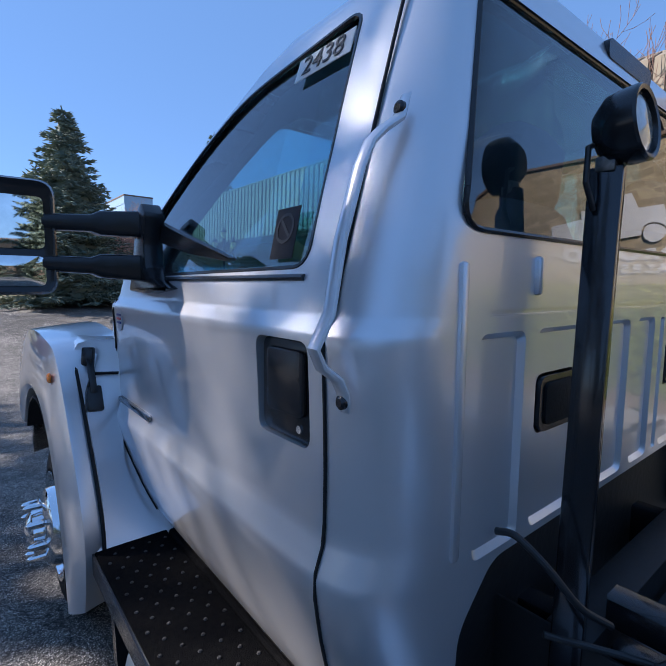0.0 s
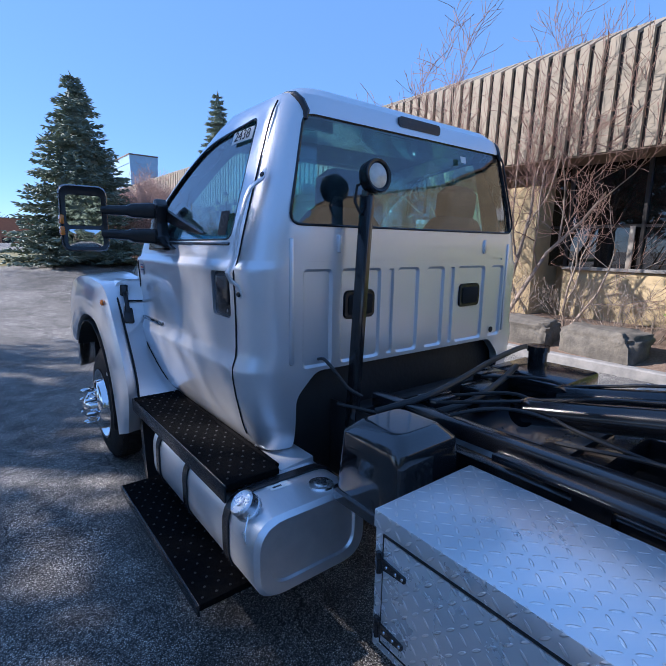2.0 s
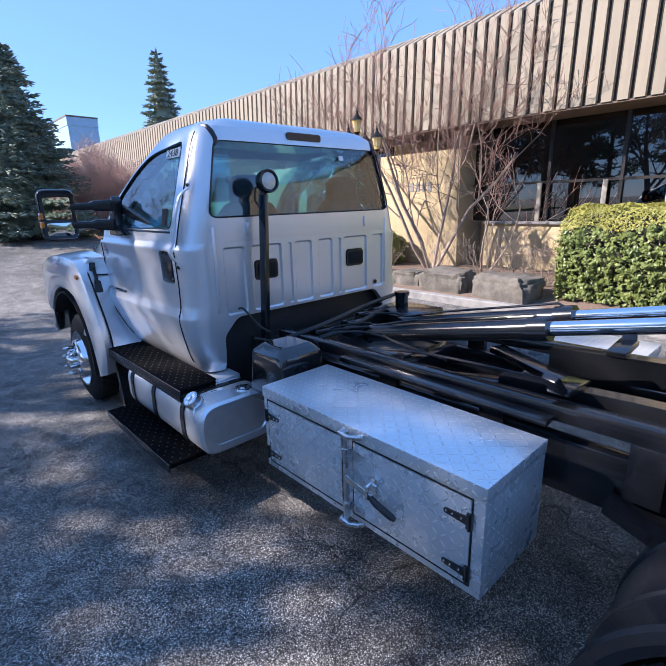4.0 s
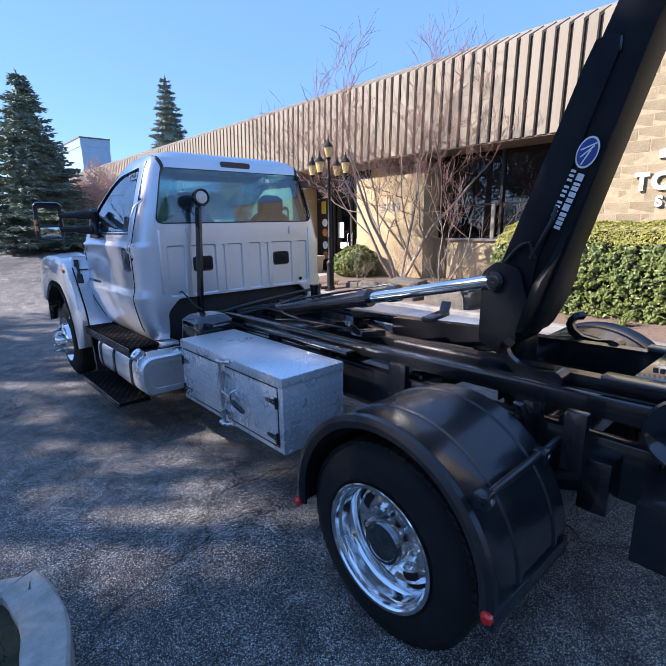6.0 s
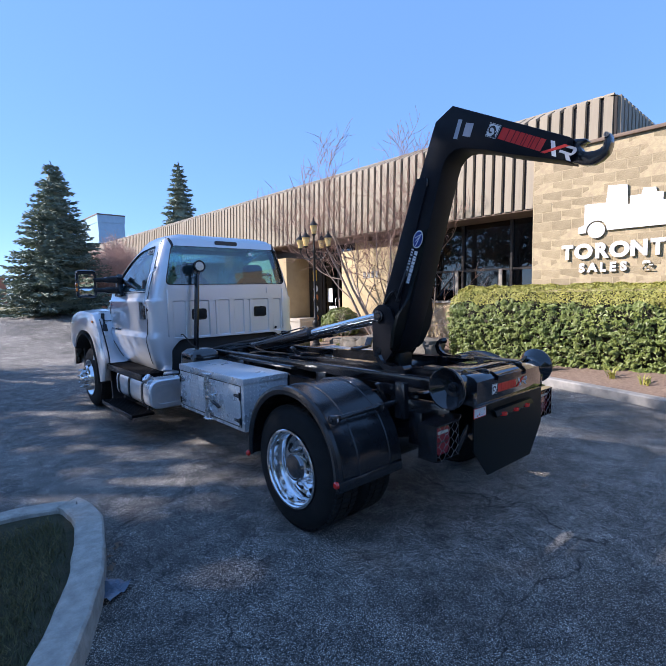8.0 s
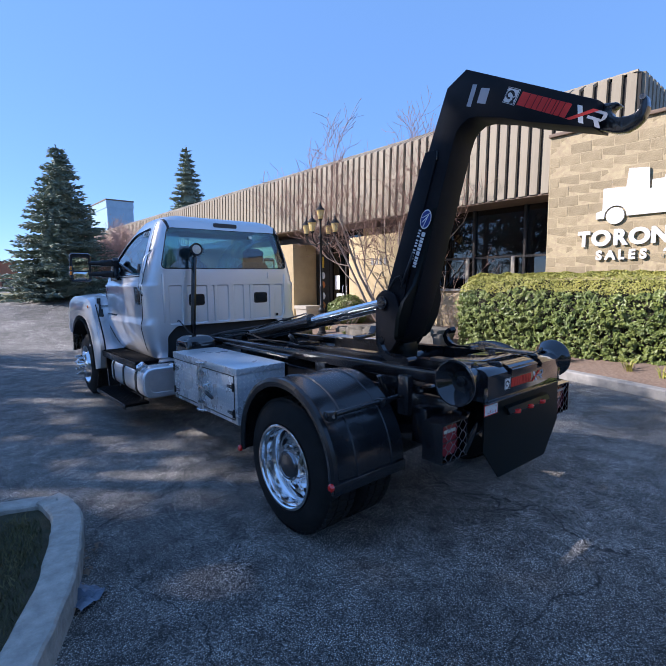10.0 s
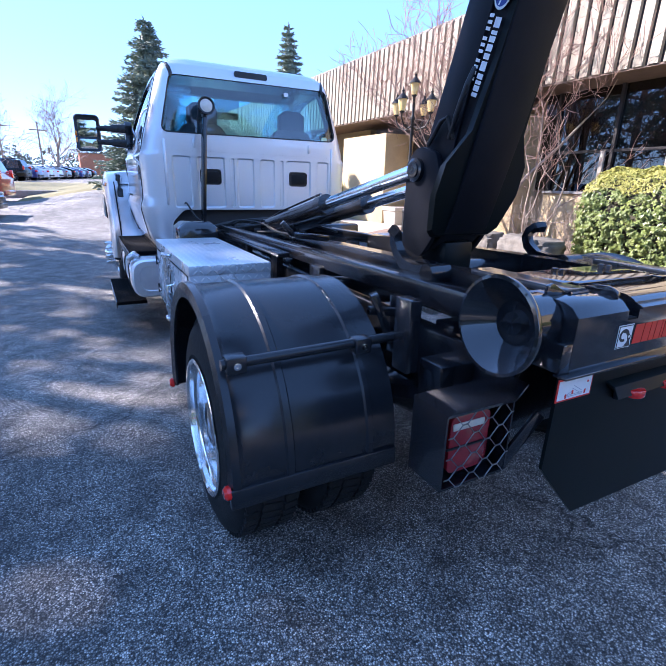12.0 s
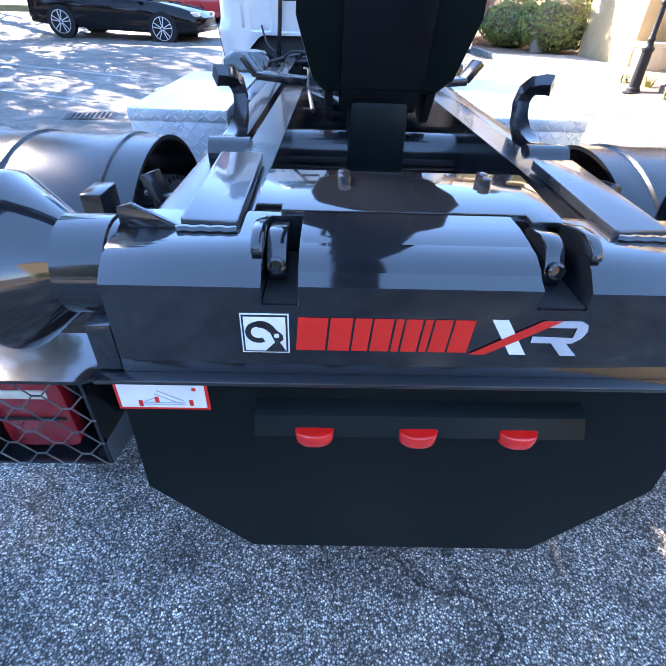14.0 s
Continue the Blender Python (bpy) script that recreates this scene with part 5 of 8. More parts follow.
def chassis():
    for s in (-1, 1):
        part("frame_rail", box(B(), s * 0.36, s * 0.43, -3.2, 3.2, 0.60, 0.84, 0.006), BLACK, truck, "black chassis rail")
        bm = B()
        prism(bm, [(0.25, 0.90), (0.25, 0.965), (-0.55, 0.972), (-3.24, 1.02), (-3.24, 0.93)], "x", s * 0.375, s * 0.455, 0.012)
        part("subframe_rail", bm, BLACK, truck, "black rounded subframe rail")
        # hook-lift frame rail with a wider slide pad at the tail
        bm = B()
        loft(bm, [[(s * p, y, z - 0.14), (s * p, y, z), (s * q, y, z), (s * q, y, z - 0.14)] for y, z, p, q in ((-3.24, 1.055, 0.262, 0.332), (-2.9, 1.052, 0.258, 0.33), (-1.85, 1.03, 0.25, 0.325), (-1.30, 1.0, 0.25, 0.322))])
        rail = part("inner_rail", bm, BLACK, truck, "black hook-lift frame rail")
        bm = B()
        prism(bm, rounded([(s * 0.270, -3.298), (s * 0.354, -3.292), (s * 0.362, -2.94), (s * 0.275, -2.945)], 0.008), "z", 1.056, 1.075, 0.003)
        part("slide_pad", bm, GREYPAD, rail, "worn grey-black slide pad")
        # container lock
        lk = part("container_lock", tube(B(), [(s * 0.325, -2.78, 1.03), (s * 0.42, -2.78, 1.03)], 0.036, 14), BLACK, truck, "black container lock on a cross shaft")
        path = [Vector(p) for p in ((s * 0.395, -2.755, 1.03), (s * 0.387, -2.68, 1.022), (s * 0.381, -2.60, 1.038), (s * 0.379, -2.55, 1.075), (s * 0.382, -2.53, 1.115), (s * 0.388, -2.535, 1.142), (s * 0.398, -2.55, 1.158), (s * 0.418, -2.57, 1.164), (s * 0.434, -2.58, 1.164))]
        thick = (0.028, 0.025, 0.022, 0.020, 0.018, 0.016, 0.016, 0.017, 0.018)
        rings = []
        for n, (p, h) in enumerate(zip(path, thick)):
            d = (path[min(n + 1, 8)] - path[max(n - 1, 0)]).normalized()
            u = Vector((s, 0, 0)).cross(d).normalized() if n < 5 else Vector((0, 1, 0.6)).cross(d).normalized().cross(d).normalized() * -s
            if rings and u.dot(last) < 0:
                u = -u
            last = u
            v = d.cross(u)
            rings.append([p + u * h + v * 0.017, p - u * h + v * 0.017, p - u * h - v * 0.017, p + u * h - v * 0.017])
        bm = loft(B(), rings)
        part("claw", bm, BLACK, lk)
        # front body stop
        bm = B()
        beam(bm, (s * 0.24, -1.62, 1.03), (s * 0.46, -1.62, 1.05), 0.09, 0.03, 0.005)
        beam(bm, (s * 0.45, -1.62, 1.05), (s * 0.51, -1.60, 1.12), 0.07, 0.03, 0.005)
        part("body_stop", bm, BLACK, truck, "black body guide stop")
        # brackets along the subframe
        for y in (-0.75, -1.35, -1.95, -2.7):
            part("tie_bracket", box(B(), s * 0.43, s * 0.472, y - 0.06, y + 0.06, 0.70, 0.93, 0.004), BLACK, truck)
        part("spring", prism(B(), [(-1.85, 0.66), (-1.85, 0.70), (-2.2, 0.60), (RY, 0.56), (-2.7, 0.60), (-3.02, 0.70), (-3.02, 0.66), (-2.7, 0.54), (RY, 0.49), (-2.2, 0.54)], "x", s * 0.47, s * 0.55), BLACK, truck, "black leaf spring")
        part("spring_hanger", box(B(), s * 0.43, s * 0.57, -3.08, -2.97, 0.58, 0.80, 0.006), BLACK, truck)
        bm = B()
        beam(bm, (s * 0.60, -2.72, 0.96), (s * 0.535, -2.75, 0.78), 0.05, 0.03, 0.004)
        beam(bm, (s * 0.46, -2.74, 0.88), (s * 0.62, -2.72, 0.90), 0.03, 0.03, 0.004)
        part("valve_bracket", bm, BLACK, truck)
    part("cross_member", box(B(), -0.36, 0.36, -3.18, -3.11, 0.58, 0.90, 0.006), BLACK, truck, "black rear frame cross member")
    for y in (-0.6, -1.25, -2.0, -2.85):
        part("cross_member", box(B(), -0.37, 0.37, y - 0.05, y + 0.05, 0.72, 0.86, 0.006), BLACK, truck, "black frame cross member")
    bm = B()
    for s in (-1, 1):
        beam(bm, (s * 0.33, -0.95, 0.90), (0, -1.55, 0.90), 0.10, 0.04, 0.004)
    part("cross_brace", bm, BLACK, truck)
    part("axle", tube(B(), [(-0.9, RY, 0.42), (-0.3, RY, 0.42), (-0.15, RY, 0.42), (0.15, RY, 0.42), (0.3, RY, 0.42), (0.9, RY, 0.42)], [0.07, 0.075, 0.17, 0.17, 0.075, 0.07], 20), BLACK, truck, "black drive axle")
    part("front_axle", tube(B(), [(-1.0, FY, 0.42), (1.0, FY, 0.42)], 0.06, 12), BLACK, truck)
    part("drive_shaft", tube(B(), [(0, 1.5, 0.62), (0, RY, 0.45)], 0.05, 14), BLACK, truck)
    part("engine", box(B(), -0.35, 0.35, 0.65, 3.1, 0.55, 1.05, 0.05), SATIN, truck)
    # pump and reservoir on the far side, box cover and its lid on the near side
    bm = B()
    rings = []
    for z, g in ((0.70, 0.012), (0.735, 0.012), (0.74, 0.0), (0.90, -0.010), (0.968, -0.014), (0.974, -0.017), (1.012, -0.058), (1.016, -0.066), (1.017, -0.080)):
        rings.append([(x, y, z) for x, y in rounded(rect(-0.875 - g, -0.535 + g, -0.335 - g, 0.0 + g), 0.045)])
    loft(bm, rings)
    part("battery_box", bm, COVER, truck, "rounded glossy black plastic box cover")
    bm = B()
    box(bm, 0.42, 0.80, -0.25, 0.20, 0.74, 0.98, 0.02)
    part("oil_tank", bm, BLACK, truck, "black hydraulic oil tank")
    part("return_filter", lathe(B(), [(0.05, 0), (0.05, 0.10), (0.06, 0.10), (0.06, 0.13), (0, 0.135)], Matrix.Translation((0.58, 0.0, 0.98)), 20), BLACK, truck)


STEEL = material("worn_dark_steel", (0.34, 0.33, 0.32), 0.4, 0.9, second=(0.12, 0.12, 0.125), scale=25.0)
GREYPAD = material("worn_black_steel", (0.030, 0.033, 0.038), 0.30, 0.2, second=(0.05, 0.054, 0.06), scale=6.0, rough_var=0.1, coat=0.8)
COVER = material("moulded_black_cover", (0.010, 0.011, 0.013), 0.12, second=(0.015, 0.016, 0.018), scale=4.0, coat=1.0, rough_var=0.04)
chassis()


def tail():
    notch = [box(B(), a, b, -3.45, -3.245, 1.004, 1.2) for a, b in ((-0.229, -0.181), (0.137, 0.204))]
    beam_ = carve(prism(B(), [(-3.402, 0.885), (-3.402, 1.030), (-3.380, 1.052), (-3.355, 1.062), (-3.33, 1.064), (-3.23, 1.064), (-3.23, 0.885)], "x", -0.438, 0.440, 0.003), notch)
    tb = part("tail_beam", beam_, GLOSSY, truck, "glossy black tail beam", 30)
    part("cover_plate", prism(B(), [(-0.255, -3.034), (0.222, -3.034), (0.213, -3.262), (0.162, -3.262), (0.162, -3.235), (-0.215, -3.235), (-0.215, -3.212), (-0.255, -3.212)], "z", 1.060, 1.0705, 0.002), GLOSSY, truck, "glossy black flat cover plate")
    for x in (-0.115, 0.135):
        for d in (-0.013, 0.013):
            part("bolt", lathe(B(), [(0.011, 0), (0.011, 0.012), (0.007, 0.014), (0, 0.014)], Matrix.Translation((x, -3.088 + d, 1.0705)), 6), BLACK, truck)
    bm = B()
    loft(bm, [[(x, -3.24, 1.0685), (x, -3.285, 1.0690), (x, -3.33, 1.0655), (x, -3.375, 1.051), (x, -3.408, 1.036), (x, -3.408, 1.0305), (x, -3.30, 1.062), (x, -3.24, 1.0615)] for x in (-0.180, 0.1365)])
    part("hinge_cover", bm, GLOSSY, truck, "glossy black curved hinge cover", 50)
    for x, d in ((-0.213, -1), (0.172, 1)):
        bm = B()
        prism(bm, rounded([(-3.25, 1.004), (-3.345, 1.004), (-3.352, 1.03), (-3.335, 1.062), (-3.31, 1.072), (-3.25, 1.06)], 0.016), "x", x - 0.014, x + 0.014, 0.003)
        hb = part("hinge_bracket", bm, GLOSSY, tb, "black rounded hinge lug")
        part("hinge_pin", lathe(B(), [(0.012, 0), (0.012, 0.007), (0.008, 0.008), (0.006, 0.002), (0, 0.002)], Matrix.Translation((x, -3.350, 1.036)) @ pose(0, 0, 0, 75, 0, 0), 18), GLOSSY, hb, "hollow hinge pin")
        # rounded cheek on the beam beside the slot
        cx = -0.236 if d < 0 else 0.212
        part("cheek", prism(B(), rounded([(-3.25, 1.06), (-3.372, 1.058), (-3.368, 1.074), (-3.345, 1.086), (-3.31, 1.084), (-3.25, 1.066)], 0.012), "x", cx - 0.008, cx + 0.008, 0.003), GLOSSY, tb)
        # near-black sheet on the slot floor puts the recess shade into colour
        part("notch_lining", box(B(), *((-0.228, -0.182) if d < 0 else (0.138, 0.203)), -3.399, -3.25, 1.0045, 1.0075), SEAM, tb)
    for s in (-1, 1):
        # gusset and weld bead where the outer rail meets the beam, and the wider foot of the beam
        part("gusset", prism(B(), [(s * 0.436, 1.064), (s * 0.436, 1.092), (s * 0.415, 1.098), (s * 0.35, 1.064)], "y", -3.30, -3.29, 0.002), GLOSSY, tb)
        part("weld_bead", tube(B(), [(s * (0.272 + 0.012 * i), -3.306 + 0.002 * (-1) ** i, 1.066) for i in range(8)], 0.006, 6), GLOSSY, tb)
        part("beam_foot", box(B(), s * 0.4385, s * 0.474, -3.4015, -3.30, 0.886, 0.965, 0.003), GLOSSY, tb)
        # flared guide roller with a hollow mouth
        m = Matrix.Translation((s * 0.435, -3.29, 1.0)) @ pose(0, 0, 0, 0, s * 90, 0)
        bm = lathe(B(), [(0.0, 0.0), (0.07, 0.0), (0.07, 0.010), (0.074, 0.012), (0.074, 0.085), (0.078, 0.09), (0.128, 0.150), (0.132, 0.158), (0.131, 0.166), (0.122, 0.168), (0.116, 0.160), (0.062, 0.095), (0.03, 0.092), (0.03, 0.105), (0.0, 0.106)], m, 48)
        part("roller", bm, GLOSSY, truck, "black flared guide roller")
    flap = part("tail_plate", prism(B(), [(-0.455, 0.872), (-0.462, 0.60), (-0.285, 0.40), (0.30, 0.39), (0.475, 0.60), (0.465, 0.868)], "y", -3.396, -3.386), FLAP, truck, "matt black chamfered tail plate")
    part("ledge", box(B(), -0.475, 0.478, -3.424, -3.385, 0.877, 0.8845, 0.002), GLOSSY, flap)
    # lamp bar with three red markers
    bm = B()
    prism(bm, [(-3.396, 0.828), (-3.422, 0.818), (-3.438, 0.788), (-3.432, 0.785), (-3.418, 0.808), (-3.396, 0.814)], "x", -0.25, 0.262, 0.002)
    hood = part("lamp_hood", bm, FLAP, truck, "black steel hood over marker lamps")
    part("lamp_bar", box(B(), -0.21, 0.21, -3.412, -3.396, 0.766, 0.798, 0.004), SATIN, hood)
    for x in (-0.158, 0.002, 0.158):
        bm = B()
        prism(bm, rounded([(x - 0.032, -3.412), (x - 0.030, -3.440), (x - 0.014, -3.452), (x + 0.014, -3.452), (x + 0.030, -3.440), (x + 0.032, -3.412)], 0.010), "z", 0.778, 0.801, 0.004)
        part("marker_light", bm, REDLENS, hood, "red marker lamp")
    # warning sign: white panel, red frame, small grey drawing
    w = part("warning_sign", box(B(), -0.464, -0.322, -3.3985, -3.3965, 0.803, 0.868), REDST, truck, "white warning sign with red border and line drawing")
    part("panel", box(B(), -0.459, -0.327, -3.3995, -3.3986, 0.808, 0.863), WHITEST, w)
    bm = B()
    for a, b in (((-0.40, 0.853), (-0.362, 0.832)), ((-0.404, 0.846), (-0.37, 0.827)), ((-0.425, 0.828), (-0.36, 0.828)), ((-0.425, 0.828), (-0.40, 0.84)), ((-0.425, 0.824), (-0.36, 0.824))):
        beam(bm, (a[0], -3.3999, a[1] - 0.009), (b[0], -3.3999, b[1] - 0.009), 0.0006, 0.0018)
    part("drawing", bm, GREYST, w)
    for x, z, e in ((-0.428, 0.826, 0.006), (-0.402, 0.834, 0.006), (-0.35, 0.828, 0.006), (-0.343, 0.856, 0.003)):
        part("mark", box(B(), x - 0.003, x + 0.003, -3.4003, -3.3996, z - 0.009 - e, z - 0.009 + e), REDST, w)
    # maker's badge: framed square with a curl, red block, grey cross shapes
    badge_set(truck, Matrix.Translation((-0.260, -3.4026, 0.958)), 0.066)


GLOSSY = material("wet_look_black_paint", (0.010, 0.011, 0.013), 0.08, second=(0.013, 0.014, 0.017), scale=2.5, coat=0.9, rough_var=0.04, bump=0.04, bump_scale=14.0)
FLAP = material("matt_black_plate", (0.005, 0.008, 0.008), 0.33, second=(0.008, 0.011, 0.011), scale=2.0, rough_var=0.05)
FLAP.node_tree.nodes["Principled BSDF"].inputs["Specular IOR Level"].default_value = 0.13


def badge_set(parent, m, h):
    """A square emblem, a row of upright red bars for a word, and a pale angular monogram; m at the emblem's lower left, looking to -y."""
    def flat_poly(pts, d, mat, name, par, label=""):
        bm = B()
        prism(bm, pts, "y", -d - 0.0006, -d)
        bmesh.ops.transform(bm, matrix=m, verts=bm.verts)
        return part(name, bm, mat, par, label)
    b = flat_poly(rect(0, h, -h / 2, h / 2), 0.0, WHITEST, "emblem", parent, "square black and white emblem")
    flat_poly(rect(0.03 * h, 0.97 * h, -0.47 * h, 0.47 * h), 0.0008, INK, "frame", b)
    flat_poly(rect(0.07 * h, 0.93 * h, -0.43 * h, 0.43 * h), 0.0016, WHITEST, "panel", b)
    def arc(cx, cz, r0, r1, a0, a1, n=14):
        o = [(cx + r1 * math.cos(radians(a0 + (a1 - a0) * k / n)), cz + r1 * math.sin(radians(a0 + (a1 - a0) * k / n))) for k in range(n + 1)]
        i = [(cx + r0 * math.cos(radians(a0 + (a1 - a0) * k / n)), cz + r0 * math.sin(radians(a0 + (a1 - a0) * k / n))) for k in range(n + 1)]
        return [(u * h, v * h) for u, v in o + i[::-1]]
    flat_poly(arc(0.36, 0.05, 0.15, 0.27, 40, 300), 0.0024, INK, "curl", b)
    flat_poly(arc(0.40, -0.02, 0.19, 0.36, 25, 100), 0.0024, INK, "curl", b)
    flat_poly([(u * h, v * h) for u, v in ((0.58, 0.12), (0.72, 0.13), (0.86, 0.0), (0.88, -0.12), (0.80, -0.20), (0.92, -0.42), (0.50, -0.42), (0.70, -0.20))], 0.0024, INK, "shape", b)
    flat_poly(rounded([((0.74 + a) * h, (-0.02 + c) * h) for a, c in ((-0.05, -0.05), (0.05, -0.05), (0.05, 0.05), (-0.05, 0.05))], 0.03 * h), 0.0032, WHITEST, "spot", b)
    x = 1.13 * h
    word = None
    for wdt in (0.62, 0.46, 0.34, 0.40, 0.16, 0.34, 0.16, 0.36, 0.42):
        q = flat_poly([(x, -h * 0.42), (x + wdt * h, -h * 0.42), (x + (wdt + 0.06) * h, h * 0.42), (x + 0.06 * h, h * 0.42)], 0.0, REDST, "red_bar", word or parent, "" if word else "row of red bars")
        word = word or q
        x += (wdt + 0.05) * h
    x += 0.05 * h
    q = flat_poly([(x + 0.28 * h, 0.45 * h), (x + 0.62 * h, 0.45 * h), (x + 1.2 * h, -0.45 * h), (x + 0.85 * h, -0.45 * h)], 0.0, WHITEST, "monogram", parent, "pale angular monogram with a red stroke")
    flat_poly([(x - 0.05 * h, -0.45 * h), (x + 0.3 * h, -0.45 * h), (x + 1.75 * h, 0.45 * h), (x + 1.35 * h, 0.45 * h)], 0.0012, REDST, "stroke", q)
    for pts in ([(1.42, 0.45), (2.15, 0.45), (2.15, 0.28), (1.30, 0.28)], [(2.15, 0.45), (2.30, 0.36), (2.34, 0.20), (2.27, 0.02), (2.08, 0.02), (2.10, 0.28)], [(1.22, 0.05), (2.27, 0.02), (2.10, -0.12), (1.22, -0.12)], [(1.66, -0.12), (1.98, -0.12), (2.30, -0.45), (1.95, -0.45)]):
        flat_poly([(x + u * h, v * h) for u, v in pts], 0.0004, GREYST, "stroke", q)


tail()


def tail_lights(s):
    x0, x1, y0, y1, z0, z1 = 0.548, 0.778, -3.345, -3.215, 0.595, 0.805
    h = part("tail_light_box", box(B(), s * x0, s * x1, y1 - 0.006, y1, z0, z1), BLACK, truck, "black steel tail-light housing with mesh guard")
    part("side_plate", box(B(), s * x1, s * (x1 - 0.006), y0, y1 - 0.006, z0, z1), BLACK, h)
    part("side_plate", box(B(), s * x0, s * (x0 + 0.006), y0, y1 - 0.006, z0, z1), BLACK, h)
    part("floor_plate", box(B(), s * (x0 + 0.006), s * (x1 - 0.006), y0, y1 - 0.006, z0, z0 + 0.006), BLACK, h)
    bm = B()
    prism(bm, [(s * x1, y0 - 0.004), (s * x1, y1), (s * 0.44, y1), (s * 0.44, y0 + 0.05), (s * x0, y0 - 0.004)], "z", z1, z1 + 0.007)
    part("top_plate", bm, GLOSSY, h)
    part("strut", beam(B(), (s * 0.58, -3.25, 0.63), (s * 0.45, -3.24, 0.78), 0.05, 0.012, 0.003), BLACK, h)
    part("strut", beam(B(), (s * 0.56, -3.335, 0.605), (s * 0.462, -3.36, 0.755), 0.012, 0.034, 0.003), BLACK, h)
    part("strut", beam(B(), (s * 0.58, -3.24, 0.88), (s * 0.50, -3.20, 0.93), 0.04, 0.010, 0.002), BLACK, h)
    bm = B()
    prism(bm, rounded(rect(s * 0.740, s * 0.605, 0.620, 0.788), 0.026), "y", y0 + 0.055, y0 + 0.022, 0.004)
    l = part("lamp", bm, REDDARK, h, "red combination tail lamp")
    part("reverse_lens", box(B(), s * 0.735, s * 0.63, y0 + 0.017, y0 + 0.023, 0.748, 0.768, 0.003), LENS, l, "clear reversing lens")
    part("divider", box(B(), s * 0.75, s * 0.615, y0 + 0.018, y0 + 0.0225, 0.695, 0.700), SEAM, l)
    # expanded-metal guard: rows of zigzag strands
    bm = B()
    cell, rows = 0.084, 7
    rh = (z1 - z0) / rows
    for r in range(rows):
        pts, x, k = [], x0, 1 if r % 2 else 0
        while x < x1 - 0.004:
            for f, up in ((0.0, 0), (0.10, 0), (0.25, 0.5), (0.40, 1)):
                if x + f * cell < x1:
                    pts.append((s * (x + f * cell), y0, z0 + rh * (r + 0.02 + 0.96 * abs(k - up))))
            x += cell / 2
            k = 1 - k
        tube(bm, pts, 0.0016, 5)
    part("mesh_guard", bm, STEEL, h, "bare expanded-metal lamp guard")


tail_lights(-1), tail_lights(1)


def hook_arm():
    w = 0.112
    prof = [(-2.30, 1.06), (-2.30, 1.30), (-2.36, 1.46), (-2.70, 2.40), (-2.86, 2.80), (-3.0, 2.87), (-3.24, 2.745), (-3.775, 2.465), (-3.755, 2.335), (-3.40, 2.455), (-3.25, 2.515), (-3.08, 2.565), (-3.02, 2.568), (-2.97, 2.545), (-2.935, 2.505), (-2.91, 2.44), (-2.81, 2.09), (-2.66, 1.56), (-2.53, 1.16), (-2.42, 1.06)]
    a = part("hook_arm", prism(B(), prof, "x", -w, w, 0.006), ARMBLACK, truck, "glossy black cranked hook arm")
    # welded edge strips that make the arm read as a box of plates
    for s in (-1, 1):
        bm = B()
        prism(bm, [(-2.31, 1.12), (-2.33, 1.44), (-2.66, 2.34), (-2.70, 2.43), (-2.79, 2.43), (-2.79, 2.36), (-2.64, 1.9), (-2.53, 1.5), (-2.48, 1.12)], "x", s * w, s * (w + 0.014), 0.003)
        part("doubler_plate", bm, ARMBLACK, a)
        bm = B()
        prism(bm, rounded([(-2.26, 1.06), (-2.26, 1.44), (-2.34, 1.50), (-2.46, 1.47), (-2.52, 1.30), (-2.48, 1.12), (-2.40, 1.02)], 0.03), "x", s * (w + 0.02), s * (w + 0.045), 0.003)
        part("pivot_cheek", bm, ARMBLACK, a)
        bm = lathe(B(), [(0.05, 0), (0.05, 0.02), (0.035, 0.024), (0.035, 0.03), (0.018, 0.032), (0.0, 0.03)], Matrix.Translation((s * (w + 0.045), -2.34, 1.40)) @ pose(0, 0, 0, 0, s * 90, 0), 24)
        part("pivot_boss", bm, BLACK, a, "black cylinder pivot boss")
        part("sleeve_edge", box(B(), s * (w - 0.01), s * (w + 0.012), -2.80, -2.70, 2.36, 2.42, 0.004), BLACK, a)
    # broad plate down the rear of the foot
    bm = B()
    rows = [(-2.50, 1.13, 0.155), (-2.515, 1.16, 0.19), (-2.565, 1.30, 0.228), (-2.60, 1.42, 0.218), (-2.640, 1.54, 0.14), (-2.72, 1.80, 0.118), (-2.80, 2.06, 0.113)]
    loft(bm, [[(-hw, y, z), (hw, y, z), (hw, y + 0.035, z - 0.012), (-hw, y + 0.035, z - 0.012)] for y, z, hw in rows])
    part("rear_plate", bm, FLAP, a, "broad matt black plate on the arm foot")
    part("foot", box(B(), -0.085, 0.085, -2.49, -2.32, 0.86, 1.10, 0.02), FLAP, a)
    part("cross_shaft", tube(B(), [(-0.36, -2.42, 0.95), (0.36, -2.42, 0.95)], 0.055, 18), BLACK, a)
    # hook
    hk = [(-3.70, 2.46), (-3.76, 2.468), (-3.838, 2.455), (-3.852, 2.437), (-3.825, 2.436), (-3.811, 2.418), (-3.815, 2.395), (-3.845, 2.378), (-3.895, 2.374), (-3.925, 2.384), (-3.938, 2.408), (-3.936, 2.44), (-3.948, 2.462), (-3.966, 2.446), (-3.972, 2.40), (-3.958, 2.35), (-3.922, 2.318), (-3.875, 2.302), (-3.83, 2.307), (-3.775, 2.332), (-3.70, 2.36)]
    part("hook", prism(B(), rounded(hk, 0.012, 3), "x", -0.035, 0.035, 0.006), BLACK, a, "black steel lifting hook")
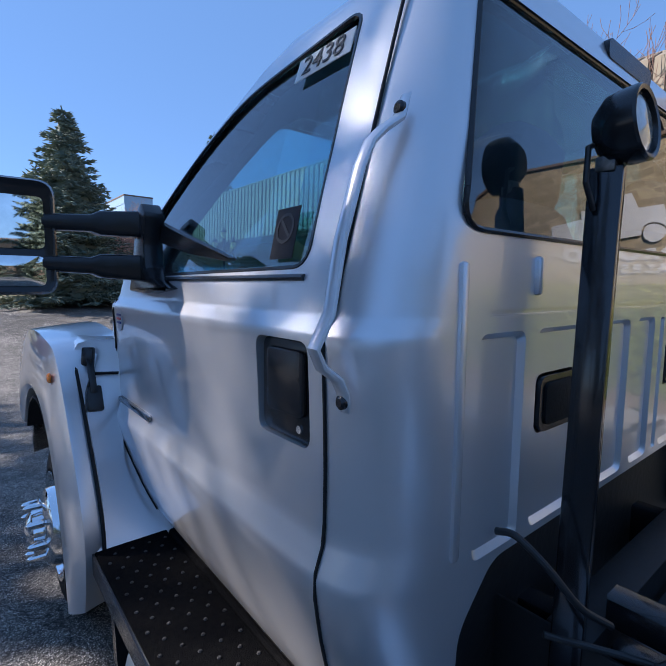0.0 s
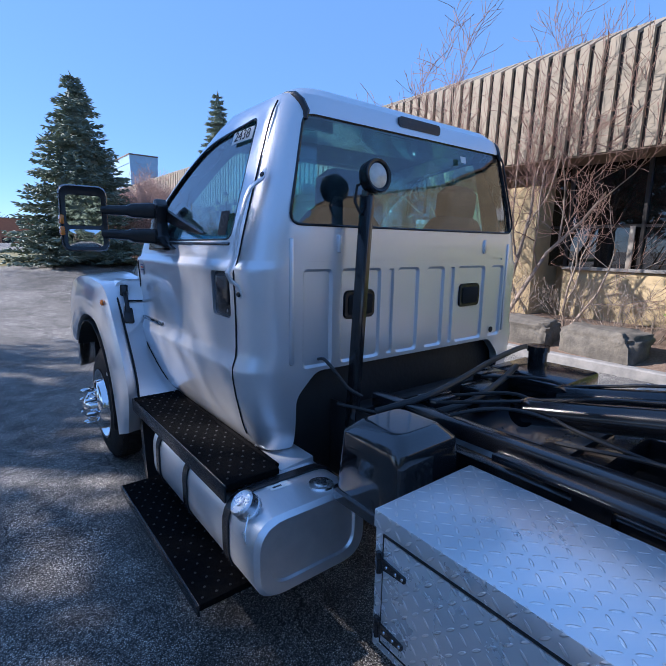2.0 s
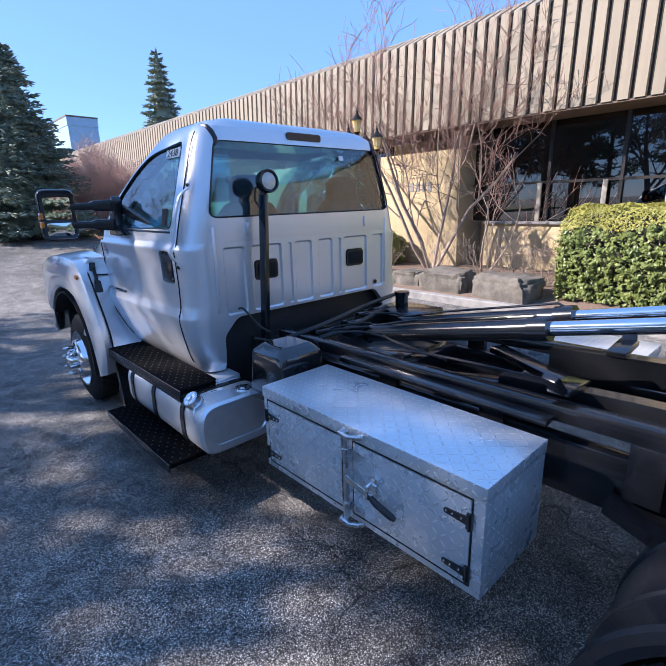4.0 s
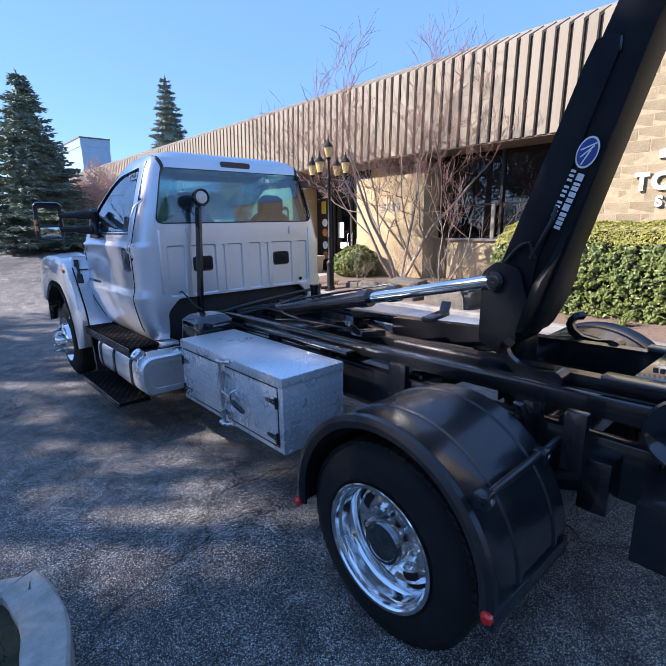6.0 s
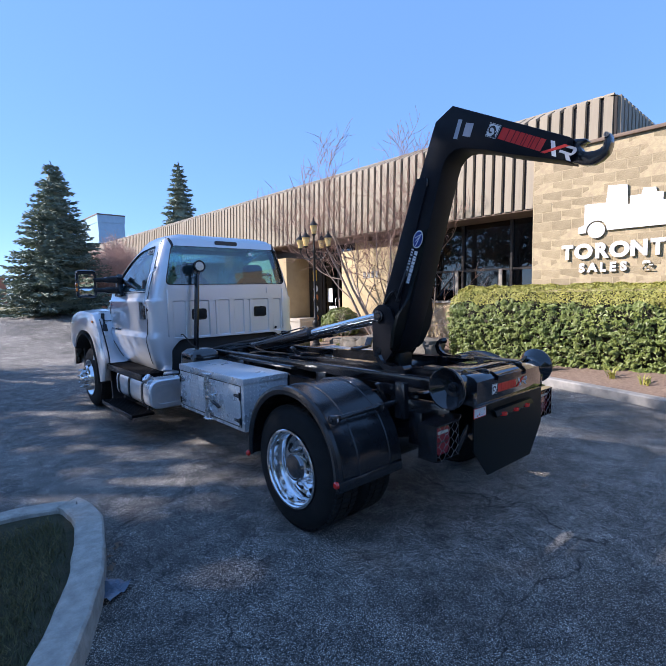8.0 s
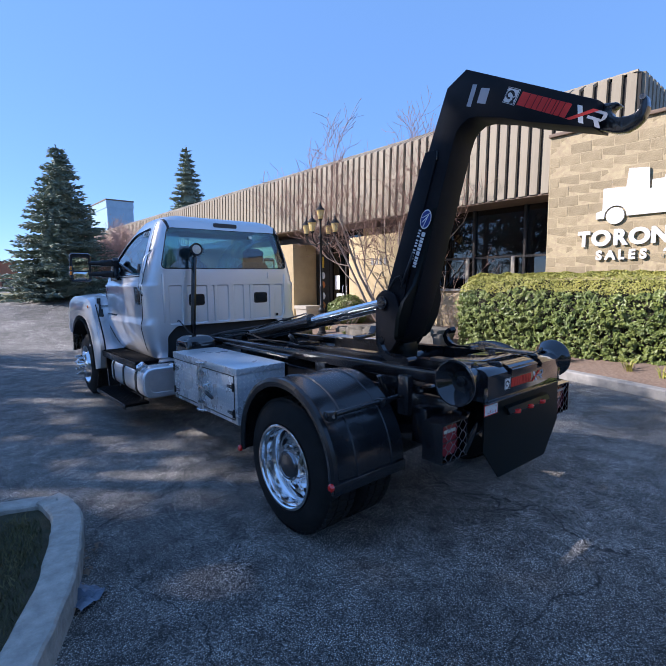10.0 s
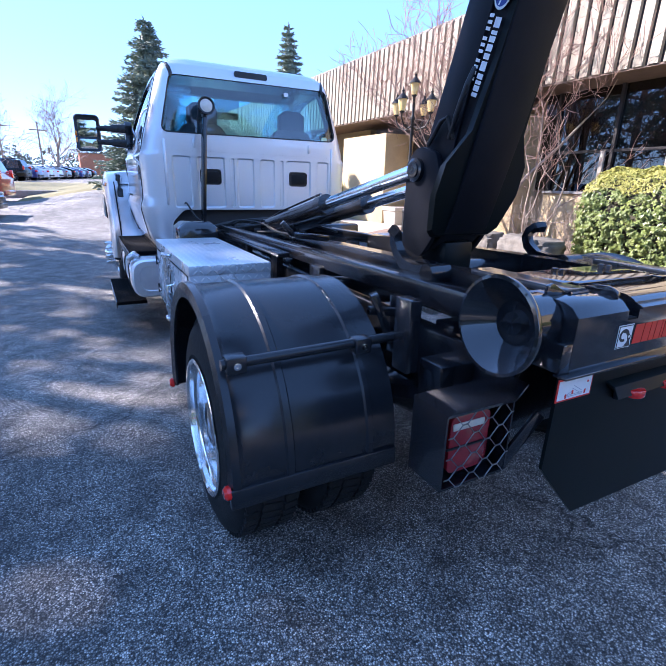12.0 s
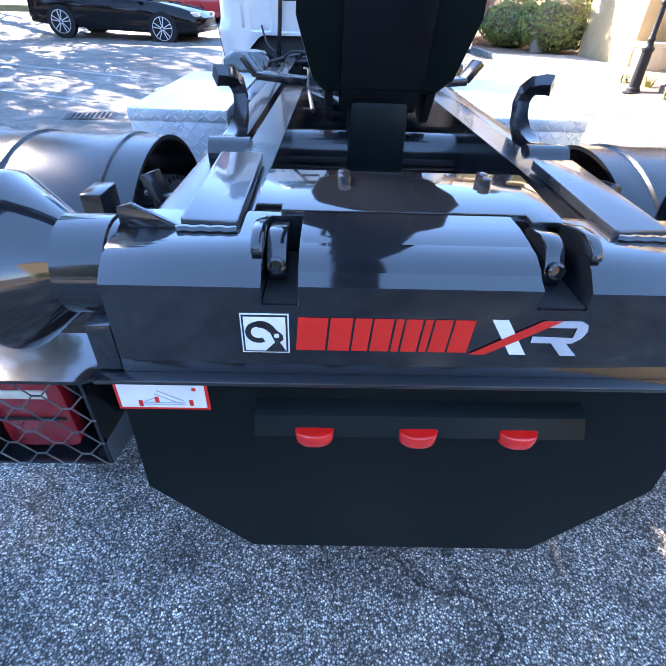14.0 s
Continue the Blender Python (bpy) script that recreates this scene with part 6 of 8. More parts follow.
    part("hook_pin", tube(B(), [(-0.042, -3.949, 2.447), (0.042, -3.949, 2.447)], 0.014, 10), STEEL, a, "bare steel hook pin")
    # badges on the jib and on the upright
    slope = math.degrees(math.atan2(2.745 - 2.46, 0.54))
    for s in (-1, 1):
        m = Matrix.Translation((s * (w + 0.0005), -3.27, 2.64)) @ pose(0, 0, 0, 0, 0, -90 if s < 0 else 90) @ pose(0, 0, 0, 0, slope, 0)
        if s < 0:
            badge_set(a, m, 0.085)
        bm = B()
        for y0, z0, wd, ht in ((-3.045, 2.70, 0.032, 0.125), (-3.125, 2.675, 0.062, 0.085)):
            obox(bm, Matrix.Translation((s * (w + 0.001), y0, z0)) @ pose(0, 0, 0, s * 20 * -1, 0, 0), 0.001, wd, ht)
        part("data_plate", bm, GREYST, a, "pale data stickers")
        # oval blue badge and two runs of white bars along the upright
        up = Matrix.Translation((s * (w + 0.0145), -2.712, 1.985)) @ pose(0, 0, 0, 20, 0, 0)
        bm = B()
        lathe(bm, [(0.0, 0.0), (0.045, 0.0), (0.045, 0.001)], up @ Matrix.Diagonal((1, 1, 1.5, 1)) @ pose(0, 0, 0, 0, s * 90, 0), 28)
        o = part("oval_badge", bm, WHITEST, a, "blue and white oval badge")
        bm = B()
        lathe(bm, [(0.0, 0.0), (0.039, 0.0), (0.039, 0.001)], up @ Matrix.Translation((s * 0.0012, 0, 0)) @ Matrix.Diagonal((1, 1, 1.5, 1)) @ pose(0, 0, 0, 0, s * 90, 0), 28)
        part("field", bm, BLUEST, o)
        bm = B()
        for q in (-0.5, 0.1, 0.6):
            obox(bm, up @ Matrix.Translation((s * 0.0028, 0.006 * q, 0.04 * q)) @ pose(0, 0, 0, 35 * q + 30, 0, 0), 0.0008, 0.006, 0.07)
        part("stroke", bm, WHITEST, o)
        bm = B()
        z = -0.085
        for l in (0.05, 0.02, 0.03, 0.035, 0.03, 0.05, 0.028, 0.02, 0.03, 0.022):
            obox(bm, up @ Matrix.Translation((s * 0.001, -0.016 if s < 0 else 0.016, z - l * 0.35)), 0.0008, 0.030, l * 0.62)
            z -= l * 0.82
        part("white_bar", bm, WHITEST, o)
        bm = B()
        z = -0.085
        for l in (0.016,) * 3 + (0.008,) + (0.016,) * 3 + (0.008,) + (0.016,) * 4:
            if l > 0.01:
                obox(bm, up @ Matrix.Translation((s * 0.001, 0.022 if s < 0 else -0.022, z)), 0.0008, 0.022, 0.011)
            z -= l * 1.25
        part("white_bar", bm, WHITEST, o)
    # hydraulic cylinders
    for x in (-0.15, 0.15):
        p0, p1 = Vector((x, -0.35, 0.985)), Vector((x, -2.36, 1.405))
        d = p1 - p0
        bm = tube(B(), [p0, p0 + d * 0.53], 0.052, 24)
        tube(bm, [p0 + d * 0.50, p0 + d * 0.545], 0.060, 24)
        tube(bm, [p0 - Vector((0.04, 0, 0)), p0 + Vector((0.04, 0, 0))], 0.055, 18)
        c = part("hydraulic_cylinder", bm, BLACK, truck, "black hydraulic cylinder with chrome rod")
        part("rod", tube(B(), [p0 + d * 0.54, p1], 0.034, 24), CHROME, c, "chrome piston rod")
        part("hard_line", tube(B(), [p0 + Vector((0, 0, 0.05)), p0 + d * 0.15 + Vector((0.0, 0, 0.07)), p0 + d * 0.5 + Vector((0, 0, 0.075)), p0 + d * 0.52 + Vector((0, 0, 0.05))], 0.007, 8), BLACK, c)
    part("hose", tube(B(), [(-0.125, -2.52, 1.52), (-0.15, -2.50, 1.60), (-0.15, -2.46, 1.585), (-0.14, -2.42, 1.55), (-0.14, -2.38, 1.50)], 0.010, 8), HOSE, a, "black hydraulic hose")
    part("hose", tube(B(), [(-0.125, -2.60, 1.76), (-0.155, -2.60, 1.70), (-0.15, -2.55, 1.60), (-0.13, -2.50, 1.52)], 0.010, 8), HOSE, a)


HOSE = material("rubber_hose", (0.012, 0.012, 0.013), 0.5, second=(0.022, 0.022, 0.022), scale=30.0, rough_var=0.15)
hook_arm()


DULL = material("dull_black_underside", (0.006, 0.006, 0.007), 0.6, second=(0.014, 0.013, 0.013), scale=6.0, bump=0.2, bump_scale=40.0)


def behind_cab():
    """Work light, hoses and cables between cab and hook-lift."""
    post = part("work_light_post", beam(B(), (-0.545, 0.285, 0.80), (-0.476, 0.295, 1.865), 0.062, 0.030, 0.004), BLACK, truck, "black flat-bar work light post")
    m = Matrix.Translation((-0.464, 0.262, 1.938)) @ pose(0, 0, 0, 90, 0, 0) @ pose(0, 0, 0, -6, 0, 0)
    bm = lathe(B(), [(0.0, -0.06), (0.045, -0.055), (0.068, -0.03), (0.072, 0.0), (0.072, 0.025), (0.068, 0.03), (0.060, 0.028), (0.058, 0.02), (0.0, 0.02)], m, 32)
    w = part("work_light", bm, SATIN, post, "round black work light")
    part("lens", lathe(B(), [(0.058, 0.018), (0.04, 0.024), (0.0, 0.026)], m, 32), LENS, w, "clear round lamp lens")
    bm = B()
    box(bm, -0.495, -0.455, 0.275, 0.312, 1.855, 1.885, 0.003)
    tube(bm, [(-0.474, 0.29, 1.86), (-0.466, 0.275, 1.905)], 0.012, 10)
    part("swivel", bm, STEEL, w)
    part("cable", tube(B(), [(-0.47, 0.31, 1.92), (-0.52, 0.315, 1.90), (-0.535, 0.31, 1.83), (-0.505, 0.305, 1.78)], 0.006, 8), HOSE, w)
    runs = (
        [(-0.67, 0.385, 1.13), (-0.665, 0.345, 1.135), (-0.645, 0.29, 1.09), (-0.61, 0.24, 1.02), (-0.56, 0.2, 0.98)],
        [(-0.55, 0.12, 0.93), (-0.35, 0.02, 0.985), (-0.05, 0.05, 1.01), (0.35, 0.15, 1.02), (0.75, 0.22, 1.03), (0.95, 0.25, 1.02)],
        [(-0.50, 0.05, 0.90), (-0.25, -0.10, 0.96), (0.1, -0.05, 0.98), (0.45, 0.05, 1.0)],
        [(-0.45, -0.20, 0.99), (-0.38, -0.30, 1.03), (-0.25, -0.40, 1.02), (-0.18, -0.60, 0.98), (-0.15, -0.80, 0.94)],
        [(-0.35, -0.05, 0.98), (-0.30, -0.25, 1.03), (-0.15, -0.35, 1.03), (0.0, -0.30, 0.99), (0.1, -0.15, 0.96)],
        [(-0.20, 0.00, 0.97), (-0.10, -0.28, 1.03), (-0.22, -0.55, 1.0), (-0.22, -0.95, 0.96)],
        [(0.2, 0.1, 0.97), (0.25, -0.2, 1.02), (0.15, -0.5, 1.02), (0.22, -0.9, 0.98)],
        [(-0.30, -0.55, 0.96), (-0.26, -0.9, 0.99), (-0.24, -1.5, 1.0), (-0.2, -2.1, 1.0)],
        [(-0.62, 0.30, 0.93), (-0.48, 0.10, 0.90), (-0.40, -0.3, 0.90), (-0.40, -1.0, 0.90)],
    )
    for i, r in enumerate(runs):
        pts = []
        P = [Vector(p) for p in r]
        P = [2 * P[0] - P[1]] + P + [2 * P[-1] - P[-2]]
        for k in range(1, len(P) - 2):
            for t in (0, 0.2, 0.4, 0.6, 0.8):
                a, b, c, d = P[k - 1:k + 3]
                pts.append(0.5 * (2 * b + (c - a) * t + (2 * a - 5 * b + 4 * c - d) * t * t + (3 * b - a - 3 * c + d) * t ** 3))
        pts.append(P[-2])
        part("hose", tube(B(), pts, 0.016 if i in (1, 2) else 0.0075, 10), HOSE, truck, "black rubber hydraulic hose")
    for x, y, z in ((-0.25, 0.02, 0.93), (0.05, 0.0, 0.93), (0.3, 0.1, 0.93)):
        part("valve_block", box(B(), x - 0.09, x + 0.09, y - 0.06, y + 0.06, z - 0.06, z + 0.05, 0.008), BLACK, truck)
    # black panels added to keep the space under the cab and beside the battery box dark
    part("splash_panel", box(B(), -0.80, 0.80, 0.455, 0.475, 0.52, 1.08, 0.004), DULL, truck, "dull black panel under the cab")
    part("splash_panel", box(B(), -0.545, -0.535, -0.02, 0.45, 0.52, 0.90, 0.003), DULL, truck)
    part("deck_plate", box(B(), -0.355, 0.355, -0.50, 0.23, 0.80, 0.83, 0.004), GREYPAD, truck, "worn grey-black plate over the gearbox")
    part("cab_crossmember", box(B(), -0.53, 0.53, 0.24, 0.34, 0.72, 0.90, 0.01), DULL, truck)
    part("cable_tray", box(B(), -0.545, -0.47, -1.62, -0.45, 0.925, 0.95, 0.003), BLACK, truck, "black angle beside the toolbox")


behind_cab()

# ---- plants and stones ----
def quick(name, verts, faces, mat, parent, label="", smooth=True):
    me = bpy.data.meshes.new(name)
    me.from_pydata(verts, [], faces)
    me.materials.append(mat)
    if smooth:
        me.polygons.foreach_set("use_smooth", [True] * len(me.polygons))
    ob = new(name, me)
    ob.parent = parent
    if label:
        tagged(ob, label)
    return ob


def limb(vs, fs, pts, rs, n):
    """A tapering bar of n sides through points, added to vertex and face lists."""
    rings = []
    up = Vector((0.3, 0.2, 1)).normalized()
    for i, p in enumerate(pts):
        d = (pts[min(i + 1, len(pts) - 1)] - pts[max(i - 1, 0)]).normalized()
        s = d.cross(up)
        if s.length < 0.1:
            s = d.cross(Vector((1, 0, 0)))
        s.normalize()
        u = s.cross(d)
        k = len(vs)
        for j in range(n):
            a = 2 * math.pi * j / n
            vs.append(p + rs[i] * (math.cos(a) * s + math.sin(a) * u))
        rings.append(k)
    for a, b in zip(rings, rings[1:]):
        for j in range(n):
            fs.append((a + j, a + (j + 1) % n, b + (j + 1) % n, b + j))


def grow(rnd, out, p, d, length, r, level, levels, kids, bend, lift, thin):
    """Branches recursively; out[level class] collects (points, radii)."""
    n = 4 if level < levels else 3
    pts, rs = [p.copy()], [r]
    q, dd = p.copy(), d.copy()
    for i in range(n):
        dd = (dd + Vector((rnd.uniform(-bend, bend), rnd.uniform(-bend, bend), rnd.uniform(-bend, bend) + lift))).normalized()
        q = q + dd * length / n
        pts.append(q.copy())
        rs.append(r * (1 - (1 - thin) * (i + 1) / n))
    out.append((level, pts, rs))
    if level >= levels:
        return
    m = kids[min(level, len(kids) - 1)]
    for k in range(m):
        t = (k + 0.6 + rnd.uniform(-0.3, 0.3)) / m
        t = 0.25 + 0.75 * min(1, max(0, t))
        i = min(n - 1, int(t * n))
        base = pts[i].lerp(pts[i + 1], t * n - i)
        along = (pts[i + 1] - pts[i]).normalized()
        side = Vector((rnd.uniform(-1, 1), rnd.uniform(-1, 1), rnd.uniform(-0.6, 1))).normalized()
        side = (side - along * side.dot(along)).normalized()
        ang = radians(rnd.uniform(28, 58))
        nd = along * math.cos(ang) + side * math.sin(ang)
        grow(rnd, out, base, nd, length * rnd.uniform(0.5, 0.72), max(0.0016, r * (1 - 0.6 * t) * 0.62), level + 1, levels, kids, bend, lift, thin)


def bare_tree(seed, name, at, stems, length, r, levels, kids, label, cat="tree", bend=0.16, lift=0.06, spread=0.35, thin=0.55, rmin=0.0, twig=TWIG, split=2, bark=BARK):
    rnd = random.Random(seed)
    rt = root(name, Matrix.Translation(at), label, cat)
    out = []
    for s in range(stems):
        a = 2 * math.pi * (s + rnd.uniform(-0.3, 0.3)) / max(1, stems)
        d = Vector((math.cos(a) * spread, math.sin(a) * spread, 1)).normalized() if stems > 1 else Vector((0.03, 0.02, 1)).normalized()
        grow(rnd, out, Vector((0.04 * math.cos(a) * (stems > 1), 0.04 * math.sin(a) * (stems > 1), -0.05)), d, length * rnd.uniform(0.85, 1.1), r, 0, levels, kids, bend, lift, thin)
    for nm, mat, test, n in (("trunk", bark, lambda l: l < split, 7), ("twig_mass", twig, lambda l: l >= split, 3)):
        vs, fs = [], []
        for l, pts, rs in out:
            if test(l):
                limb(vs, fs, pts, [max(x, rmin) for x in rs], n)
        ob = quick(nm, vs, fs, mat, rt)
        if nm == "twig_mass":
            tagged(ob, kind="stuff")
    return rt


# bare shade trees on the sunny side of the car park, west of the truck
shade = bare_tree(11, "bare_tree", (-9.6, 9.4, 0), 1, 5.0, 0.17, 4, (7, 6, 6, 5), "tall leafless deciduous tree in the car park", bend=0.12, lift=0.05, thin=0.5, rmin=0.006)
tagged(shade, group="bare trees round the car park")
sparse = bare_tree(12, "bare_tree", (-6.6, 20.4, 0.2), 1, 4.4, 0.14, 4, (5, 4, 4, 3), "sparse leafless grey tree beyond the parked cars", bend=0.16, lift=0.02, thin=0.5, rmin=0.007, twig=BARK)
tagged(sparse, group="bare trees round the car park")
for i, (x, y, rz, s) in enumerate(((-11.4, 4.6, 70, 1.05), (-14.0, -1.2, 215, 1.0), (-9.2, 25.5, 130, 1.0), (-13.5, 21.5, 300, 1.1))):
    c = copy_thing(shade if i < 2 else sparse, pose(x, y, 0, 0, 0, rz) @ Matrix.Scale(s, 4))
    c.scale = (s, s, s)


def pine(seed, at, h, label):
    """Open-crowned pine: a tall trunk, whorled limbs and separate clumps of needles."""
    rnd = random.Random(seed)
    rt = root("pine_tree", Matrix.Translation(at), label, "tree")
    vs, fs, nv, nf = [], [], [], []
    limb(vs, fs, [Vector((0, 0, -0.1)), Vector((0.1, 0.05, h * 0.5)), Vector((0, 0.1, h * 0.97))], [0.26, 0.17, 0.03], 9)

    def clump(c, rx, rz, n):
        for _ in range(n):
            d = Vector((rnd.gauss(0, 1), rnd.gauss(0, 1), rnd.gauss(0, 1))).normalized()
            p = c + Vector((d.x * rx, d.y * rx, d.z * rz)) * rnd.uniform(0.15, 1) ** 0.6
            e = (d + Vector((rnd.uniform(-0.8, 0.8), rnd.uniform(-0.8, 0.8), rnd.uniform(-0.2, 1)))).normalized()
            w = e.cross(Vector((rnd.uniform(-1, 1), rnd.uniform(-1, 1), 0.3))).normalized() * rnd.uniform(0.05, 0.08)
            l = rnd.uniform(0.2, 0.34)
            k = len(nv)
            nv.extend([p, p + e * l * 0.5 + w, p + e * l, p + e * l * 0.5 - w])
            nf.append((k, k + 1, k + 2, k + 3))
    z = h * 0.2
    while z < h:
        f = (z - h * 0.2) / (h * 0.8)
        for _ in range(rnd.randint(3, 4)):
            a = rnd.uniform(0, 6.283)
            L = (0.5 + 3.0 * (1 - f) ** 0.7) * rnd.uniform(0.6, 1.1)
            d = Vector((math.cos(a), math.sin(a), rnd.uniform(0.05, 0.4)))
            p0 = Vector((0, 0, z))
            limb(vs, fs, [p0, p0 + d * L * 0.5, p0 + d * L], [0.06, 0.04, 0.015], 4)
            for t in (0.45, 0.75, 1.0):
                if rnd.random() < 0.70:
                    clump(p0 + d * L * t + Vector((rnd.uniform(-0.3, 0.3), rnd.uniform(-0.3, 0.3), 0.1)), rnd.uniform(0.4, 0.65), rnd.uniform(0.2, 0.35), 66)
        z += rnd.uniform(0.75, 1.05)
    quick("trunk", vs, fs, BARK, rt)
    tagged(quick("crown", nv, nf, NEEDLE, rt, smooth=False), kind="stuff")
    return tagged(rt, group="pines beyond the car park")


def pines():
    first = pine(51, (-12.2, 10.8, 0), 16.5, "tall open-crowned pine out of view, placed to shade the truck")
    copies = []
    for x, y, rz, s in PINES:
        c = copy_thing(first, pose(x, y, 0, 0, 0, rz))
        c.scale = (s, s, s)
        copies.append(c)
    # gaps cut in the crowns along the sun's way, so flecks of sun fall on the asphalt at FLECKS
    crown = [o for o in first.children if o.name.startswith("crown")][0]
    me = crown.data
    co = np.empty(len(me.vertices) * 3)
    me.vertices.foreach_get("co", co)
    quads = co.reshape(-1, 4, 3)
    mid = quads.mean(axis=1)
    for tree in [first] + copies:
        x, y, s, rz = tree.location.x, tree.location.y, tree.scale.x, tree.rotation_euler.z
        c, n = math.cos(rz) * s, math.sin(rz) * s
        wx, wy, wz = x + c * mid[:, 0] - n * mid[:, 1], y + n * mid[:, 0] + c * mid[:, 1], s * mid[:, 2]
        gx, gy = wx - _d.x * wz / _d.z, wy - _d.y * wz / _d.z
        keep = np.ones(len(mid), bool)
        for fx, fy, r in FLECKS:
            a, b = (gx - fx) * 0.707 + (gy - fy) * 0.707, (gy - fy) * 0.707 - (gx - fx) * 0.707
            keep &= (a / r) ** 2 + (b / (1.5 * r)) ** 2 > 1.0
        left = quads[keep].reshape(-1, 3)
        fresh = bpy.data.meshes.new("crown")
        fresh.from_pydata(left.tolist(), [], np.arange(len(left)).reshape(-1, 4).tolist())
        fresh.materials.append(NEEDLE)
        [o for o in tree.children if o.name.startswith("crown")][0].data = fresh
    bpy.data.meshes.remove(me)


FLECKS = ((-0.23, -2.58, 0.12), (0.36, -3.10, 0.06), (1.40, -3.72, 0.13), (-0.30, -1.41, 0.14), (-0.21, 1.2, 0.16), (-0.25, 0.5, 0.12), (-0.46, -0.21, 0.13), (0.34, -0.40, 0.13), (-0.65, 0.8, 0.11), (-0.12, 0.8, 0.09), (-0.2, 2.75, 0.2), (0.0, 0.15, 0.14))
# out-of-view pines, set in the sun's way to shade truck and asphalt
PINES = ((-15.2, 8.0, 80, 0.7), (-16.6, 12.8, 200, 1.1), (-17.6, 4.6, 140, 0.9), (-19.6, 1.0, 30, 1.1), (-11.0, 13.6, 260, 0.95), (-11.4, 17.0, 20, 0.85), (-14.6, 10.0, 110, 0.95), (-16.0, 10.2, 310, 1.0))

far_tree = bare_tree(23, "bare_tree", (-12.0, 34, 0), 1, 5.4, 0.2, 4, (6, 6, 6, 4), "leafless tree behind parked cars", rmin=0.012)
tagged(far_tree, group="bare trees round the car park")
for x, y, rz, s in ((-7.5, 40, 60, 0.9), (-20, 46, 200, 1.2), (-1.5, 70, 100, 1.1), (-30, 60, 10, 1.2), (-14, 75, 10, 1.0)):
    c = copy_thing(far_tree, pose(x, y, 0, 0, 0, rz))
    c.scale = (s, s, s)

# multi-stemmed ornamental tree in the bed before the building, and low red shrubs
bare_tree(3, "ornamental_tree", (8.25, 3.9, 0.2), 5, 3.1, 0.045, 4, (3, 5, 6, 5), "multi-stemmed leafless ornamental tree in the mulch bed", bend=0.26, lift=0.10, spread=0.38, thin=0.5, rmin=0.0042, bark=PALEBARK)
bare_tree(31, "ornamental_tree", (8.05, 2.5, 0.25), 2, 1.9, 0.024, 3, (4, 5, 4), "low spreading leafless maple with fine red twigs", bend=0.3, lift=0.05, spread=0.7, thin=0.5, rmin=0.0036, bark=PALEBARK)
for i, (x, y, s) in enumerate(((7.5, 3.2, 0.75), (7.7, 2.3, 0.7), (7.4, 1.5, 0.75), (7.9, 4.9, 0.6), (7.6, 1.0, 0.6))):
    bare_tree(60 + i, "bare_shrub", (x, y, 0.22), 7, s, 0.008, 2, (4, 4), "small leafless brown shrub in the mulch bed", "shrub", bend=0.22, spread=0.5, rmin=0.002, split=9)
PINKTWIG = material("pinkish_twig", (0.50, 0.34, 0.29), 0.85, second=(0.58, 0.42, 0.36), scale=3.0)
red = bare_tree(41, "bare_shrub", (5.5, 17.4, 0.85), 14, 1.85, 0.03, 4, (5, 6, 7, 5), "large leafless pinkish-brown shrub by the spruce", "shrub", bend=0.25, spread=0.8, rmin=0.004, split=1, twig=PINKTWIG)
for x, y, rz, s in ((6.5, 19.4, 80, 1.05), (6.5, 16.0, 160, 0.75)):
    c = copy_thing(red, pose(x, y, rise(x, y) + 0.05, 0, 0, rz))
    c.scale = (s, s, s)


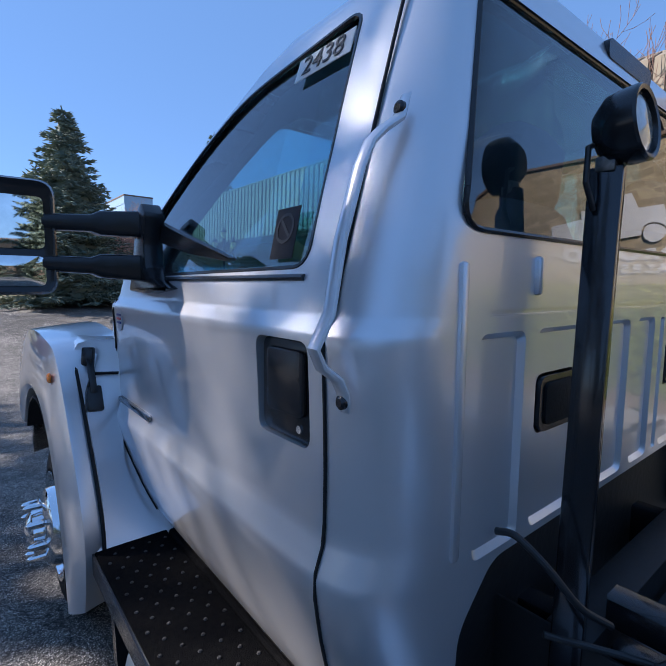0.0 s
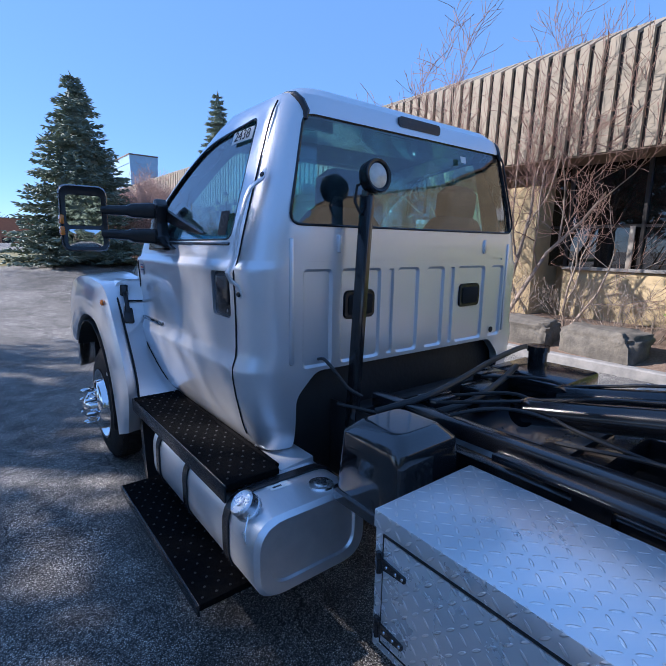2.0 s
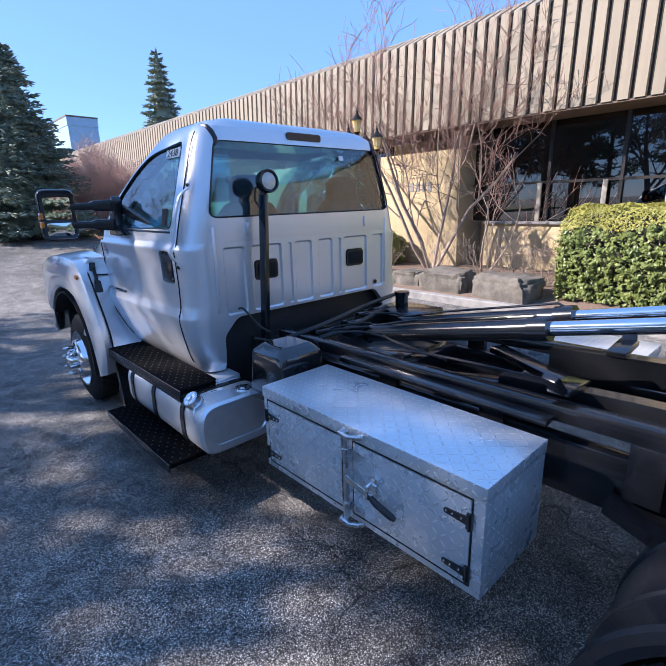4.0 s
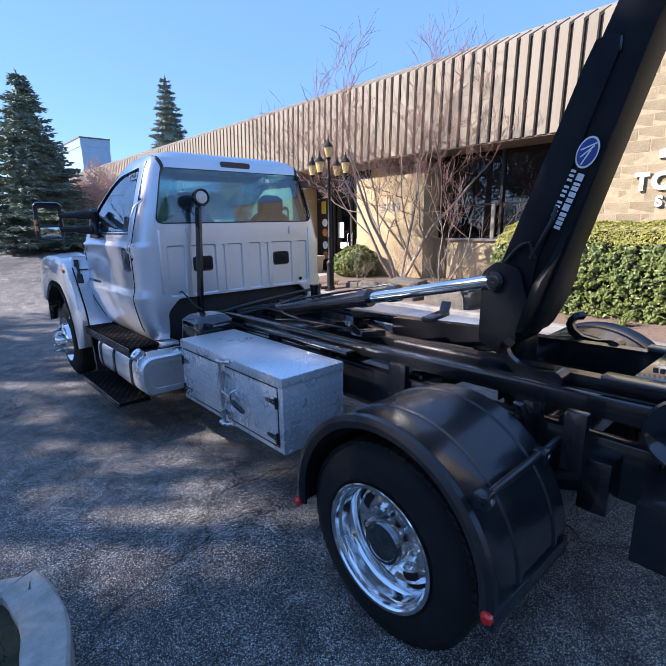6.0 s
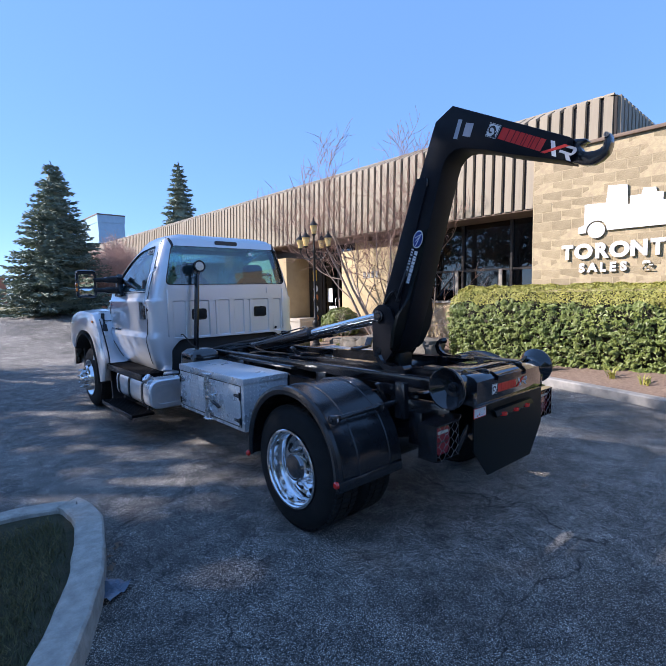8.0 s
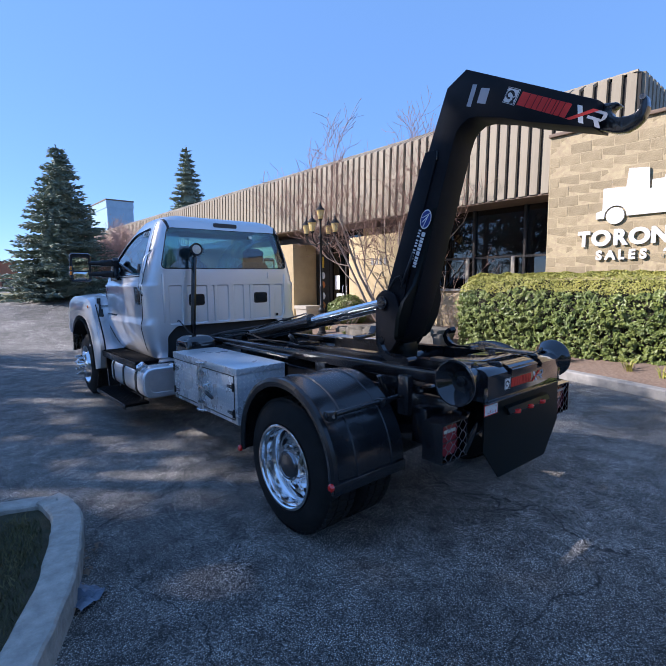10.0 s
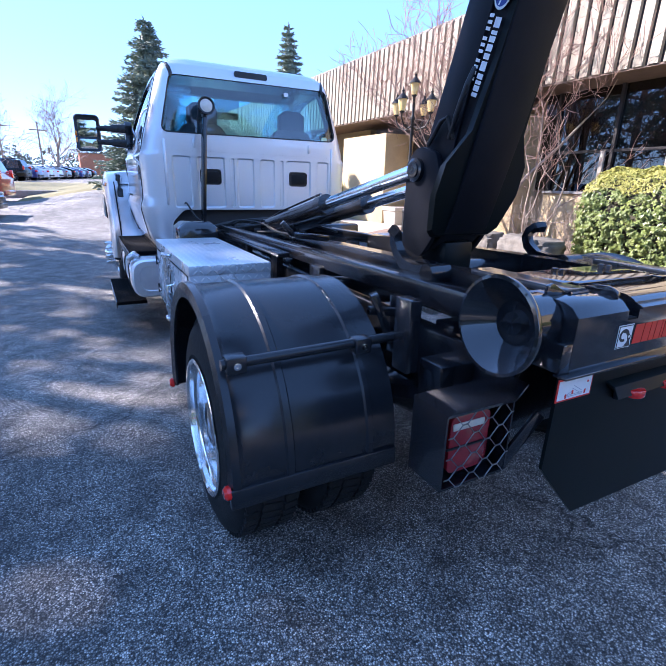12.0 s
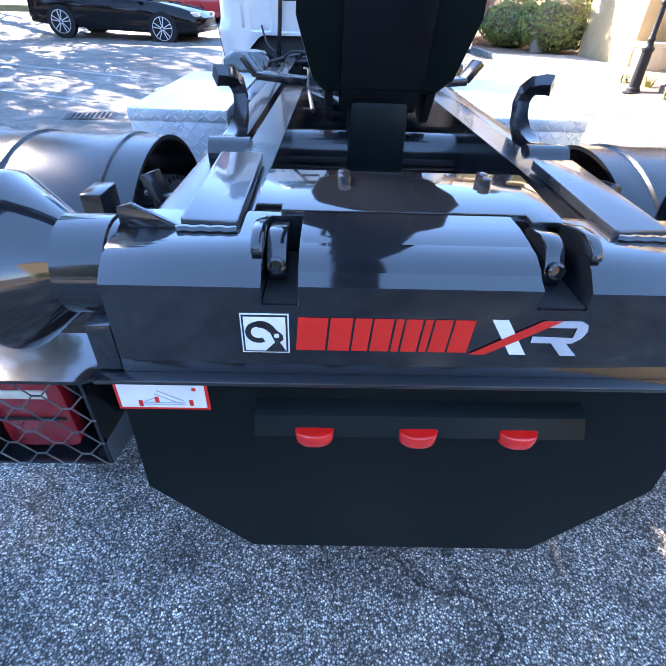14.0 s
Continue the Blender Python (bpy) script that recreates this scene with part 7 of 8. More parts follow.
def spruce(seed, name, at, h, rad, label):
    rnd = random.Random(seed)
    rt = root(name, Matrix.Translation(at), label, "tree")
    vs, fs = [], []
    limb(vs, fs, [Vector((0, 0, -0.1)), Vector((0, 0, h * 0.5)), Vector((0.02, 0, h))], [0.028 * h, 0.015 * h, 0.004 * h], 8)
    quick("trunk", vs, fs, BARK, rt)
    nv, nf = [], []

    def tuft(p, d, l, w):
        s = d.cross(Vector((0, 0, 1)))
        if s.length < 0.05:
            s = Vector((1, 0, 0))
        s.normalize()
        u = s.cross(d).normalized()
        k = len(nv)
        nv.extend([p, p + d * l * 0.45 + s * w, p + d * l * 0.45 + u * w * 0.7, p + d * l * 0.45 - s * w, p + d * l * 0.45 - u * w * 0.7, p + d * l])
        for a, b in ((1, 2), (2, 3), (3, 4), (4, 1)):
            nf.append((k, k + b, k + a))
            nf.append((k + 5, k + a, k + b))

    core = []
    for i in range(25):
        f = 0.05 + 0.92 * i / 24
        rr = 0.5 * rad * (1 - f) ** 0.85 + 0.02
        core.append([(rr * (1 + 0.16 * noise.noise(Vector((k * 0.9, i * 0.7, seed)))) * math.cos(k * math.pi / 9), rr * (1 + 0.16 * noise.noise(Vector((k * 0.9, i * 0.7, seed + 5)))) * math.sin(k * math.pi / 9), h * f) for k in range(18)])
    part("inner_crown", loft(B(), core), NEEDLE, rt, "dark dense needles round the trunk")
    z = 0.05 * h
    while z < h * 0.985:
        f = z / h
        reach = rad * (1 - f) ** 0.85 + 0.05
        n = max(8, int(20 * (1 - f) + 8))
        for b in range(n):
            a = rnd.uniform(0, 2 * math.pi)
            L = reach * rnd.uniform(0.68, 1.12)
            out = Vector((math.cos(a), math.sin(a), 0))
            side = Vector((-out.y, out.x, 0))
            steps = max(3, int(L / 0.11))
            for i in range(steps):
                t = (i + 1) / steps
                p = out * (L * t) + Vector((0, 0, z - 0.30 * L * t + 0.22 * L * t * t + rnd.uniform(-0.03, 0.03)))
                wdt = 0.30 * L * (1 - t) + 0.05
                for _ in range(5):
                    sgn = rnd.choice((-1, 1))
                    dd = (out * rnd.uniform(0.4, 1.0) + side * sgn * rnd.uniform(0.2, 1.0) + Vector((0, 0, rnd.uniform(-0.45, 0.35)))).normalized()
                    tuft(p + side * sgn * rnd.uniform(0, wdt), dd, rnd.uniform(0.14, 0.28) * (0.6 + 0.06 * h), rnd.uniform(0.03, 0.05) * (0.6 + 0.06 * h))
        z += h * 0.030
    for i in range(12):
        tuft(Vector((0, 0, h * (0.93 + 0.006 * i))), Vector((rnd.uniform(-0.5, 0.5), rnd.uniform(-0.5, 0.5), 1)).normalized(), 0.22, 0.02)
    tagged(quick("crown", nv, nf, NEEDLE, rt, smooth=False), kind="stuff")
    return rt


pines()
spruce(7, "spruce_tree", (3.05, 16.5, 0.88), 6.0, 2.30, "tall blue-green spruce on the grass verge")
spruce(8, "spruce_tree", (15.0, 30.9, 0.0), 12.1, 2.85, "slender spruce rising behind the building roof")


def leaves(seed, name, spots, mat, parent, size):
    """Many small folded leaves at (place, outward) spots."""
    rnd = random.Random(seed)
    vs, fs = [], []
    for p, n in spots:
        d = (n + Vector((rnd.uniform(-0.9, 0.9), rnd.uniform(-0.9, 0.9), rnd.uniform(-0.5, 0.9)))).normalized()
        t = d.cross(Vector((rnd.uniform(-1, 1), rnd.uniform(-1, 1), rnd.uniform(-1, 1)))).normalized()
        b = d.cross(t)
        s = size * rnd.uniform(0.7, 1.3)
        k = len(vs)
        vs.extend([p - t * s, p + b * s * 0.5 + d * s * 0.15, p + t * s, p - b * s * 0.5 + d * s * 0.15])
        fs.append((k, k + 1, k + 2))
        fs.append((k, k + 2, k + 3))
    return tagged(quick(name, vs, fs, mat, parent, smooth=False), kind="stuff")


def hedge():
    rt = root("hedge", Matrix(), "clipped evergreen hedge with yellow-green new growth on top", "hedge")
    x0, x1, y0, y1, z0, z1 = 6.72, 8.35, -10.0, 0.62, 0.20, 1.63
    rnd = random.Random(4)

    def skin(u, y):
        """Rounded section from the front foot over the top: u from 0 to 1."""
        a = math.pi * 0.5 * max(0, min(1, (u - 0.40) / 0.30))
        if u < 0.40:
            p, n = Vector((x0 + 0.10 * (1 - u / 0.40), z0 + 0.04 + (u / 0.40) * 0.82)), Vector((-1, 0.25))
        elif u < 0.70:
            p, n = Vector((x0 + 0.62 * (1 - math.cos(a)), 1.06 + (z1 - 1.06) * math.sin(a))), Vector((-math.cos(a), math.sin(a)))
        else:
            p, n = Vector((x0 + 0.62 + (u - 0.70) / 0.30 * (x1 - x0 - 0.62), z1)), Vector((0, 1))
        lump = 0.07 * noise.noise(Vector((u * 5, y * 1.6, 9))) + 0.05 * noise.noise(Vector((u * 14, y * 4.5, 2)))
        end = max(0, 1 - (y1 - y) / 0.35) ** 2
        p = p + n * (lump - 0.10 * end)
        return Vector((p.x, y, p.y)), Vector((n.x, 0.8 * end, n.y))
    # solid core: twigs, with the shade between leaves put into the colour
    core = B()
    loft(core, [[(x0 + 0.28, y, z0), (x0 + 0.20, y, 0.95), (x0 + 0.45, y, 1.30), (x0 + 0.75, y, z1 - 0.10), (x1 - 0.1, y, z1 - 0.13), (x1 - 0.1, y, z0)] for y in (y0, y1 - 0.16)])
    part("core", core, SHADEDTWIG, rt, "twiggy inside of the hedge, coloured dark as shade")
    crown, front = [], []
    for _ in range(84000):
        y = rnd.uniform(-4.9, y1) if rnd.random() < 0.88 else rnd.uniform(y0, -4.9)
        u = rnd.random()
        p, n = skin(u, y)
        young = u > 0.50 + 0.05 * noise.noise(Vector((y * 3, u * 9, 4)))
        gap = noise.noise(Vector((u * 22, y * 9, 21))) + 0.6 * noise.noise(Vector((u * 50, y * 20, 7)))
        if not young and gap < -0.02 and rnd.random() < 0.9:
            continue
        # sprays of leaves stand proud of the gaps between them
        p += n * (0.07 * max(0.0, gap) if not young else 0.02)
        p -= n * abs(rnd.gauss(0, 0.05 if not young else 0.02))
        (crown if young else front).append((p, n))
    for _ in range(5000):
        x, z = rnd.uniform(x0 + 0.05, x1), rnd.uniform(z0, z1 - 0.1)
        if z > 1.06 + 0.57 * min(1, (x - x0) / 0.6):
            continue
        front.append((Vector((x, y1 - 0.04 + 0.05 * noise.noise(Vector((x * 3, z * 3, 5))) - abs(rnd.gauss(0, 0.04)), z)), Vector((0, 1, 0.3))))
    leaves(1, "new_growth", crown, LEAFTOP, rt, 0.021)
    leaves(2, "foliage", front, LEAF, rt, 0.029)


SHADEDTWIG = material("shaded_twig", (0.018, 0.016, 0.010), 0.9, second=(0.05, 0.045, 0.02), scale=20.0, bump=0.8)
hedge()


def bush(seed, at, r, h, label, n=6000, size=0.042):
    rt = root("evergreen_bush", Matrix.Translation(at), label, "bush")
    rnd = random.Random(seed)
    core = B()
    bmesh.ops.create_icosphere(core, subdivisions=2, radius=1.0, matrix=Matrix.LocRotScale((0, 0, h * 0.5), None, (r * 0.8, r * 0.8, h * 0.42)))
    part("core", core, SOFFIT, rt)
    spots = []
    for _ in range(n):
        d = Vector((rnd.gauss(0, 1), rnd.gauss(0, 1), rnd.gauss(0, 1))).normalized()
        k = 1 + 0.14 * noise.noise(d * 2.5 + Vector((seed, 0, 0))) - abs(rnd.gauss(0, 0.05))
        spots.append((Vector((d.x * r * k, d.y * r * k, h * 0.5 + d.z * h * 0.5 * k)), d))
    leaves(seed, "foliage", spots, LEAF, rt, size)


bush(5, (8.3, 5.45, 0.15), 0.62, 0.95, "rounded green boxwood bush by the entrance walk")
bush(6, (8.5, 12.6, 0.12), 1.2, 1.5, "green shrubs beyond the walkway", 6000, 0.045)
bush(9, (7.6, 14.0, 0.12), 1.0, 1.3, "green shrubs beyond the walkway", 5000, 0.045)


def boulder(seed, at, s, label="rough grey boulder edging the bed"):
    bm = B()
    bmesh.ops.create_icosphere(bm, subdivisions=4, radius=1.0)
    o = Vector((seed * 3.1, 0, 0))
    for v in bm.verts:
        d = v.co.copy()
        c = Vector([math.copysign(abs(t) ** 0.36, t) for t in d])
        k = 1 + 0.14 * noise.noise(d * 1.5 + o) + 0.12 * noise.noise(d * 4.2 + o) + 0.07 * noise.noise(d * 11 + o)
        v.co = Vector((c.x * s[0] * k, c.y * s[1] * k, c.z * s[2] * k))
    ob = mesh_object("boulder", bm, ROCK, 60)
    ob.matrix_world = Matrix.Translation(at) @ pose(0, 0, 0, 0, 0, seed * 13 % 24 - 12)
    return tagged(ob, label, "rock", "boulders along the bed")


for i, (x, y, sx, sy, sz) in enumerate(((6.85, 2.55, 0.32, 0.48, 0.36), (6.80, 1.35, 0.34, 0.56, 0.38), (6.95, 3.45, 0.30, 0.35, 0.28), (7.1, 4.2, 0.22, 0.28, 0.18))):
    boulder(i + 1, (x, y, 0.17), (sx, sy, sz))


def tuft_plant(seed, at, n, l, mat, label):
    rnd = random.Random(seed)
    vs, fs = [], []
    for _ in range(n):
        a = rnd.uniform(0, 6.28)
        d = Vector((math.cos(a) * rnd.uniform(0.2, 0.7), math.sin(a) * rnd.uniform(0.2, 0.7), 1)).normalized()
        s = Vector((-math.sin(a), math.cos(a), 0)) * 0.009
        L = l * rnd.uniform(0.6, 1.1)
        p = Vector((rnd.uniform(-0.05, 0.05), rnd.uniform(-0.05, 0.05), 0))
        m = p + d * L * 0.6
        e = m + (d + Vector((math.cos(a), math.sin(a), -0.6)) * 0.6).normalized() * L * 0.5
        k = len(vs)
        vs.extend([p - s, p + s, m + s, m - s, e])
        fs.extend([(k, k + 1, k + 2, k + 3), (k + 3, k + 2, k + 4)])
    me = bpy.data.meshes.new("leaf_tuft")
    me.from_pydata(vs, [], fs)
    me.materials.append(mat)
    ob = new("leaf_tuft", me)
    ob.location = at
    return tagged(ob, label, "plant", "young perennials in the bed")


for i, (x, y, n, l) in enumerate(((6.55, -1.6, 26, 0.3), (6.4, -2.6, 24, 0.28), (6.3, -1.0, 18, 0.2), (7.0, 4.9, 26, 0.3), (6.9, 5.5, 22, 0.28), (6.2, -3.1, 20, 0.22), (6.75, 3.9, 20, 0.22))):
    tuft_plant(i, (x, y, 0.15), n, l, LEAFTOP if i % 2 else LEAF, "small tuft of fresh green strap leaves")


def island_grass():
    """Short blades over the nearest corner of the kerbed island."""
    rnd = random.Random(61)
    vs, fs = [], []
    while len(fs) < 9000:
        x, y = rnd.uniform(-2.2, -0.8), rnd.uniform(-3.0, -1.2)
        if x > -0.86 - 0.15 * abs(y + 1.5) - (0.22 * (-1.9 - y) if y < -1.9 else 0) or y > -1.42 + 0.17 * (-0.9 - x) * -1:
            continue
        a = rnd.uniform(0, 6.28)
        l, w = rnd.uniform(0.02, 0.055), rnd.uniform(0.0015, 0.003)
        t = Vector((math.cos(a), math.sin(a), 0)) * l * rnd.uniform(0.2, 0.9)
        s = Vector((-math.sin(a), math.cos(a), 0)) * w
        p = Vector((x, y, 0.098))
        k = len(vs)
        vs.extend([p - s, p + s, p + t + Vector((0, 0, l))])
        fs.append((k, k + 1, k + 2))
    me = bpy.data.meshes.new("grass")
    me.from_pydata(vs, [], fs)
    me.materials.append(material("grass_blade", (0.045, 0.06, 0.02), 0.7, second=(0.13, 0.115, 0.05), scale=7.0, mix=0.6))
    tagged(new("grass", me), "short dull green grass on the kerbed island", "grass", kind="stuff")


island_grass()

# ---- things round the truck ----
def lamppost(x, y, z, label):
    rt = root("lamp_post", Matrix.Translation((x, y, z)), label, "lamp post", "lamp posts along the beds")
    prof = [(0.15, 0), (0.15, 0.04), (0.11, 0.06), (0.105, 0.10), (0.085, 0.12), (0.08, 0.62), (0.095, 0.64), (0.095, 0.68), (0.06, 0.72), (0.05, 0.76), (0.062, 0.80), (0.045, 0.84), (0.04, 1.25), (0.055, 1.27), (0.055, 1.30), (0.035, 1.33), (0.032, 2.55), (0.05, 2.58), (0.05, 2.62), (0.028, 2.66), (0.026, 3.0), (0.04, 3.03), (0.0, 3.03)]
    post = part("post", lathe(B(), prof, Matrix(), 14), IRON, rt, "black fluted cast-iron post")

    def lantern(px, py, pz):
        m = Matrix.Translation((px, py, pz))
        g = part("lantern", lathe(B(), [(0.055, 0.0), (0.10, 0.22), (0.0, 0.22)], m, 8), LANTERN, rt, "amber glass lantern")
        part("cap", lathe(B(), [(0.125, 0.22), (0.10, 0.26), (0.05, 0.31), (0.03, 0.34), (0.02, 0.36), (0.03, 0.385), (0.012, 0.40), (0.008, 0.45), (0.0, 0.46)], m, 8), IRON, g)
        part("cup", lathe(B(), [(0.0, -0.12), (0.012, -0.10), (0.015, -0.05), (0.045, -0.03), (0.062, 0.0), (0.0, 0.004)], m, 8), IRON, g)
    for a in (20, 110, 200, 290):
        c, s = math.cos(radians(a)), math.sin(radians(a))
        pts = [(0.03 * c, 0.03 * s, 2.45), (0.16 * c, 0.16 * s, 2.38), (0.32 * c, 0.32 * s, 2.42), (0.42 * c, 0.42 * s, 2.56), (0.43 * c, 0.43 * s, 2.66)]
        part("arm", tube(B(), pts, 0.014, 8), IRON, rt)
        lantern(0.43 * c, 0.43 * s, 2.70)
    lantern(0, 0, 3.06)
    return rt


lamppost(6.62, 4.68, 0.12, "black five-lantern lamp post in the mulch bed")
lamppost(7.4, 14.6, 0.12, "black five-lantern lamp post beyond the walkway")

bm = B()
rings = []
for z, k in ((0, 1.0), (0.5, 1.0), (1.0, 0.92), (1.15, 0.8), (1.22, 0.5)):
    rings.append([(x * k, y * k, z) for x, y in rounded(rect(-0.3, 0.3, -0.11, 0.11), 0.07)])
st = mesh_object("standing_stone", loft(bm, rings), CONCRETE, 50)
st.matrix_world = pose(8.0, 12.4, 0.12, 0, 0, 24)
tagged(st, "pale upright stone slab beside the shrubs", "stone")

bm = B()
loft(bm, [[(x * k, y * k, z) for x, y in rounded(rect(-0.36, 0.36, -0.36, 0.36), 0.05)] for z, k in ((0, 0.86), (0.42, 0.95), (0.44, 1.04), (0.55, 1.04))])
pl = mesh_object("planter_box", bm, WALK, 40)
pl.matrix_world = pose(9.15, 8.45, 0.13)
tagged(pl, "pale square concrete planter by the entrance", "planter")

WORNIRON = material("worn_cast_iron", (0.11, 0.105, 0.10), 0.6, 0.5, second=(0.06, 0.057, 0.055), scale=30.0, bump=0.3)
# storm drain in the asphalt
dr = root("storm_drain", Matrix.Translation((-1.66, 2.62, 0.0)) @ pose(0, 0, 0, 0, 0, 12), "dark slotted cast-iron storm drain grate", "drain")
part("rim", carve(box(B(), -0.30, 0.30, -0.22, 0.22, -0.06, 0.006), [box(B(), -0.26, 0.26, -0.18, 0.18, -0.1, 0.05)]), IRON, dr)
# dark plate just above the asphalt stands in for the shade between slats
part("sump", box(B(), -0.26, 0.26, -0.18, 0.18, -0.05, 0.0025), SEAM, dr)
for i in range(9):
    part("slat", box(B(), -0.245 + 0.06 * i, -0.215 + 0.06 * i, -0.18, 0.18, -0.03, 0.012), WORNIRON, dr)

# fallen leaves and litter against the kerb
bm = B()
rnd = random.Random(8)
for i in range(60):
    t = rnd.random()
    x, y = -0.66 - 0.42 * t + rnd.uniform(-0.02, 0.10), -1.75 - 0.75 * t
    m = Matrix.Translation((x, y, 0.012)) @ Euler((rnd.uniform(-0.5, 0.5), rnd.uniform(-0.5, 0.5), rnd.uniform(0, 6))).to_matrix().to_4x4()
    s = rnd.uniform(0.012, 0.03)
    bm.faces.new([bm.verts.new(m @ Vector(p)) for p in ((-s, 0, 0), (0, s * 0.5, 0.004), (s, 0, 0), (0, -s * 0.5, 0.004))])
tagged(mesh_object("leaf_litter", bm, MULCH), "dry leaf scraps along the kerb foot", "leaves", kind="stuff")
bm = B()
bmesh.ops.create_grid(bm, x_segments=12, y_segments=10, size=0.09)
for v in bm.verts:
    v.co.z = 0.04 + 0.035 * noise.noise(v.co * 16) + 0.02 * noise.noise(v.co * 40)
    v.co.y *= 1.3
lit = mesh_object("plastic_scrap", bm, BLUEGREY := material("grey_blue_plastic", (0.16, 0.20, 0.26), 0.35, second=(0.10, 0.13, 0.18), scale=12.0))
lit.matrix_world = pose(-0.83, -2.25, -0.01, 0, 0, 30)
tagged(lit, "crumpled grey-blue plastic scrap at the kerb", "litter")

# lawn blades on the island
vs, fs = [], []
rnd = random.Random(3)
for i in range(9000):
    x, y = rnd.uniform(-2.2, -0.75), rnd.uniform(-2.7, -1.2)
    if x > -0.86 - 0.42 * max(0, (-1.7 - y)) - 0.05 or y > -1.30 + 0.1 * (x + 0.8):
        continue
    a, h = rnd.uniform(0, 6.28), rnd.uniform(0.015, 0.045)
    s = Vector((math.cos(a), math.sin(a), 0)) * 0.003
    p = Vector((x, y, 0.108))
    tip = p + Vector((rnd.uniform(-0.03, 0.03), rnd.uniform(-0.03, 0.03), h))
    k = len(vs)
    vs.extend([p - s, p + s, tip])
    fs.append((k, k + 1, k + 2))
me = bpy.data.meshes.new("lawn_blades")
me.from_pydata(vs, [], fs)
me.materials.append(GRASS)
tagged(new("grass", me), "short tufted grass on the island", "grass", kind="stuff")


# ---- parked cars ----
def car(name, m, paint, kind_, label, group=""):
    """Car with its front towards +x, middle on the ground at the origin. kind_: saloon or van."""
    rt = root(name, m, label, "car", group)
    L = 2.42 if kind_ == "saloon" else 2.45
    if kind_ == "saloon":
        rows = [(-L, 0.62, 0.62, 0.80, 0.35), (-2.3, 0.84, 0.84, 0.98, 0.28), (-1.7, 0.90, 0.92, 1.02, 0.24), (-0.6, 0.91, 0.93, 0.98, 0.22), (0.6, 0.91, 0.93, 0.96, 0.22), (1.25, 0.91, 0.92, 0.93, 0.22), (1.9, 0.88, 0.88, 0.83, 0.24), (2.3, 0.78, 0.76, 0.72, 0.28), (L, 0.60, 0.58, 0.62, 0.34)]
        roof = [(-2.05, 1.03), (-1.05, 1.36), (-0.3, 1.44), (0.35, 1.40), (1.20, 0.97)]
    else:
        rows = [(-L, 0.78, 0.80, 0.95, 0.45), (-2.38, 0.90, 0.90, 1.08, 0.35), (-1.6, 0.94, 0.94, 1.06, 0.30), (0.5, 0.94, 0.94, 1.04, 0.28), (1.2, 0.94, 0.93, 1.03, 0.28), (1.9, 0.90, 0.90, 0.98, 0.30), (2.3, 0.82, 0.80, 0.88, 0.36), (L, 0.70, 0.66, 0.76, 0.42)]
        roof = [(-2.36, 1.10), (-2.05, 1.72), (-1.2, 1.80), (0.2, 1.76), (1.15, 1.06)]
    bm = B()
    loft(bm, [[(x, y, z) for y, z in rounded([(-w0, zb), (w0, zb), (w1, zt * 0.78), (w1 - 0.08, zt), (-w1 + 0.08, zt), (-w1, zt * 0.78)], 0.06, 3)] for x, w0, w1, zt, zb in rows])
    body = part("body", bm, paint, rt)
    bm = B()
    n = len(roof)
    rr = []
    for i, (x, z) in enumerate(roof):
        if 0 < i < n - 1:
            rr.append([(x, -0.84, 0.95), (x, 0.84, 0.95), (x, 0.64, z - 0.05), (x, 0.54, z), (x, -0.54, z), (x, -0.64, z - 0.05)])
        else:
            rr.append([(x, -0.80, 0.94), (x, 0.80, 0.94), (x, 0.74, z - 0.02), (x, 0.6, z), (x, -0.6, z), (x, -0.74, z - 0.02)])
    loft(bm, rr)
    part("roof", bm, paint, rt)
    # glass
    z0, z1 = 1.0, roof[2][1] - 0.09
    for s in (-1, 1):
        spans = ((-1.35, -0.15), (-0.08, 0.85)) if kind_ == "saloon" else ((-2.05, -1.10), (-1.0, -0.05), (0.05, 0.85))
        for a, b in spans:
            ta, tb_ = a + (0.35 if a == spans[0][0] and kind_ == "saloon" else 0.05), b - (0.42 if b > 0.8 else 0.02)
            bm = B()
            q = [(a, s * 0.842, z0), (b, s * 0.842, z0), (tb_, s * 0.675, z1), (ta, s * 0.675, z1)]
            v = [bm.verts.new(p) for p in q] + [bm.verts.new((p[0], p[1] - s * 0.03, p[2])) for p in q]
            for f in ((0, 1, 2, 3), (4, 7, 6, 5), (0, 4, 5, 1), (1, 5, 6, 2), (2, 6, 7, 3), (3, 7, 4, 0)):
                bm.faces.new([v[i] for i in f])
            part("window", bm, CARGLASS, rt, "dark car window")
    for a, b in ((roof[-2], roof[-1]), (roof[1], roof[0])):
        d = 1 if a[0] > 0 else -1
        bm = B()
        q = [(a[0] + d * 0.06, -0.55, a[1] - 0.01), (a[0] + d * 0.06, 0.55, a[1] - 0.01), (b[0] - d * 0.06 + d * 0.04, 0.68, b[1] + 0.05), (b[0] - d * 0.02, -0.68, b[1] + 0.05)]
        v = [bm.verts.new((p[0] + d * 0.012, p[1], p[2] + 0.012)) for p in q] + [bm.verts.new((p[0] - d * 0.02, p[1], p[2] - 0.02)) for p in q]
        for f in ((0, 1, 2, 3), (4, 7, 6, 5), (0, 4, 5, 1), (1, 5, 6, 2), (2, 6, 7, 3), (3, 7, 4, 0)):
            bm.faces.new([v[i] for i in f])
        part("windscreen" if d > 0 else "rear_screen", bm, CARGLASS, rt)
    wb, r = (1.41, 0.335) if kind_ == "saloon" else (1.48, 0.36)
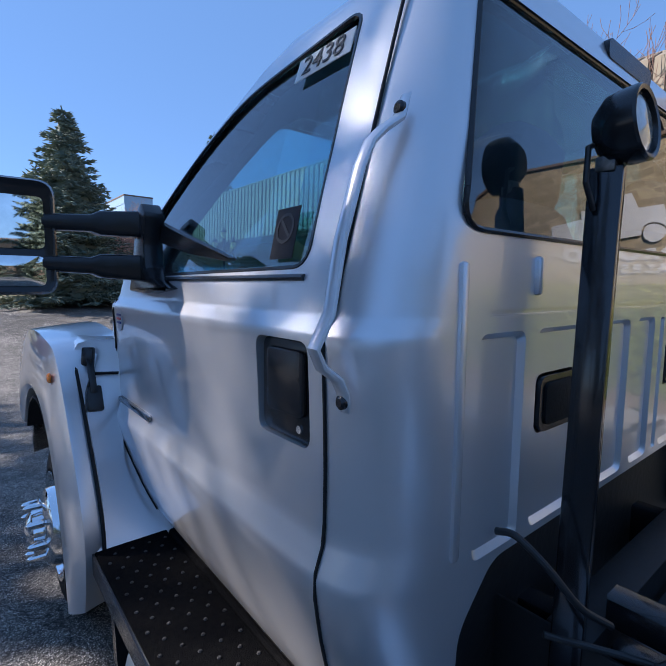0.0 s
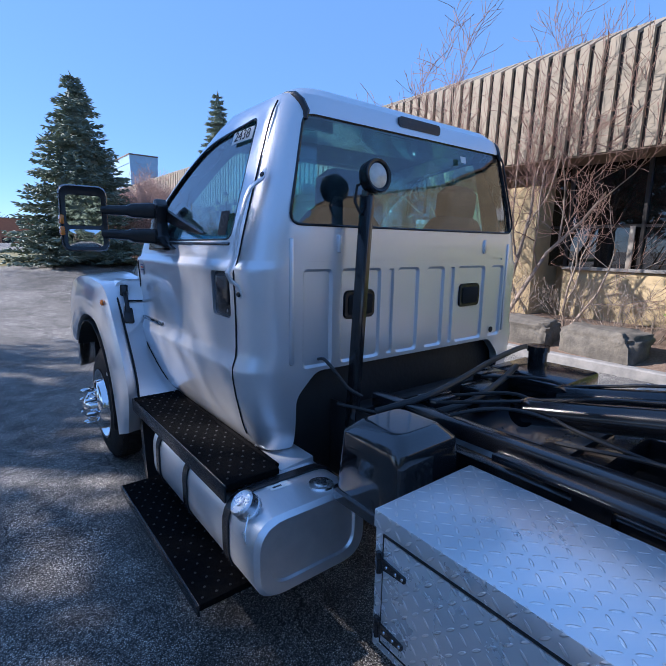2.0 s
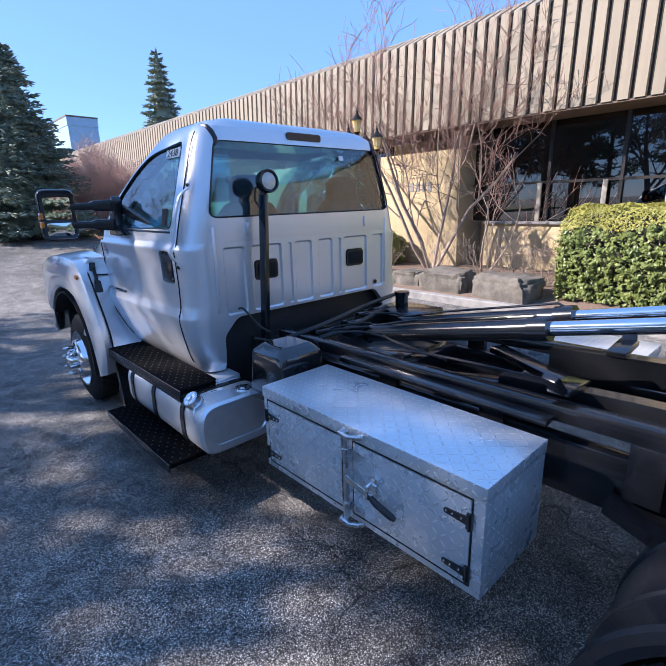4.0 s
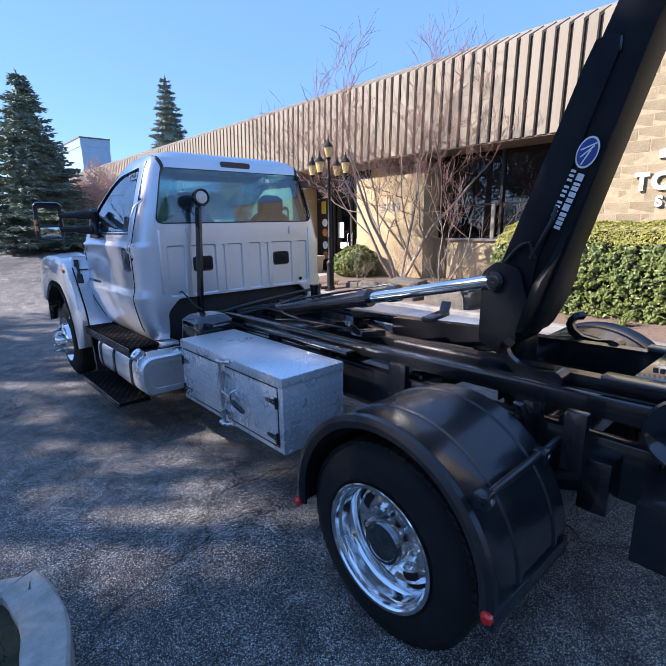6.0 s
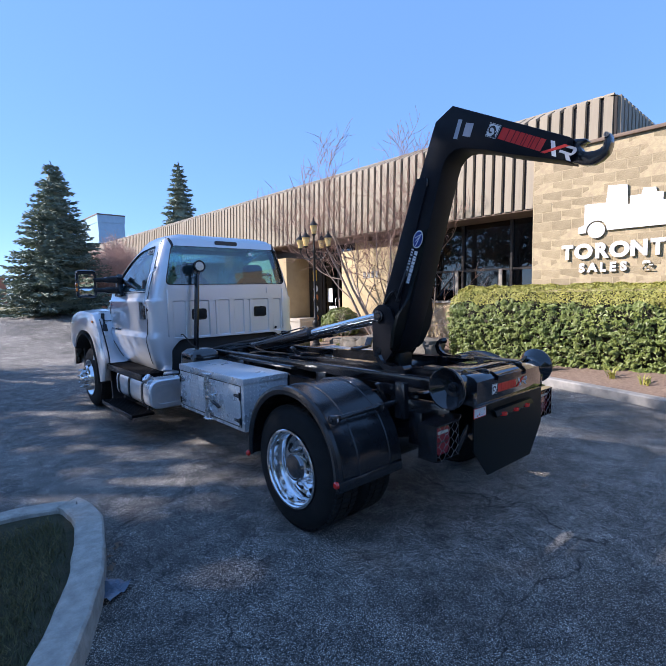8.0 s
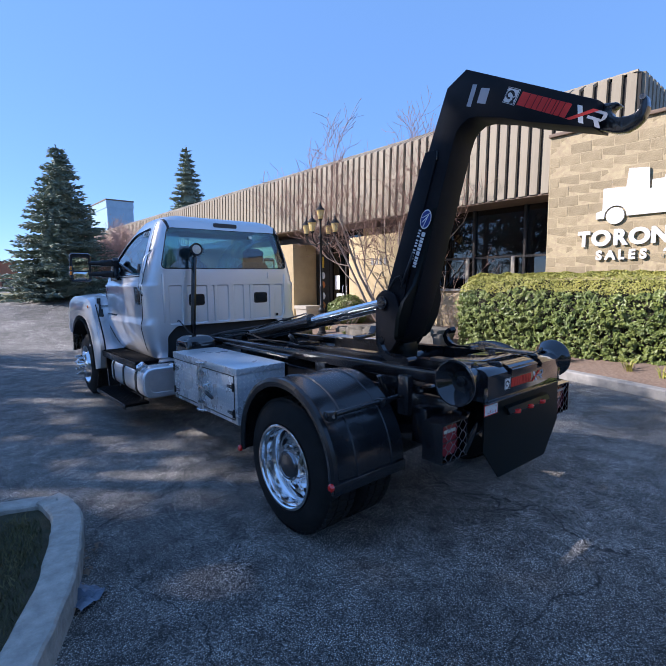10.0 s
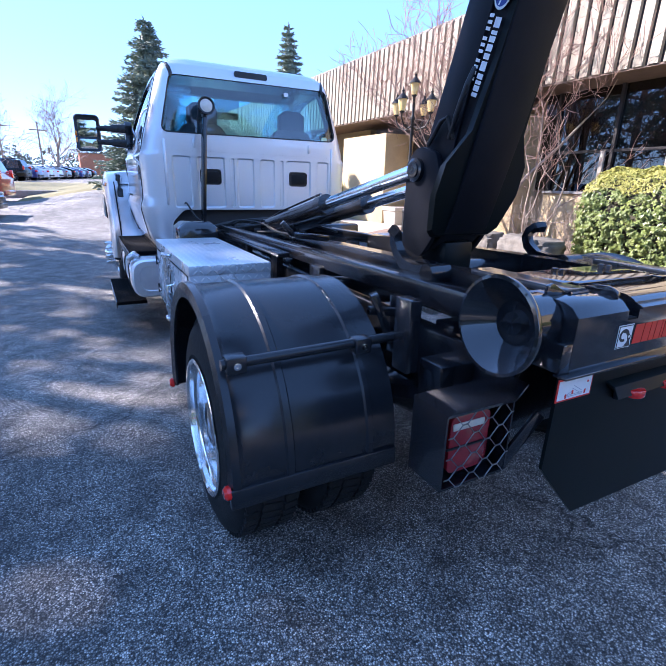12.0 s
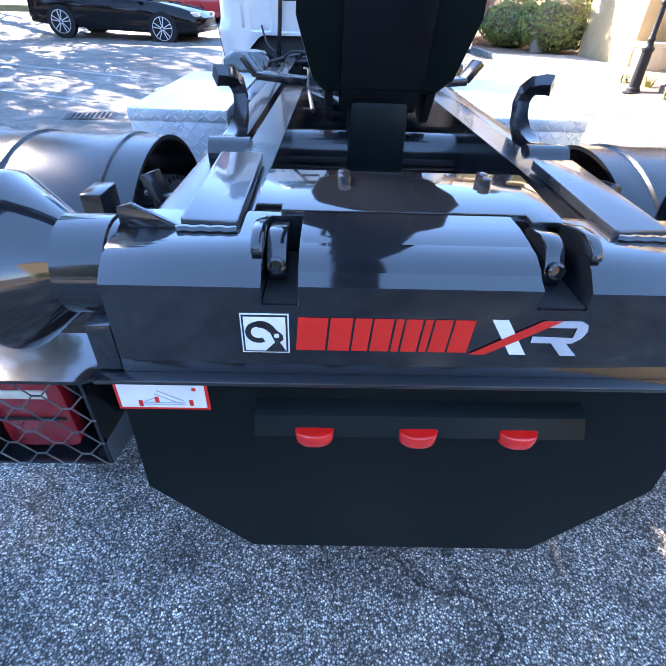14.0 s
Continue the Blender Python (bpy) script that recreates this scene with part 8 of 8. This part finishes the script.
    for x in (-wb, wb):
        for s in (-1, 1):
            wm = Matrix.Translation((x, s * 0.94, r)) @ pose(0, 0, 0, 90 * s * -1, 0, 0)
            part("arch", lathe(B(), [(r + 0.05, -0.004), (r + 0.05, -0.16), (0, -0.16)], wm, 28), SEAM, rt)
            w = part("wheel", lathe(B(), [(r - 0.11, -0.006), (r - 0.06, 0.006), (r - 0.01, -0.01), (r, -0.03), (r, -0.2), (0, -0.2)], wm, 32, cap=False), RUBBER, rt)
            bm = B()
            for k in range(10):
                a = radians(36 * k)
                beam(bm, wm @ Vector((0.03 * math.cos(a), 0.03 * math.sin(a), -0.012)), wm @ Vector(((r - 0.075) * math.cos(a + 0.12 * (-1) ** k), (r - 0.075) * math.sin(a + 0.12 * (-1) ** k), -0.012)), 0.034, 0.02)
            lathe(bm, [(r - 0.085, -0.02), (r - 0.075, 0.008), (r - 0.055, 0.004), (r - 0.065, -0.05)], wm, 32, cap=False)
            part("rim", bm, ALLOY, w, "silver alloy rim")
    for s in (-1, 1):
        part("headlight", box(B(), L - 0.28, L - 0.06, s * 0.50, s * 0.74, 0.64, 0.74, 0.02) if kind_ == "saloon" else box(B(), L - 0.16, L - 0.02, s * 0.52, s * 0.80, 0.72, 0.90, 0.02), LENS, rt)
        part("tail_light", box(B(), -L + 0.02, -L + 0.2, s * 0.60, s * 0.86, 0.78, 0.92, 0.02) if kind_ == "saloon" else box(B(), -L - 0.005, -L + 0.10, s * 0.70, s * 0.90, 0.95, 1.25, 0.02), REDLENS, rt)
        part("wing_mirror", box(B(), 0.75, 0.88, s * 0.93, s * 1.08, 0.98, 1.10, 0.03), paint, rt)
    part("bumper", box(B(), L - 0.1, L + 0.02, -0.62, 0.62, 0.30, 0.45, 0.04), SATIN, rt)
    part("bumper", box(B(), -L - 0.03, -L + 0.1, -0.70, 0.70, 0.38, 0.55, 0.04), SATIN if kind_ == "saloon" else paint, rt)
    if kind_ != "saloon":
        for s in (-1, 1):
            part("roof_rail", tube(B(), [(-1.9, s * 0.56, 1.78), (-1.8, s * 0.56, 1.85), (0.0, s * 0.56, 1.84), (0.15, s * 0.56, 1.77)], 0.018, 8), SATIN, rt)
    return rt


ALLOY = material("bright_alloy", (0.72, 0.73, 0.75), 0.35, 0.55, second=(0.66, 0.67, 0.69), scale=20.0)
CARGLASS = material("dark_car_glass", (0.02, 0.025, 0.03), 0.06, second=(0.025, 0.03, 0.035), coat=1.0)
BLACKCAR = material("black_car_paint", (0.005, 0.005, 0.006), 0.07, second=(0.006, 0.006, 0.008), coat=0.0)
BLACKCAR.node_tree.nodes["Principled BSDF"].inputs["Specular IOR Level"].default_value = 0.35
REDCAR = material("red_car_paint", (0.42, 0.025, 0.03), 0.3, second=(0.36, 0.02, 0.026), coat=1.0)
WHITECAR = material("white_car_paint", (0.75, 0.76, 0.77), 0.3, second=(0.68, 0.69, 0.70), coat=1.0)
BLUECAR = material("blue_car_paint", (0.04, 0.06, 0.22), 0.3, second=(0.035, 0.05, 0.18), coat=1.0)
GREYCAR = material("grey_car_paint", (0.18, 0.19, 0.20), 0.3, 0.5, second=(0.15, 0.16, 0.17), coat=1.0)

car("saloon_car", pose(-4.22, 12.05, 0.215, 0, 1.6, -7), BLACKCAR, "saloon", "glossy black saloon car with silver alloy wheels, parked")
car("estate_car", pose(-4.48, 17.35, 0.27, 0, 0, 172), REDCAR, "van", "red people carrier with dark windows, parked")
for i, (x, paint, k, word) in enumerate(((-9.0, BLACKCAR, "van", "black"), (-6.2, BLUECAR, "saloon", "dark blue"), (-3.4, WHITECAR, "saloon", "white"), (-0.6, WHITECAR, "saloon", "white"), (2.2, GREYCAR, "saloon", "grey"), (5.0, BLACKCAR, "saloon", "black"), (8.4, BLUECAR, "saloon", "dark blue"), (11.4, GREYCAR, "saloon", "grey"), (14.4, BLACKCAR, "saloon", "black"))):
    car("saloon_car" if k == "saloon" else "estate_car", pose(-5.6 + 0.8 * i, 46.5 + 3.3 * i, 0.90 + 0.013 * 3.3 * i, 0, 0, 165), paint, k, word + " car in the far parking row", "cars in the far row")

# parking kerbs and verge before the far lot
bm = B()
box(bm, -2.6, -0.6, 20.6, 20.9, 0.3, 0.74, 0.02)
tagged(mesh_object("parking_block", bm, CONCRETE), "grey concrete parking kerb block", "kerb", kind="structure")
bm = loft(B(), [[(x, 21.5, -0.05), (x, 22.0, 0.64), (x, 30.0, 0.74), (x, 42.0, 0.88), (x, 42.0, -0.05)] for x in (-45, 5.5)])
tagged(mesh_object("grass_verge", bm, GRASS), "dry grass bank rising to the far car park", "lawn", kind="structure")
bm = loft(B(), [[(x, 42.0, -0.05), (x, 42.0, 0.85), (x, 85.0, 1.41), (x, 100.0, 1.41), (x, 100.0, -0.05)] for x in (-45, 6.5)])
tagged(mesh_object("pavement", bm, ASPHALT), "raised asphalt of the far car park", "asphalt", kind="structure")


# ---- distance ----
def low_building(name, x0, x1, y0, y1, h, mat, band, label, rows=0, front="y"):
    rt = root(name, Matrix.Translation(((x0 + x1) / 2, (y0 + y1) / 2, 0)), label, "building")
    w, d = (x1 - x0) / 2, (y1 - y0) / 2
    part("wall", box(B(), -w, w, -d, d, 0, h - (0.9 if band else 0)), mat, rt)
    if band:
        part("roof_band", box(B(), -w - 0.05, w + 0.05, -d - 0.05, d + 0.05, h - 0.9, h), band, rt)
    part("roof", box(B(), -w - 0.1, w + 0.1, -d - 0.1, d + 0.1, h, h + 0.15), SOFFIT, rt)
    n = max(2, int(2 * w / 3.0))
    for r in range(rows):
        for i in range(n):
            x = -w + (i + 0.5) * 2 * w / n
            z = 0.9 + r * 3.0
            p = part("window", box(B(), x - 0.9, x + 0.9, -d - 0.06, -d + 0.05, z, z + 1.5), CARGLASS, rt)
            part("window_sill", box(B(), x - 1.0, x + 1.0, -d - 0.12, -d + 0.05, z - 0.1, z), CONCRETE, p)
    return rt


ORANGE = material("orange_brick", (0.42, 0.17, 0.09), 0.9, second=(0.34, 0.13, 0.07), scale=3.0, bump=0.3)
PALEBLUE = material("pale_blue_cladding", (0.35, 0.50, 0.62), 0.4, second=(0.30, 0.44, 0.56), scale=2.0)
OFFWHITE = material("off_white_panel", (0.70, 0.70, 0.68), 0.7, second=(0.62, 0.62, 0.60), scale=2.0)
REDBAND = material("red_fascia_band", (0.50, 0.07, 0.07), 0.5, second=(0.44, 0.06, 0.06), scale=2.0)
low_building("brick_unit", 2, 13, 108, 122, 6.0, ORANGE, None, "orange brick low building far behind the spruce", 1)
low_building("blue_office", 16.6, 19.8, 58, 66, 11.9, PALEBLUE, PALEBLUE, "pale blue and white three-storey office", 3)
low_building("shop_unit", -42, -20, 50, 64, 5.6, OFFWHITE, REDBAND, "white shop unit with a red fascia band", 1)
# buildings that close the view behind the camera and to the west
low_building("brick_unit", -14, 30, -62, -48, 5.5, SOFFIT, SLOT, "brown low unit with a dark roof band", 1)
# tree line on the horizon: rows of rounded bare and evergreen crowns
def tree_line():
    rnd = random.Random(77)
    vs, fs = [], []
    for i in range(170):
        a = radians(rnd.uniform(-62, 34))
        d = rnd.uniform(120, 190)
        cx, cy = d * math.sin(a), d * math.cos(a)
        h, w = rnd.uniform(5, 9.5), rnd.uniform(2.5, 5)
        for _ in range(240):
            t = rnd.random() ** 0.8
            ww = w * math.sin(math.pi * min(1, 0.15 + t * 0.85)) ** 0.7
            b = rnd.uniform(0, 6.28)
            p = Vector((cx + ww * rnd.random() ** 0.5 * math.cos(b), cy + ww * math.sin(b) * 0.6, 0.4 + h * t))
            s = rnd.uniform(0.25, 0.6)
            k = len(vs)
            vs.extend([p + Vector((rnd.uniform(-s, s), 0, rnd.uniform(-s, s))) for _ in range(3)])
            fs.append((k, k + 1, k + 2))
    me = bpy.data.meshes.new("tree_line")
    me.from_pydata(vs, [], fs)
    me.materials.append(material("far_scrub", (0.10, 0.095, 0.065), 0.95, second=(0.055, 0.075, 0.045), scale=0.08, mix=0.4))
    tagged(new("tree_line", me), "distant belt of bare and evergreen trees", "trees", kind="stuff")


tree_line()
# evergreens across the car park behind the truck
back = spruce(29, "spruce_tree", (-6.0, -22.0, 0), 8.5, 2.6, "dense spruce across the car park")
tagged(back, group="spruces behind the car park")
for x, y, rz, k in ((-10.5, -24, 40, 1.35), (-1.5, -25, 90, 1.3), (-15.0, -21, 200, 1.3), (3.5, -24, 150, 1.2), (8.5, -26, 15, 1.4), (-19, -18, 10, 1.0), (-22, -13, 70, 1.05), (-24, -8, 130, 1.0), (-26, -3, 250, 1.1)):
    c = copy_thing(back, pose(x, y, 0, 0, 0, rz))
    c.scale = (k, k, k)
# painted bay lines on the asphalt
LINE = material("worn_line_paint", (0.42, 0.42, 0.41), 0.8, second=(0.16, 0.16, 0.165), scale=9.0, mix=0.9, bump=0.3, bump_scale=90.0)
for x0, y0, x1, y1 in ((-1.9, 3.5, -5.6, 4.88), (-1.9, 5.35, -5.6, 6.65)):
    d = Vector((x1 - x0, y1 - y0, 0)).normalized()
    side = Vector((-d.y, d.x, 0)) * 0.05
    rings = []
    for i in range(16):
        p = Vector((x0, y0, 0)) + d * (3.9 * i / 15)
        z = rise(p.x, p.y)
        rings.append([p + side + Vector((0, 0, z + 0.008)), p - side + Vector((0, 0, z + 0.008)), p - side + Vector((0, 0, z - 0.03)), p + side + Vector((0, 0, z - 0.03))])
    ob = mesh_object("bay_line", loft(B(), rings), LINE)
    tagged(ob, "worn white painted parking bay line", "road marking", "bay lines", "structure")
for x, y, h in ((-17, 62, 8.5), (-8, 78, 9.0), (-3.5, 82, 9)):
    p = root("utility_pole", Matrix.Translation((x, y, 0)), "weathered wooden utility pole with a cross-arm", "pole", "utility poles")
    part("post", tube(B(), [(0, 0, 0), (0, 0, h)], [0.16, 0.10], 10), BARK, p)
    part("cross_arm", box(B(), -1.1, 1.1, -0.06, 0.06, h - 1.2, h - 1.05), BARK, p)
spruce(19, "spruce_tree", (-14.0, 60.0, 0), 6.5, 2.2, "small far spruce by the parking row")

# ---- small pieces of the setting ----
fascia_panels()


def sign_wall():
    """Block wall with raised lettering."""
    wall = part("sign_wall", box(B(), 8.5565, 8.9, -12.0, -0.37, 0.0, 4.40), MORTAR, building, "tan split-face block wall with white raised sign")
    part("coping", box(B(), 8.50, 8.98, -12.0, -0.35, 4.404, 4.47, 0.008), SOFFIT, building)
    rnd = random.Random(5)
    meshes = []
    for w in (0.385, 0.187):
        for v in range(3):
            bm = B()
            box(bm, -0.0045 - 0.0015 * v, 0.02, -w / 2 + 0.003, w / 2 - 0.003, 0.004, 0.195, 0.003, 1)
            for vert in bm.verts:
                if vert.co.x < 0:
                    vert.co.x += rnd.uniform(-0.003, 0.003)
            bmesh.ops.recalc_face_normals(bm, faces=bm.faces)
            me = bpy.data.meshes.new("block")
            bm.to_mesh(me)
            bm.free()
            me.materials.append(BLOCK)
            meshes.append(me)
    rest = B()
    for r in range(22):
        y = -0.38
        first = r % 2 == 1
        while y > -11.6:
            w = 0.19 if first else 0.39
            kind = 3 if first else 0
            first = False
            yc, z = y - w / 2, r * 0.2
            if yc > -4.9 and z > 0.9:
                ob = new("block", meshes[kind + rnd.randrange(3)])
                ob.parent = wall
                ob.location = (8.562, yc, z)
            else:
                box(rest, 8.552, 8.6, yc - w / 2 + 0.003, yc + w / 2 - 0.003, z + 0.004, z + 0.194)
            y -= w
    tagged(part("block", rest, BLOCK, wall), kind="stuff")


sign_wall()


def sign():
    """White raised letters and a flat truck emblem on the block wall."""
    wall = next(o for o in building.children if o.name.startswith("sign_wall"))
    face = 8.532
    for word, y0, y1, z0, h in (("TORONTO", -0.975, -3.14, 2.19, 0.285), ("SALES", -1.305, -2.225, 1.915, 0.175), ("&", -2.39, -2.63, 1.915, 0.175)):
        widths = {"T": 0.92, "O": 1.12, "R": 1.0, "N": 1.02, "S": 0.9, "A": 1.0, "L": 0.82, "E": 0.88, "&": 1.0}
        total = sum(widths[c] for c in word)
        step = (y1 - y0) / total
        y = y0
        for c in word:
            cu = bpy.data.curves.new("sign_letter", "FONT")
            cu.body, cu.align_x, cu.extrude, cu.offset, cu.size = c, "CENTER", 0.012, 0.021 * h / 0.3, h / 0.74
            cu.materials.append(WHITE)
            ob = new("sign_letter", cu)
            ob.parent = wall
            ob.matrix_world = Matrix.Translation((face - 0.012, y + step * widths[c] / 2, z0)) @ pose(0, 0, 0, 90, 0, -90) @ Matrix.Diagonal((abs(step) * widths[c] / (h / 0.70) * 1.28, 1, 1, 1))
            y += step * widths[c]
    # emblem: side view of a lorry cut from sheet
    out = [(-1.31, 2.68), (-1.31, 2.80), (-1.42, 2.84), (-1.42, 3.24), (-1.80, 3.225), (-1.83, 3.545), (-2.15, 3.51), (-2.17, 3.14), (-2.20, 3.14), (-2.20, 3.29), (-2.38, 3.29), (-2.405, 3.40), (-2.60, 3.385), (-2.62, 3.30), (-2.72, 3.29), (-2.72, 3.14), (-3.25, 3.12), (-3.25, 2.70), (-1.83, 2.70)]
    out += [(-1.83, 2.72)] + [(-1.64 + 0.185 * -math.cos(radians(a)), 2.72 + 0.185 * math.sin(radians(a))) for a in range(0, 181, 15)] + [(-1.45, 2.68)]
    e = part("truck_emblem", prism(B(), out, "x", face - 0.018, face + 0.01), WHITE, building, "white cut-out lorry emblem on the wall")
    part("wheel", lathe(B(), [(0.155, 0), (0.155, 0.018), (0, 0.018)], Matrix.Translation((face, -1.64, 2.72)) @ pose(0, 0, 0, 0, -90, 0), 32), WHITE, e)
    # number on the wall beside the entrance, as plain bars
    bm = B()
    for i in range(4):
        box(bm, 8.838, 8.852, 4.93 - 0.17 * i - 0.05, 4.93 - 0.17 * i + 0.05, 2.02, 2.22)
    part("number_bar", bm, CONCRETE, building, "four plain grey bars")
    # stickers and notices at the entrance
    door = next(o for o in building.children if o.name.startswith("entrance"))
    yel, orr = material("yellow_notice", (0.70, 0.48, 0.05), 0.6), material("orange_notice", (0.65, 0.22, 0.06), 0.6)
    part("side_panel", box(B(), 9.90, 9.95, 8.12, 8.82, 0.15, 3.28), FRAME, door)
    part("notice", box(B(), 9.885, 9.898, 8.40, 8.62, 2.05, 2.45), yel, door, "yellow notice")
    for z, mt in ((1.75, WHITEST), (1.42, orr), (1.0, WHITEST), (0.66, orr)):
        part("notice", lathe(B(), [(0.13, 0), (0.13, 0.01), (0, 0.01)], Matrix.Translation((9.898, 8.47, z)) @ pose(0, 0, 0, 0, -90, 0), 20), mt, door, "round notice")
    for y, z, w, h in ((7.75, 1.5, 0.25, 0.5), (6.75, 1.7, 0.35, 0.6), (7.6, 1.0, 0.4, 0.2), (6.8, 1.1, 0.5, 0.25)):
        part("notice", box(B(), 9.968, 9.975, y - w / 2, y + w / 2, z - h / 2, z + h / 2), WHITEST, door, "white paper notice")


sign()
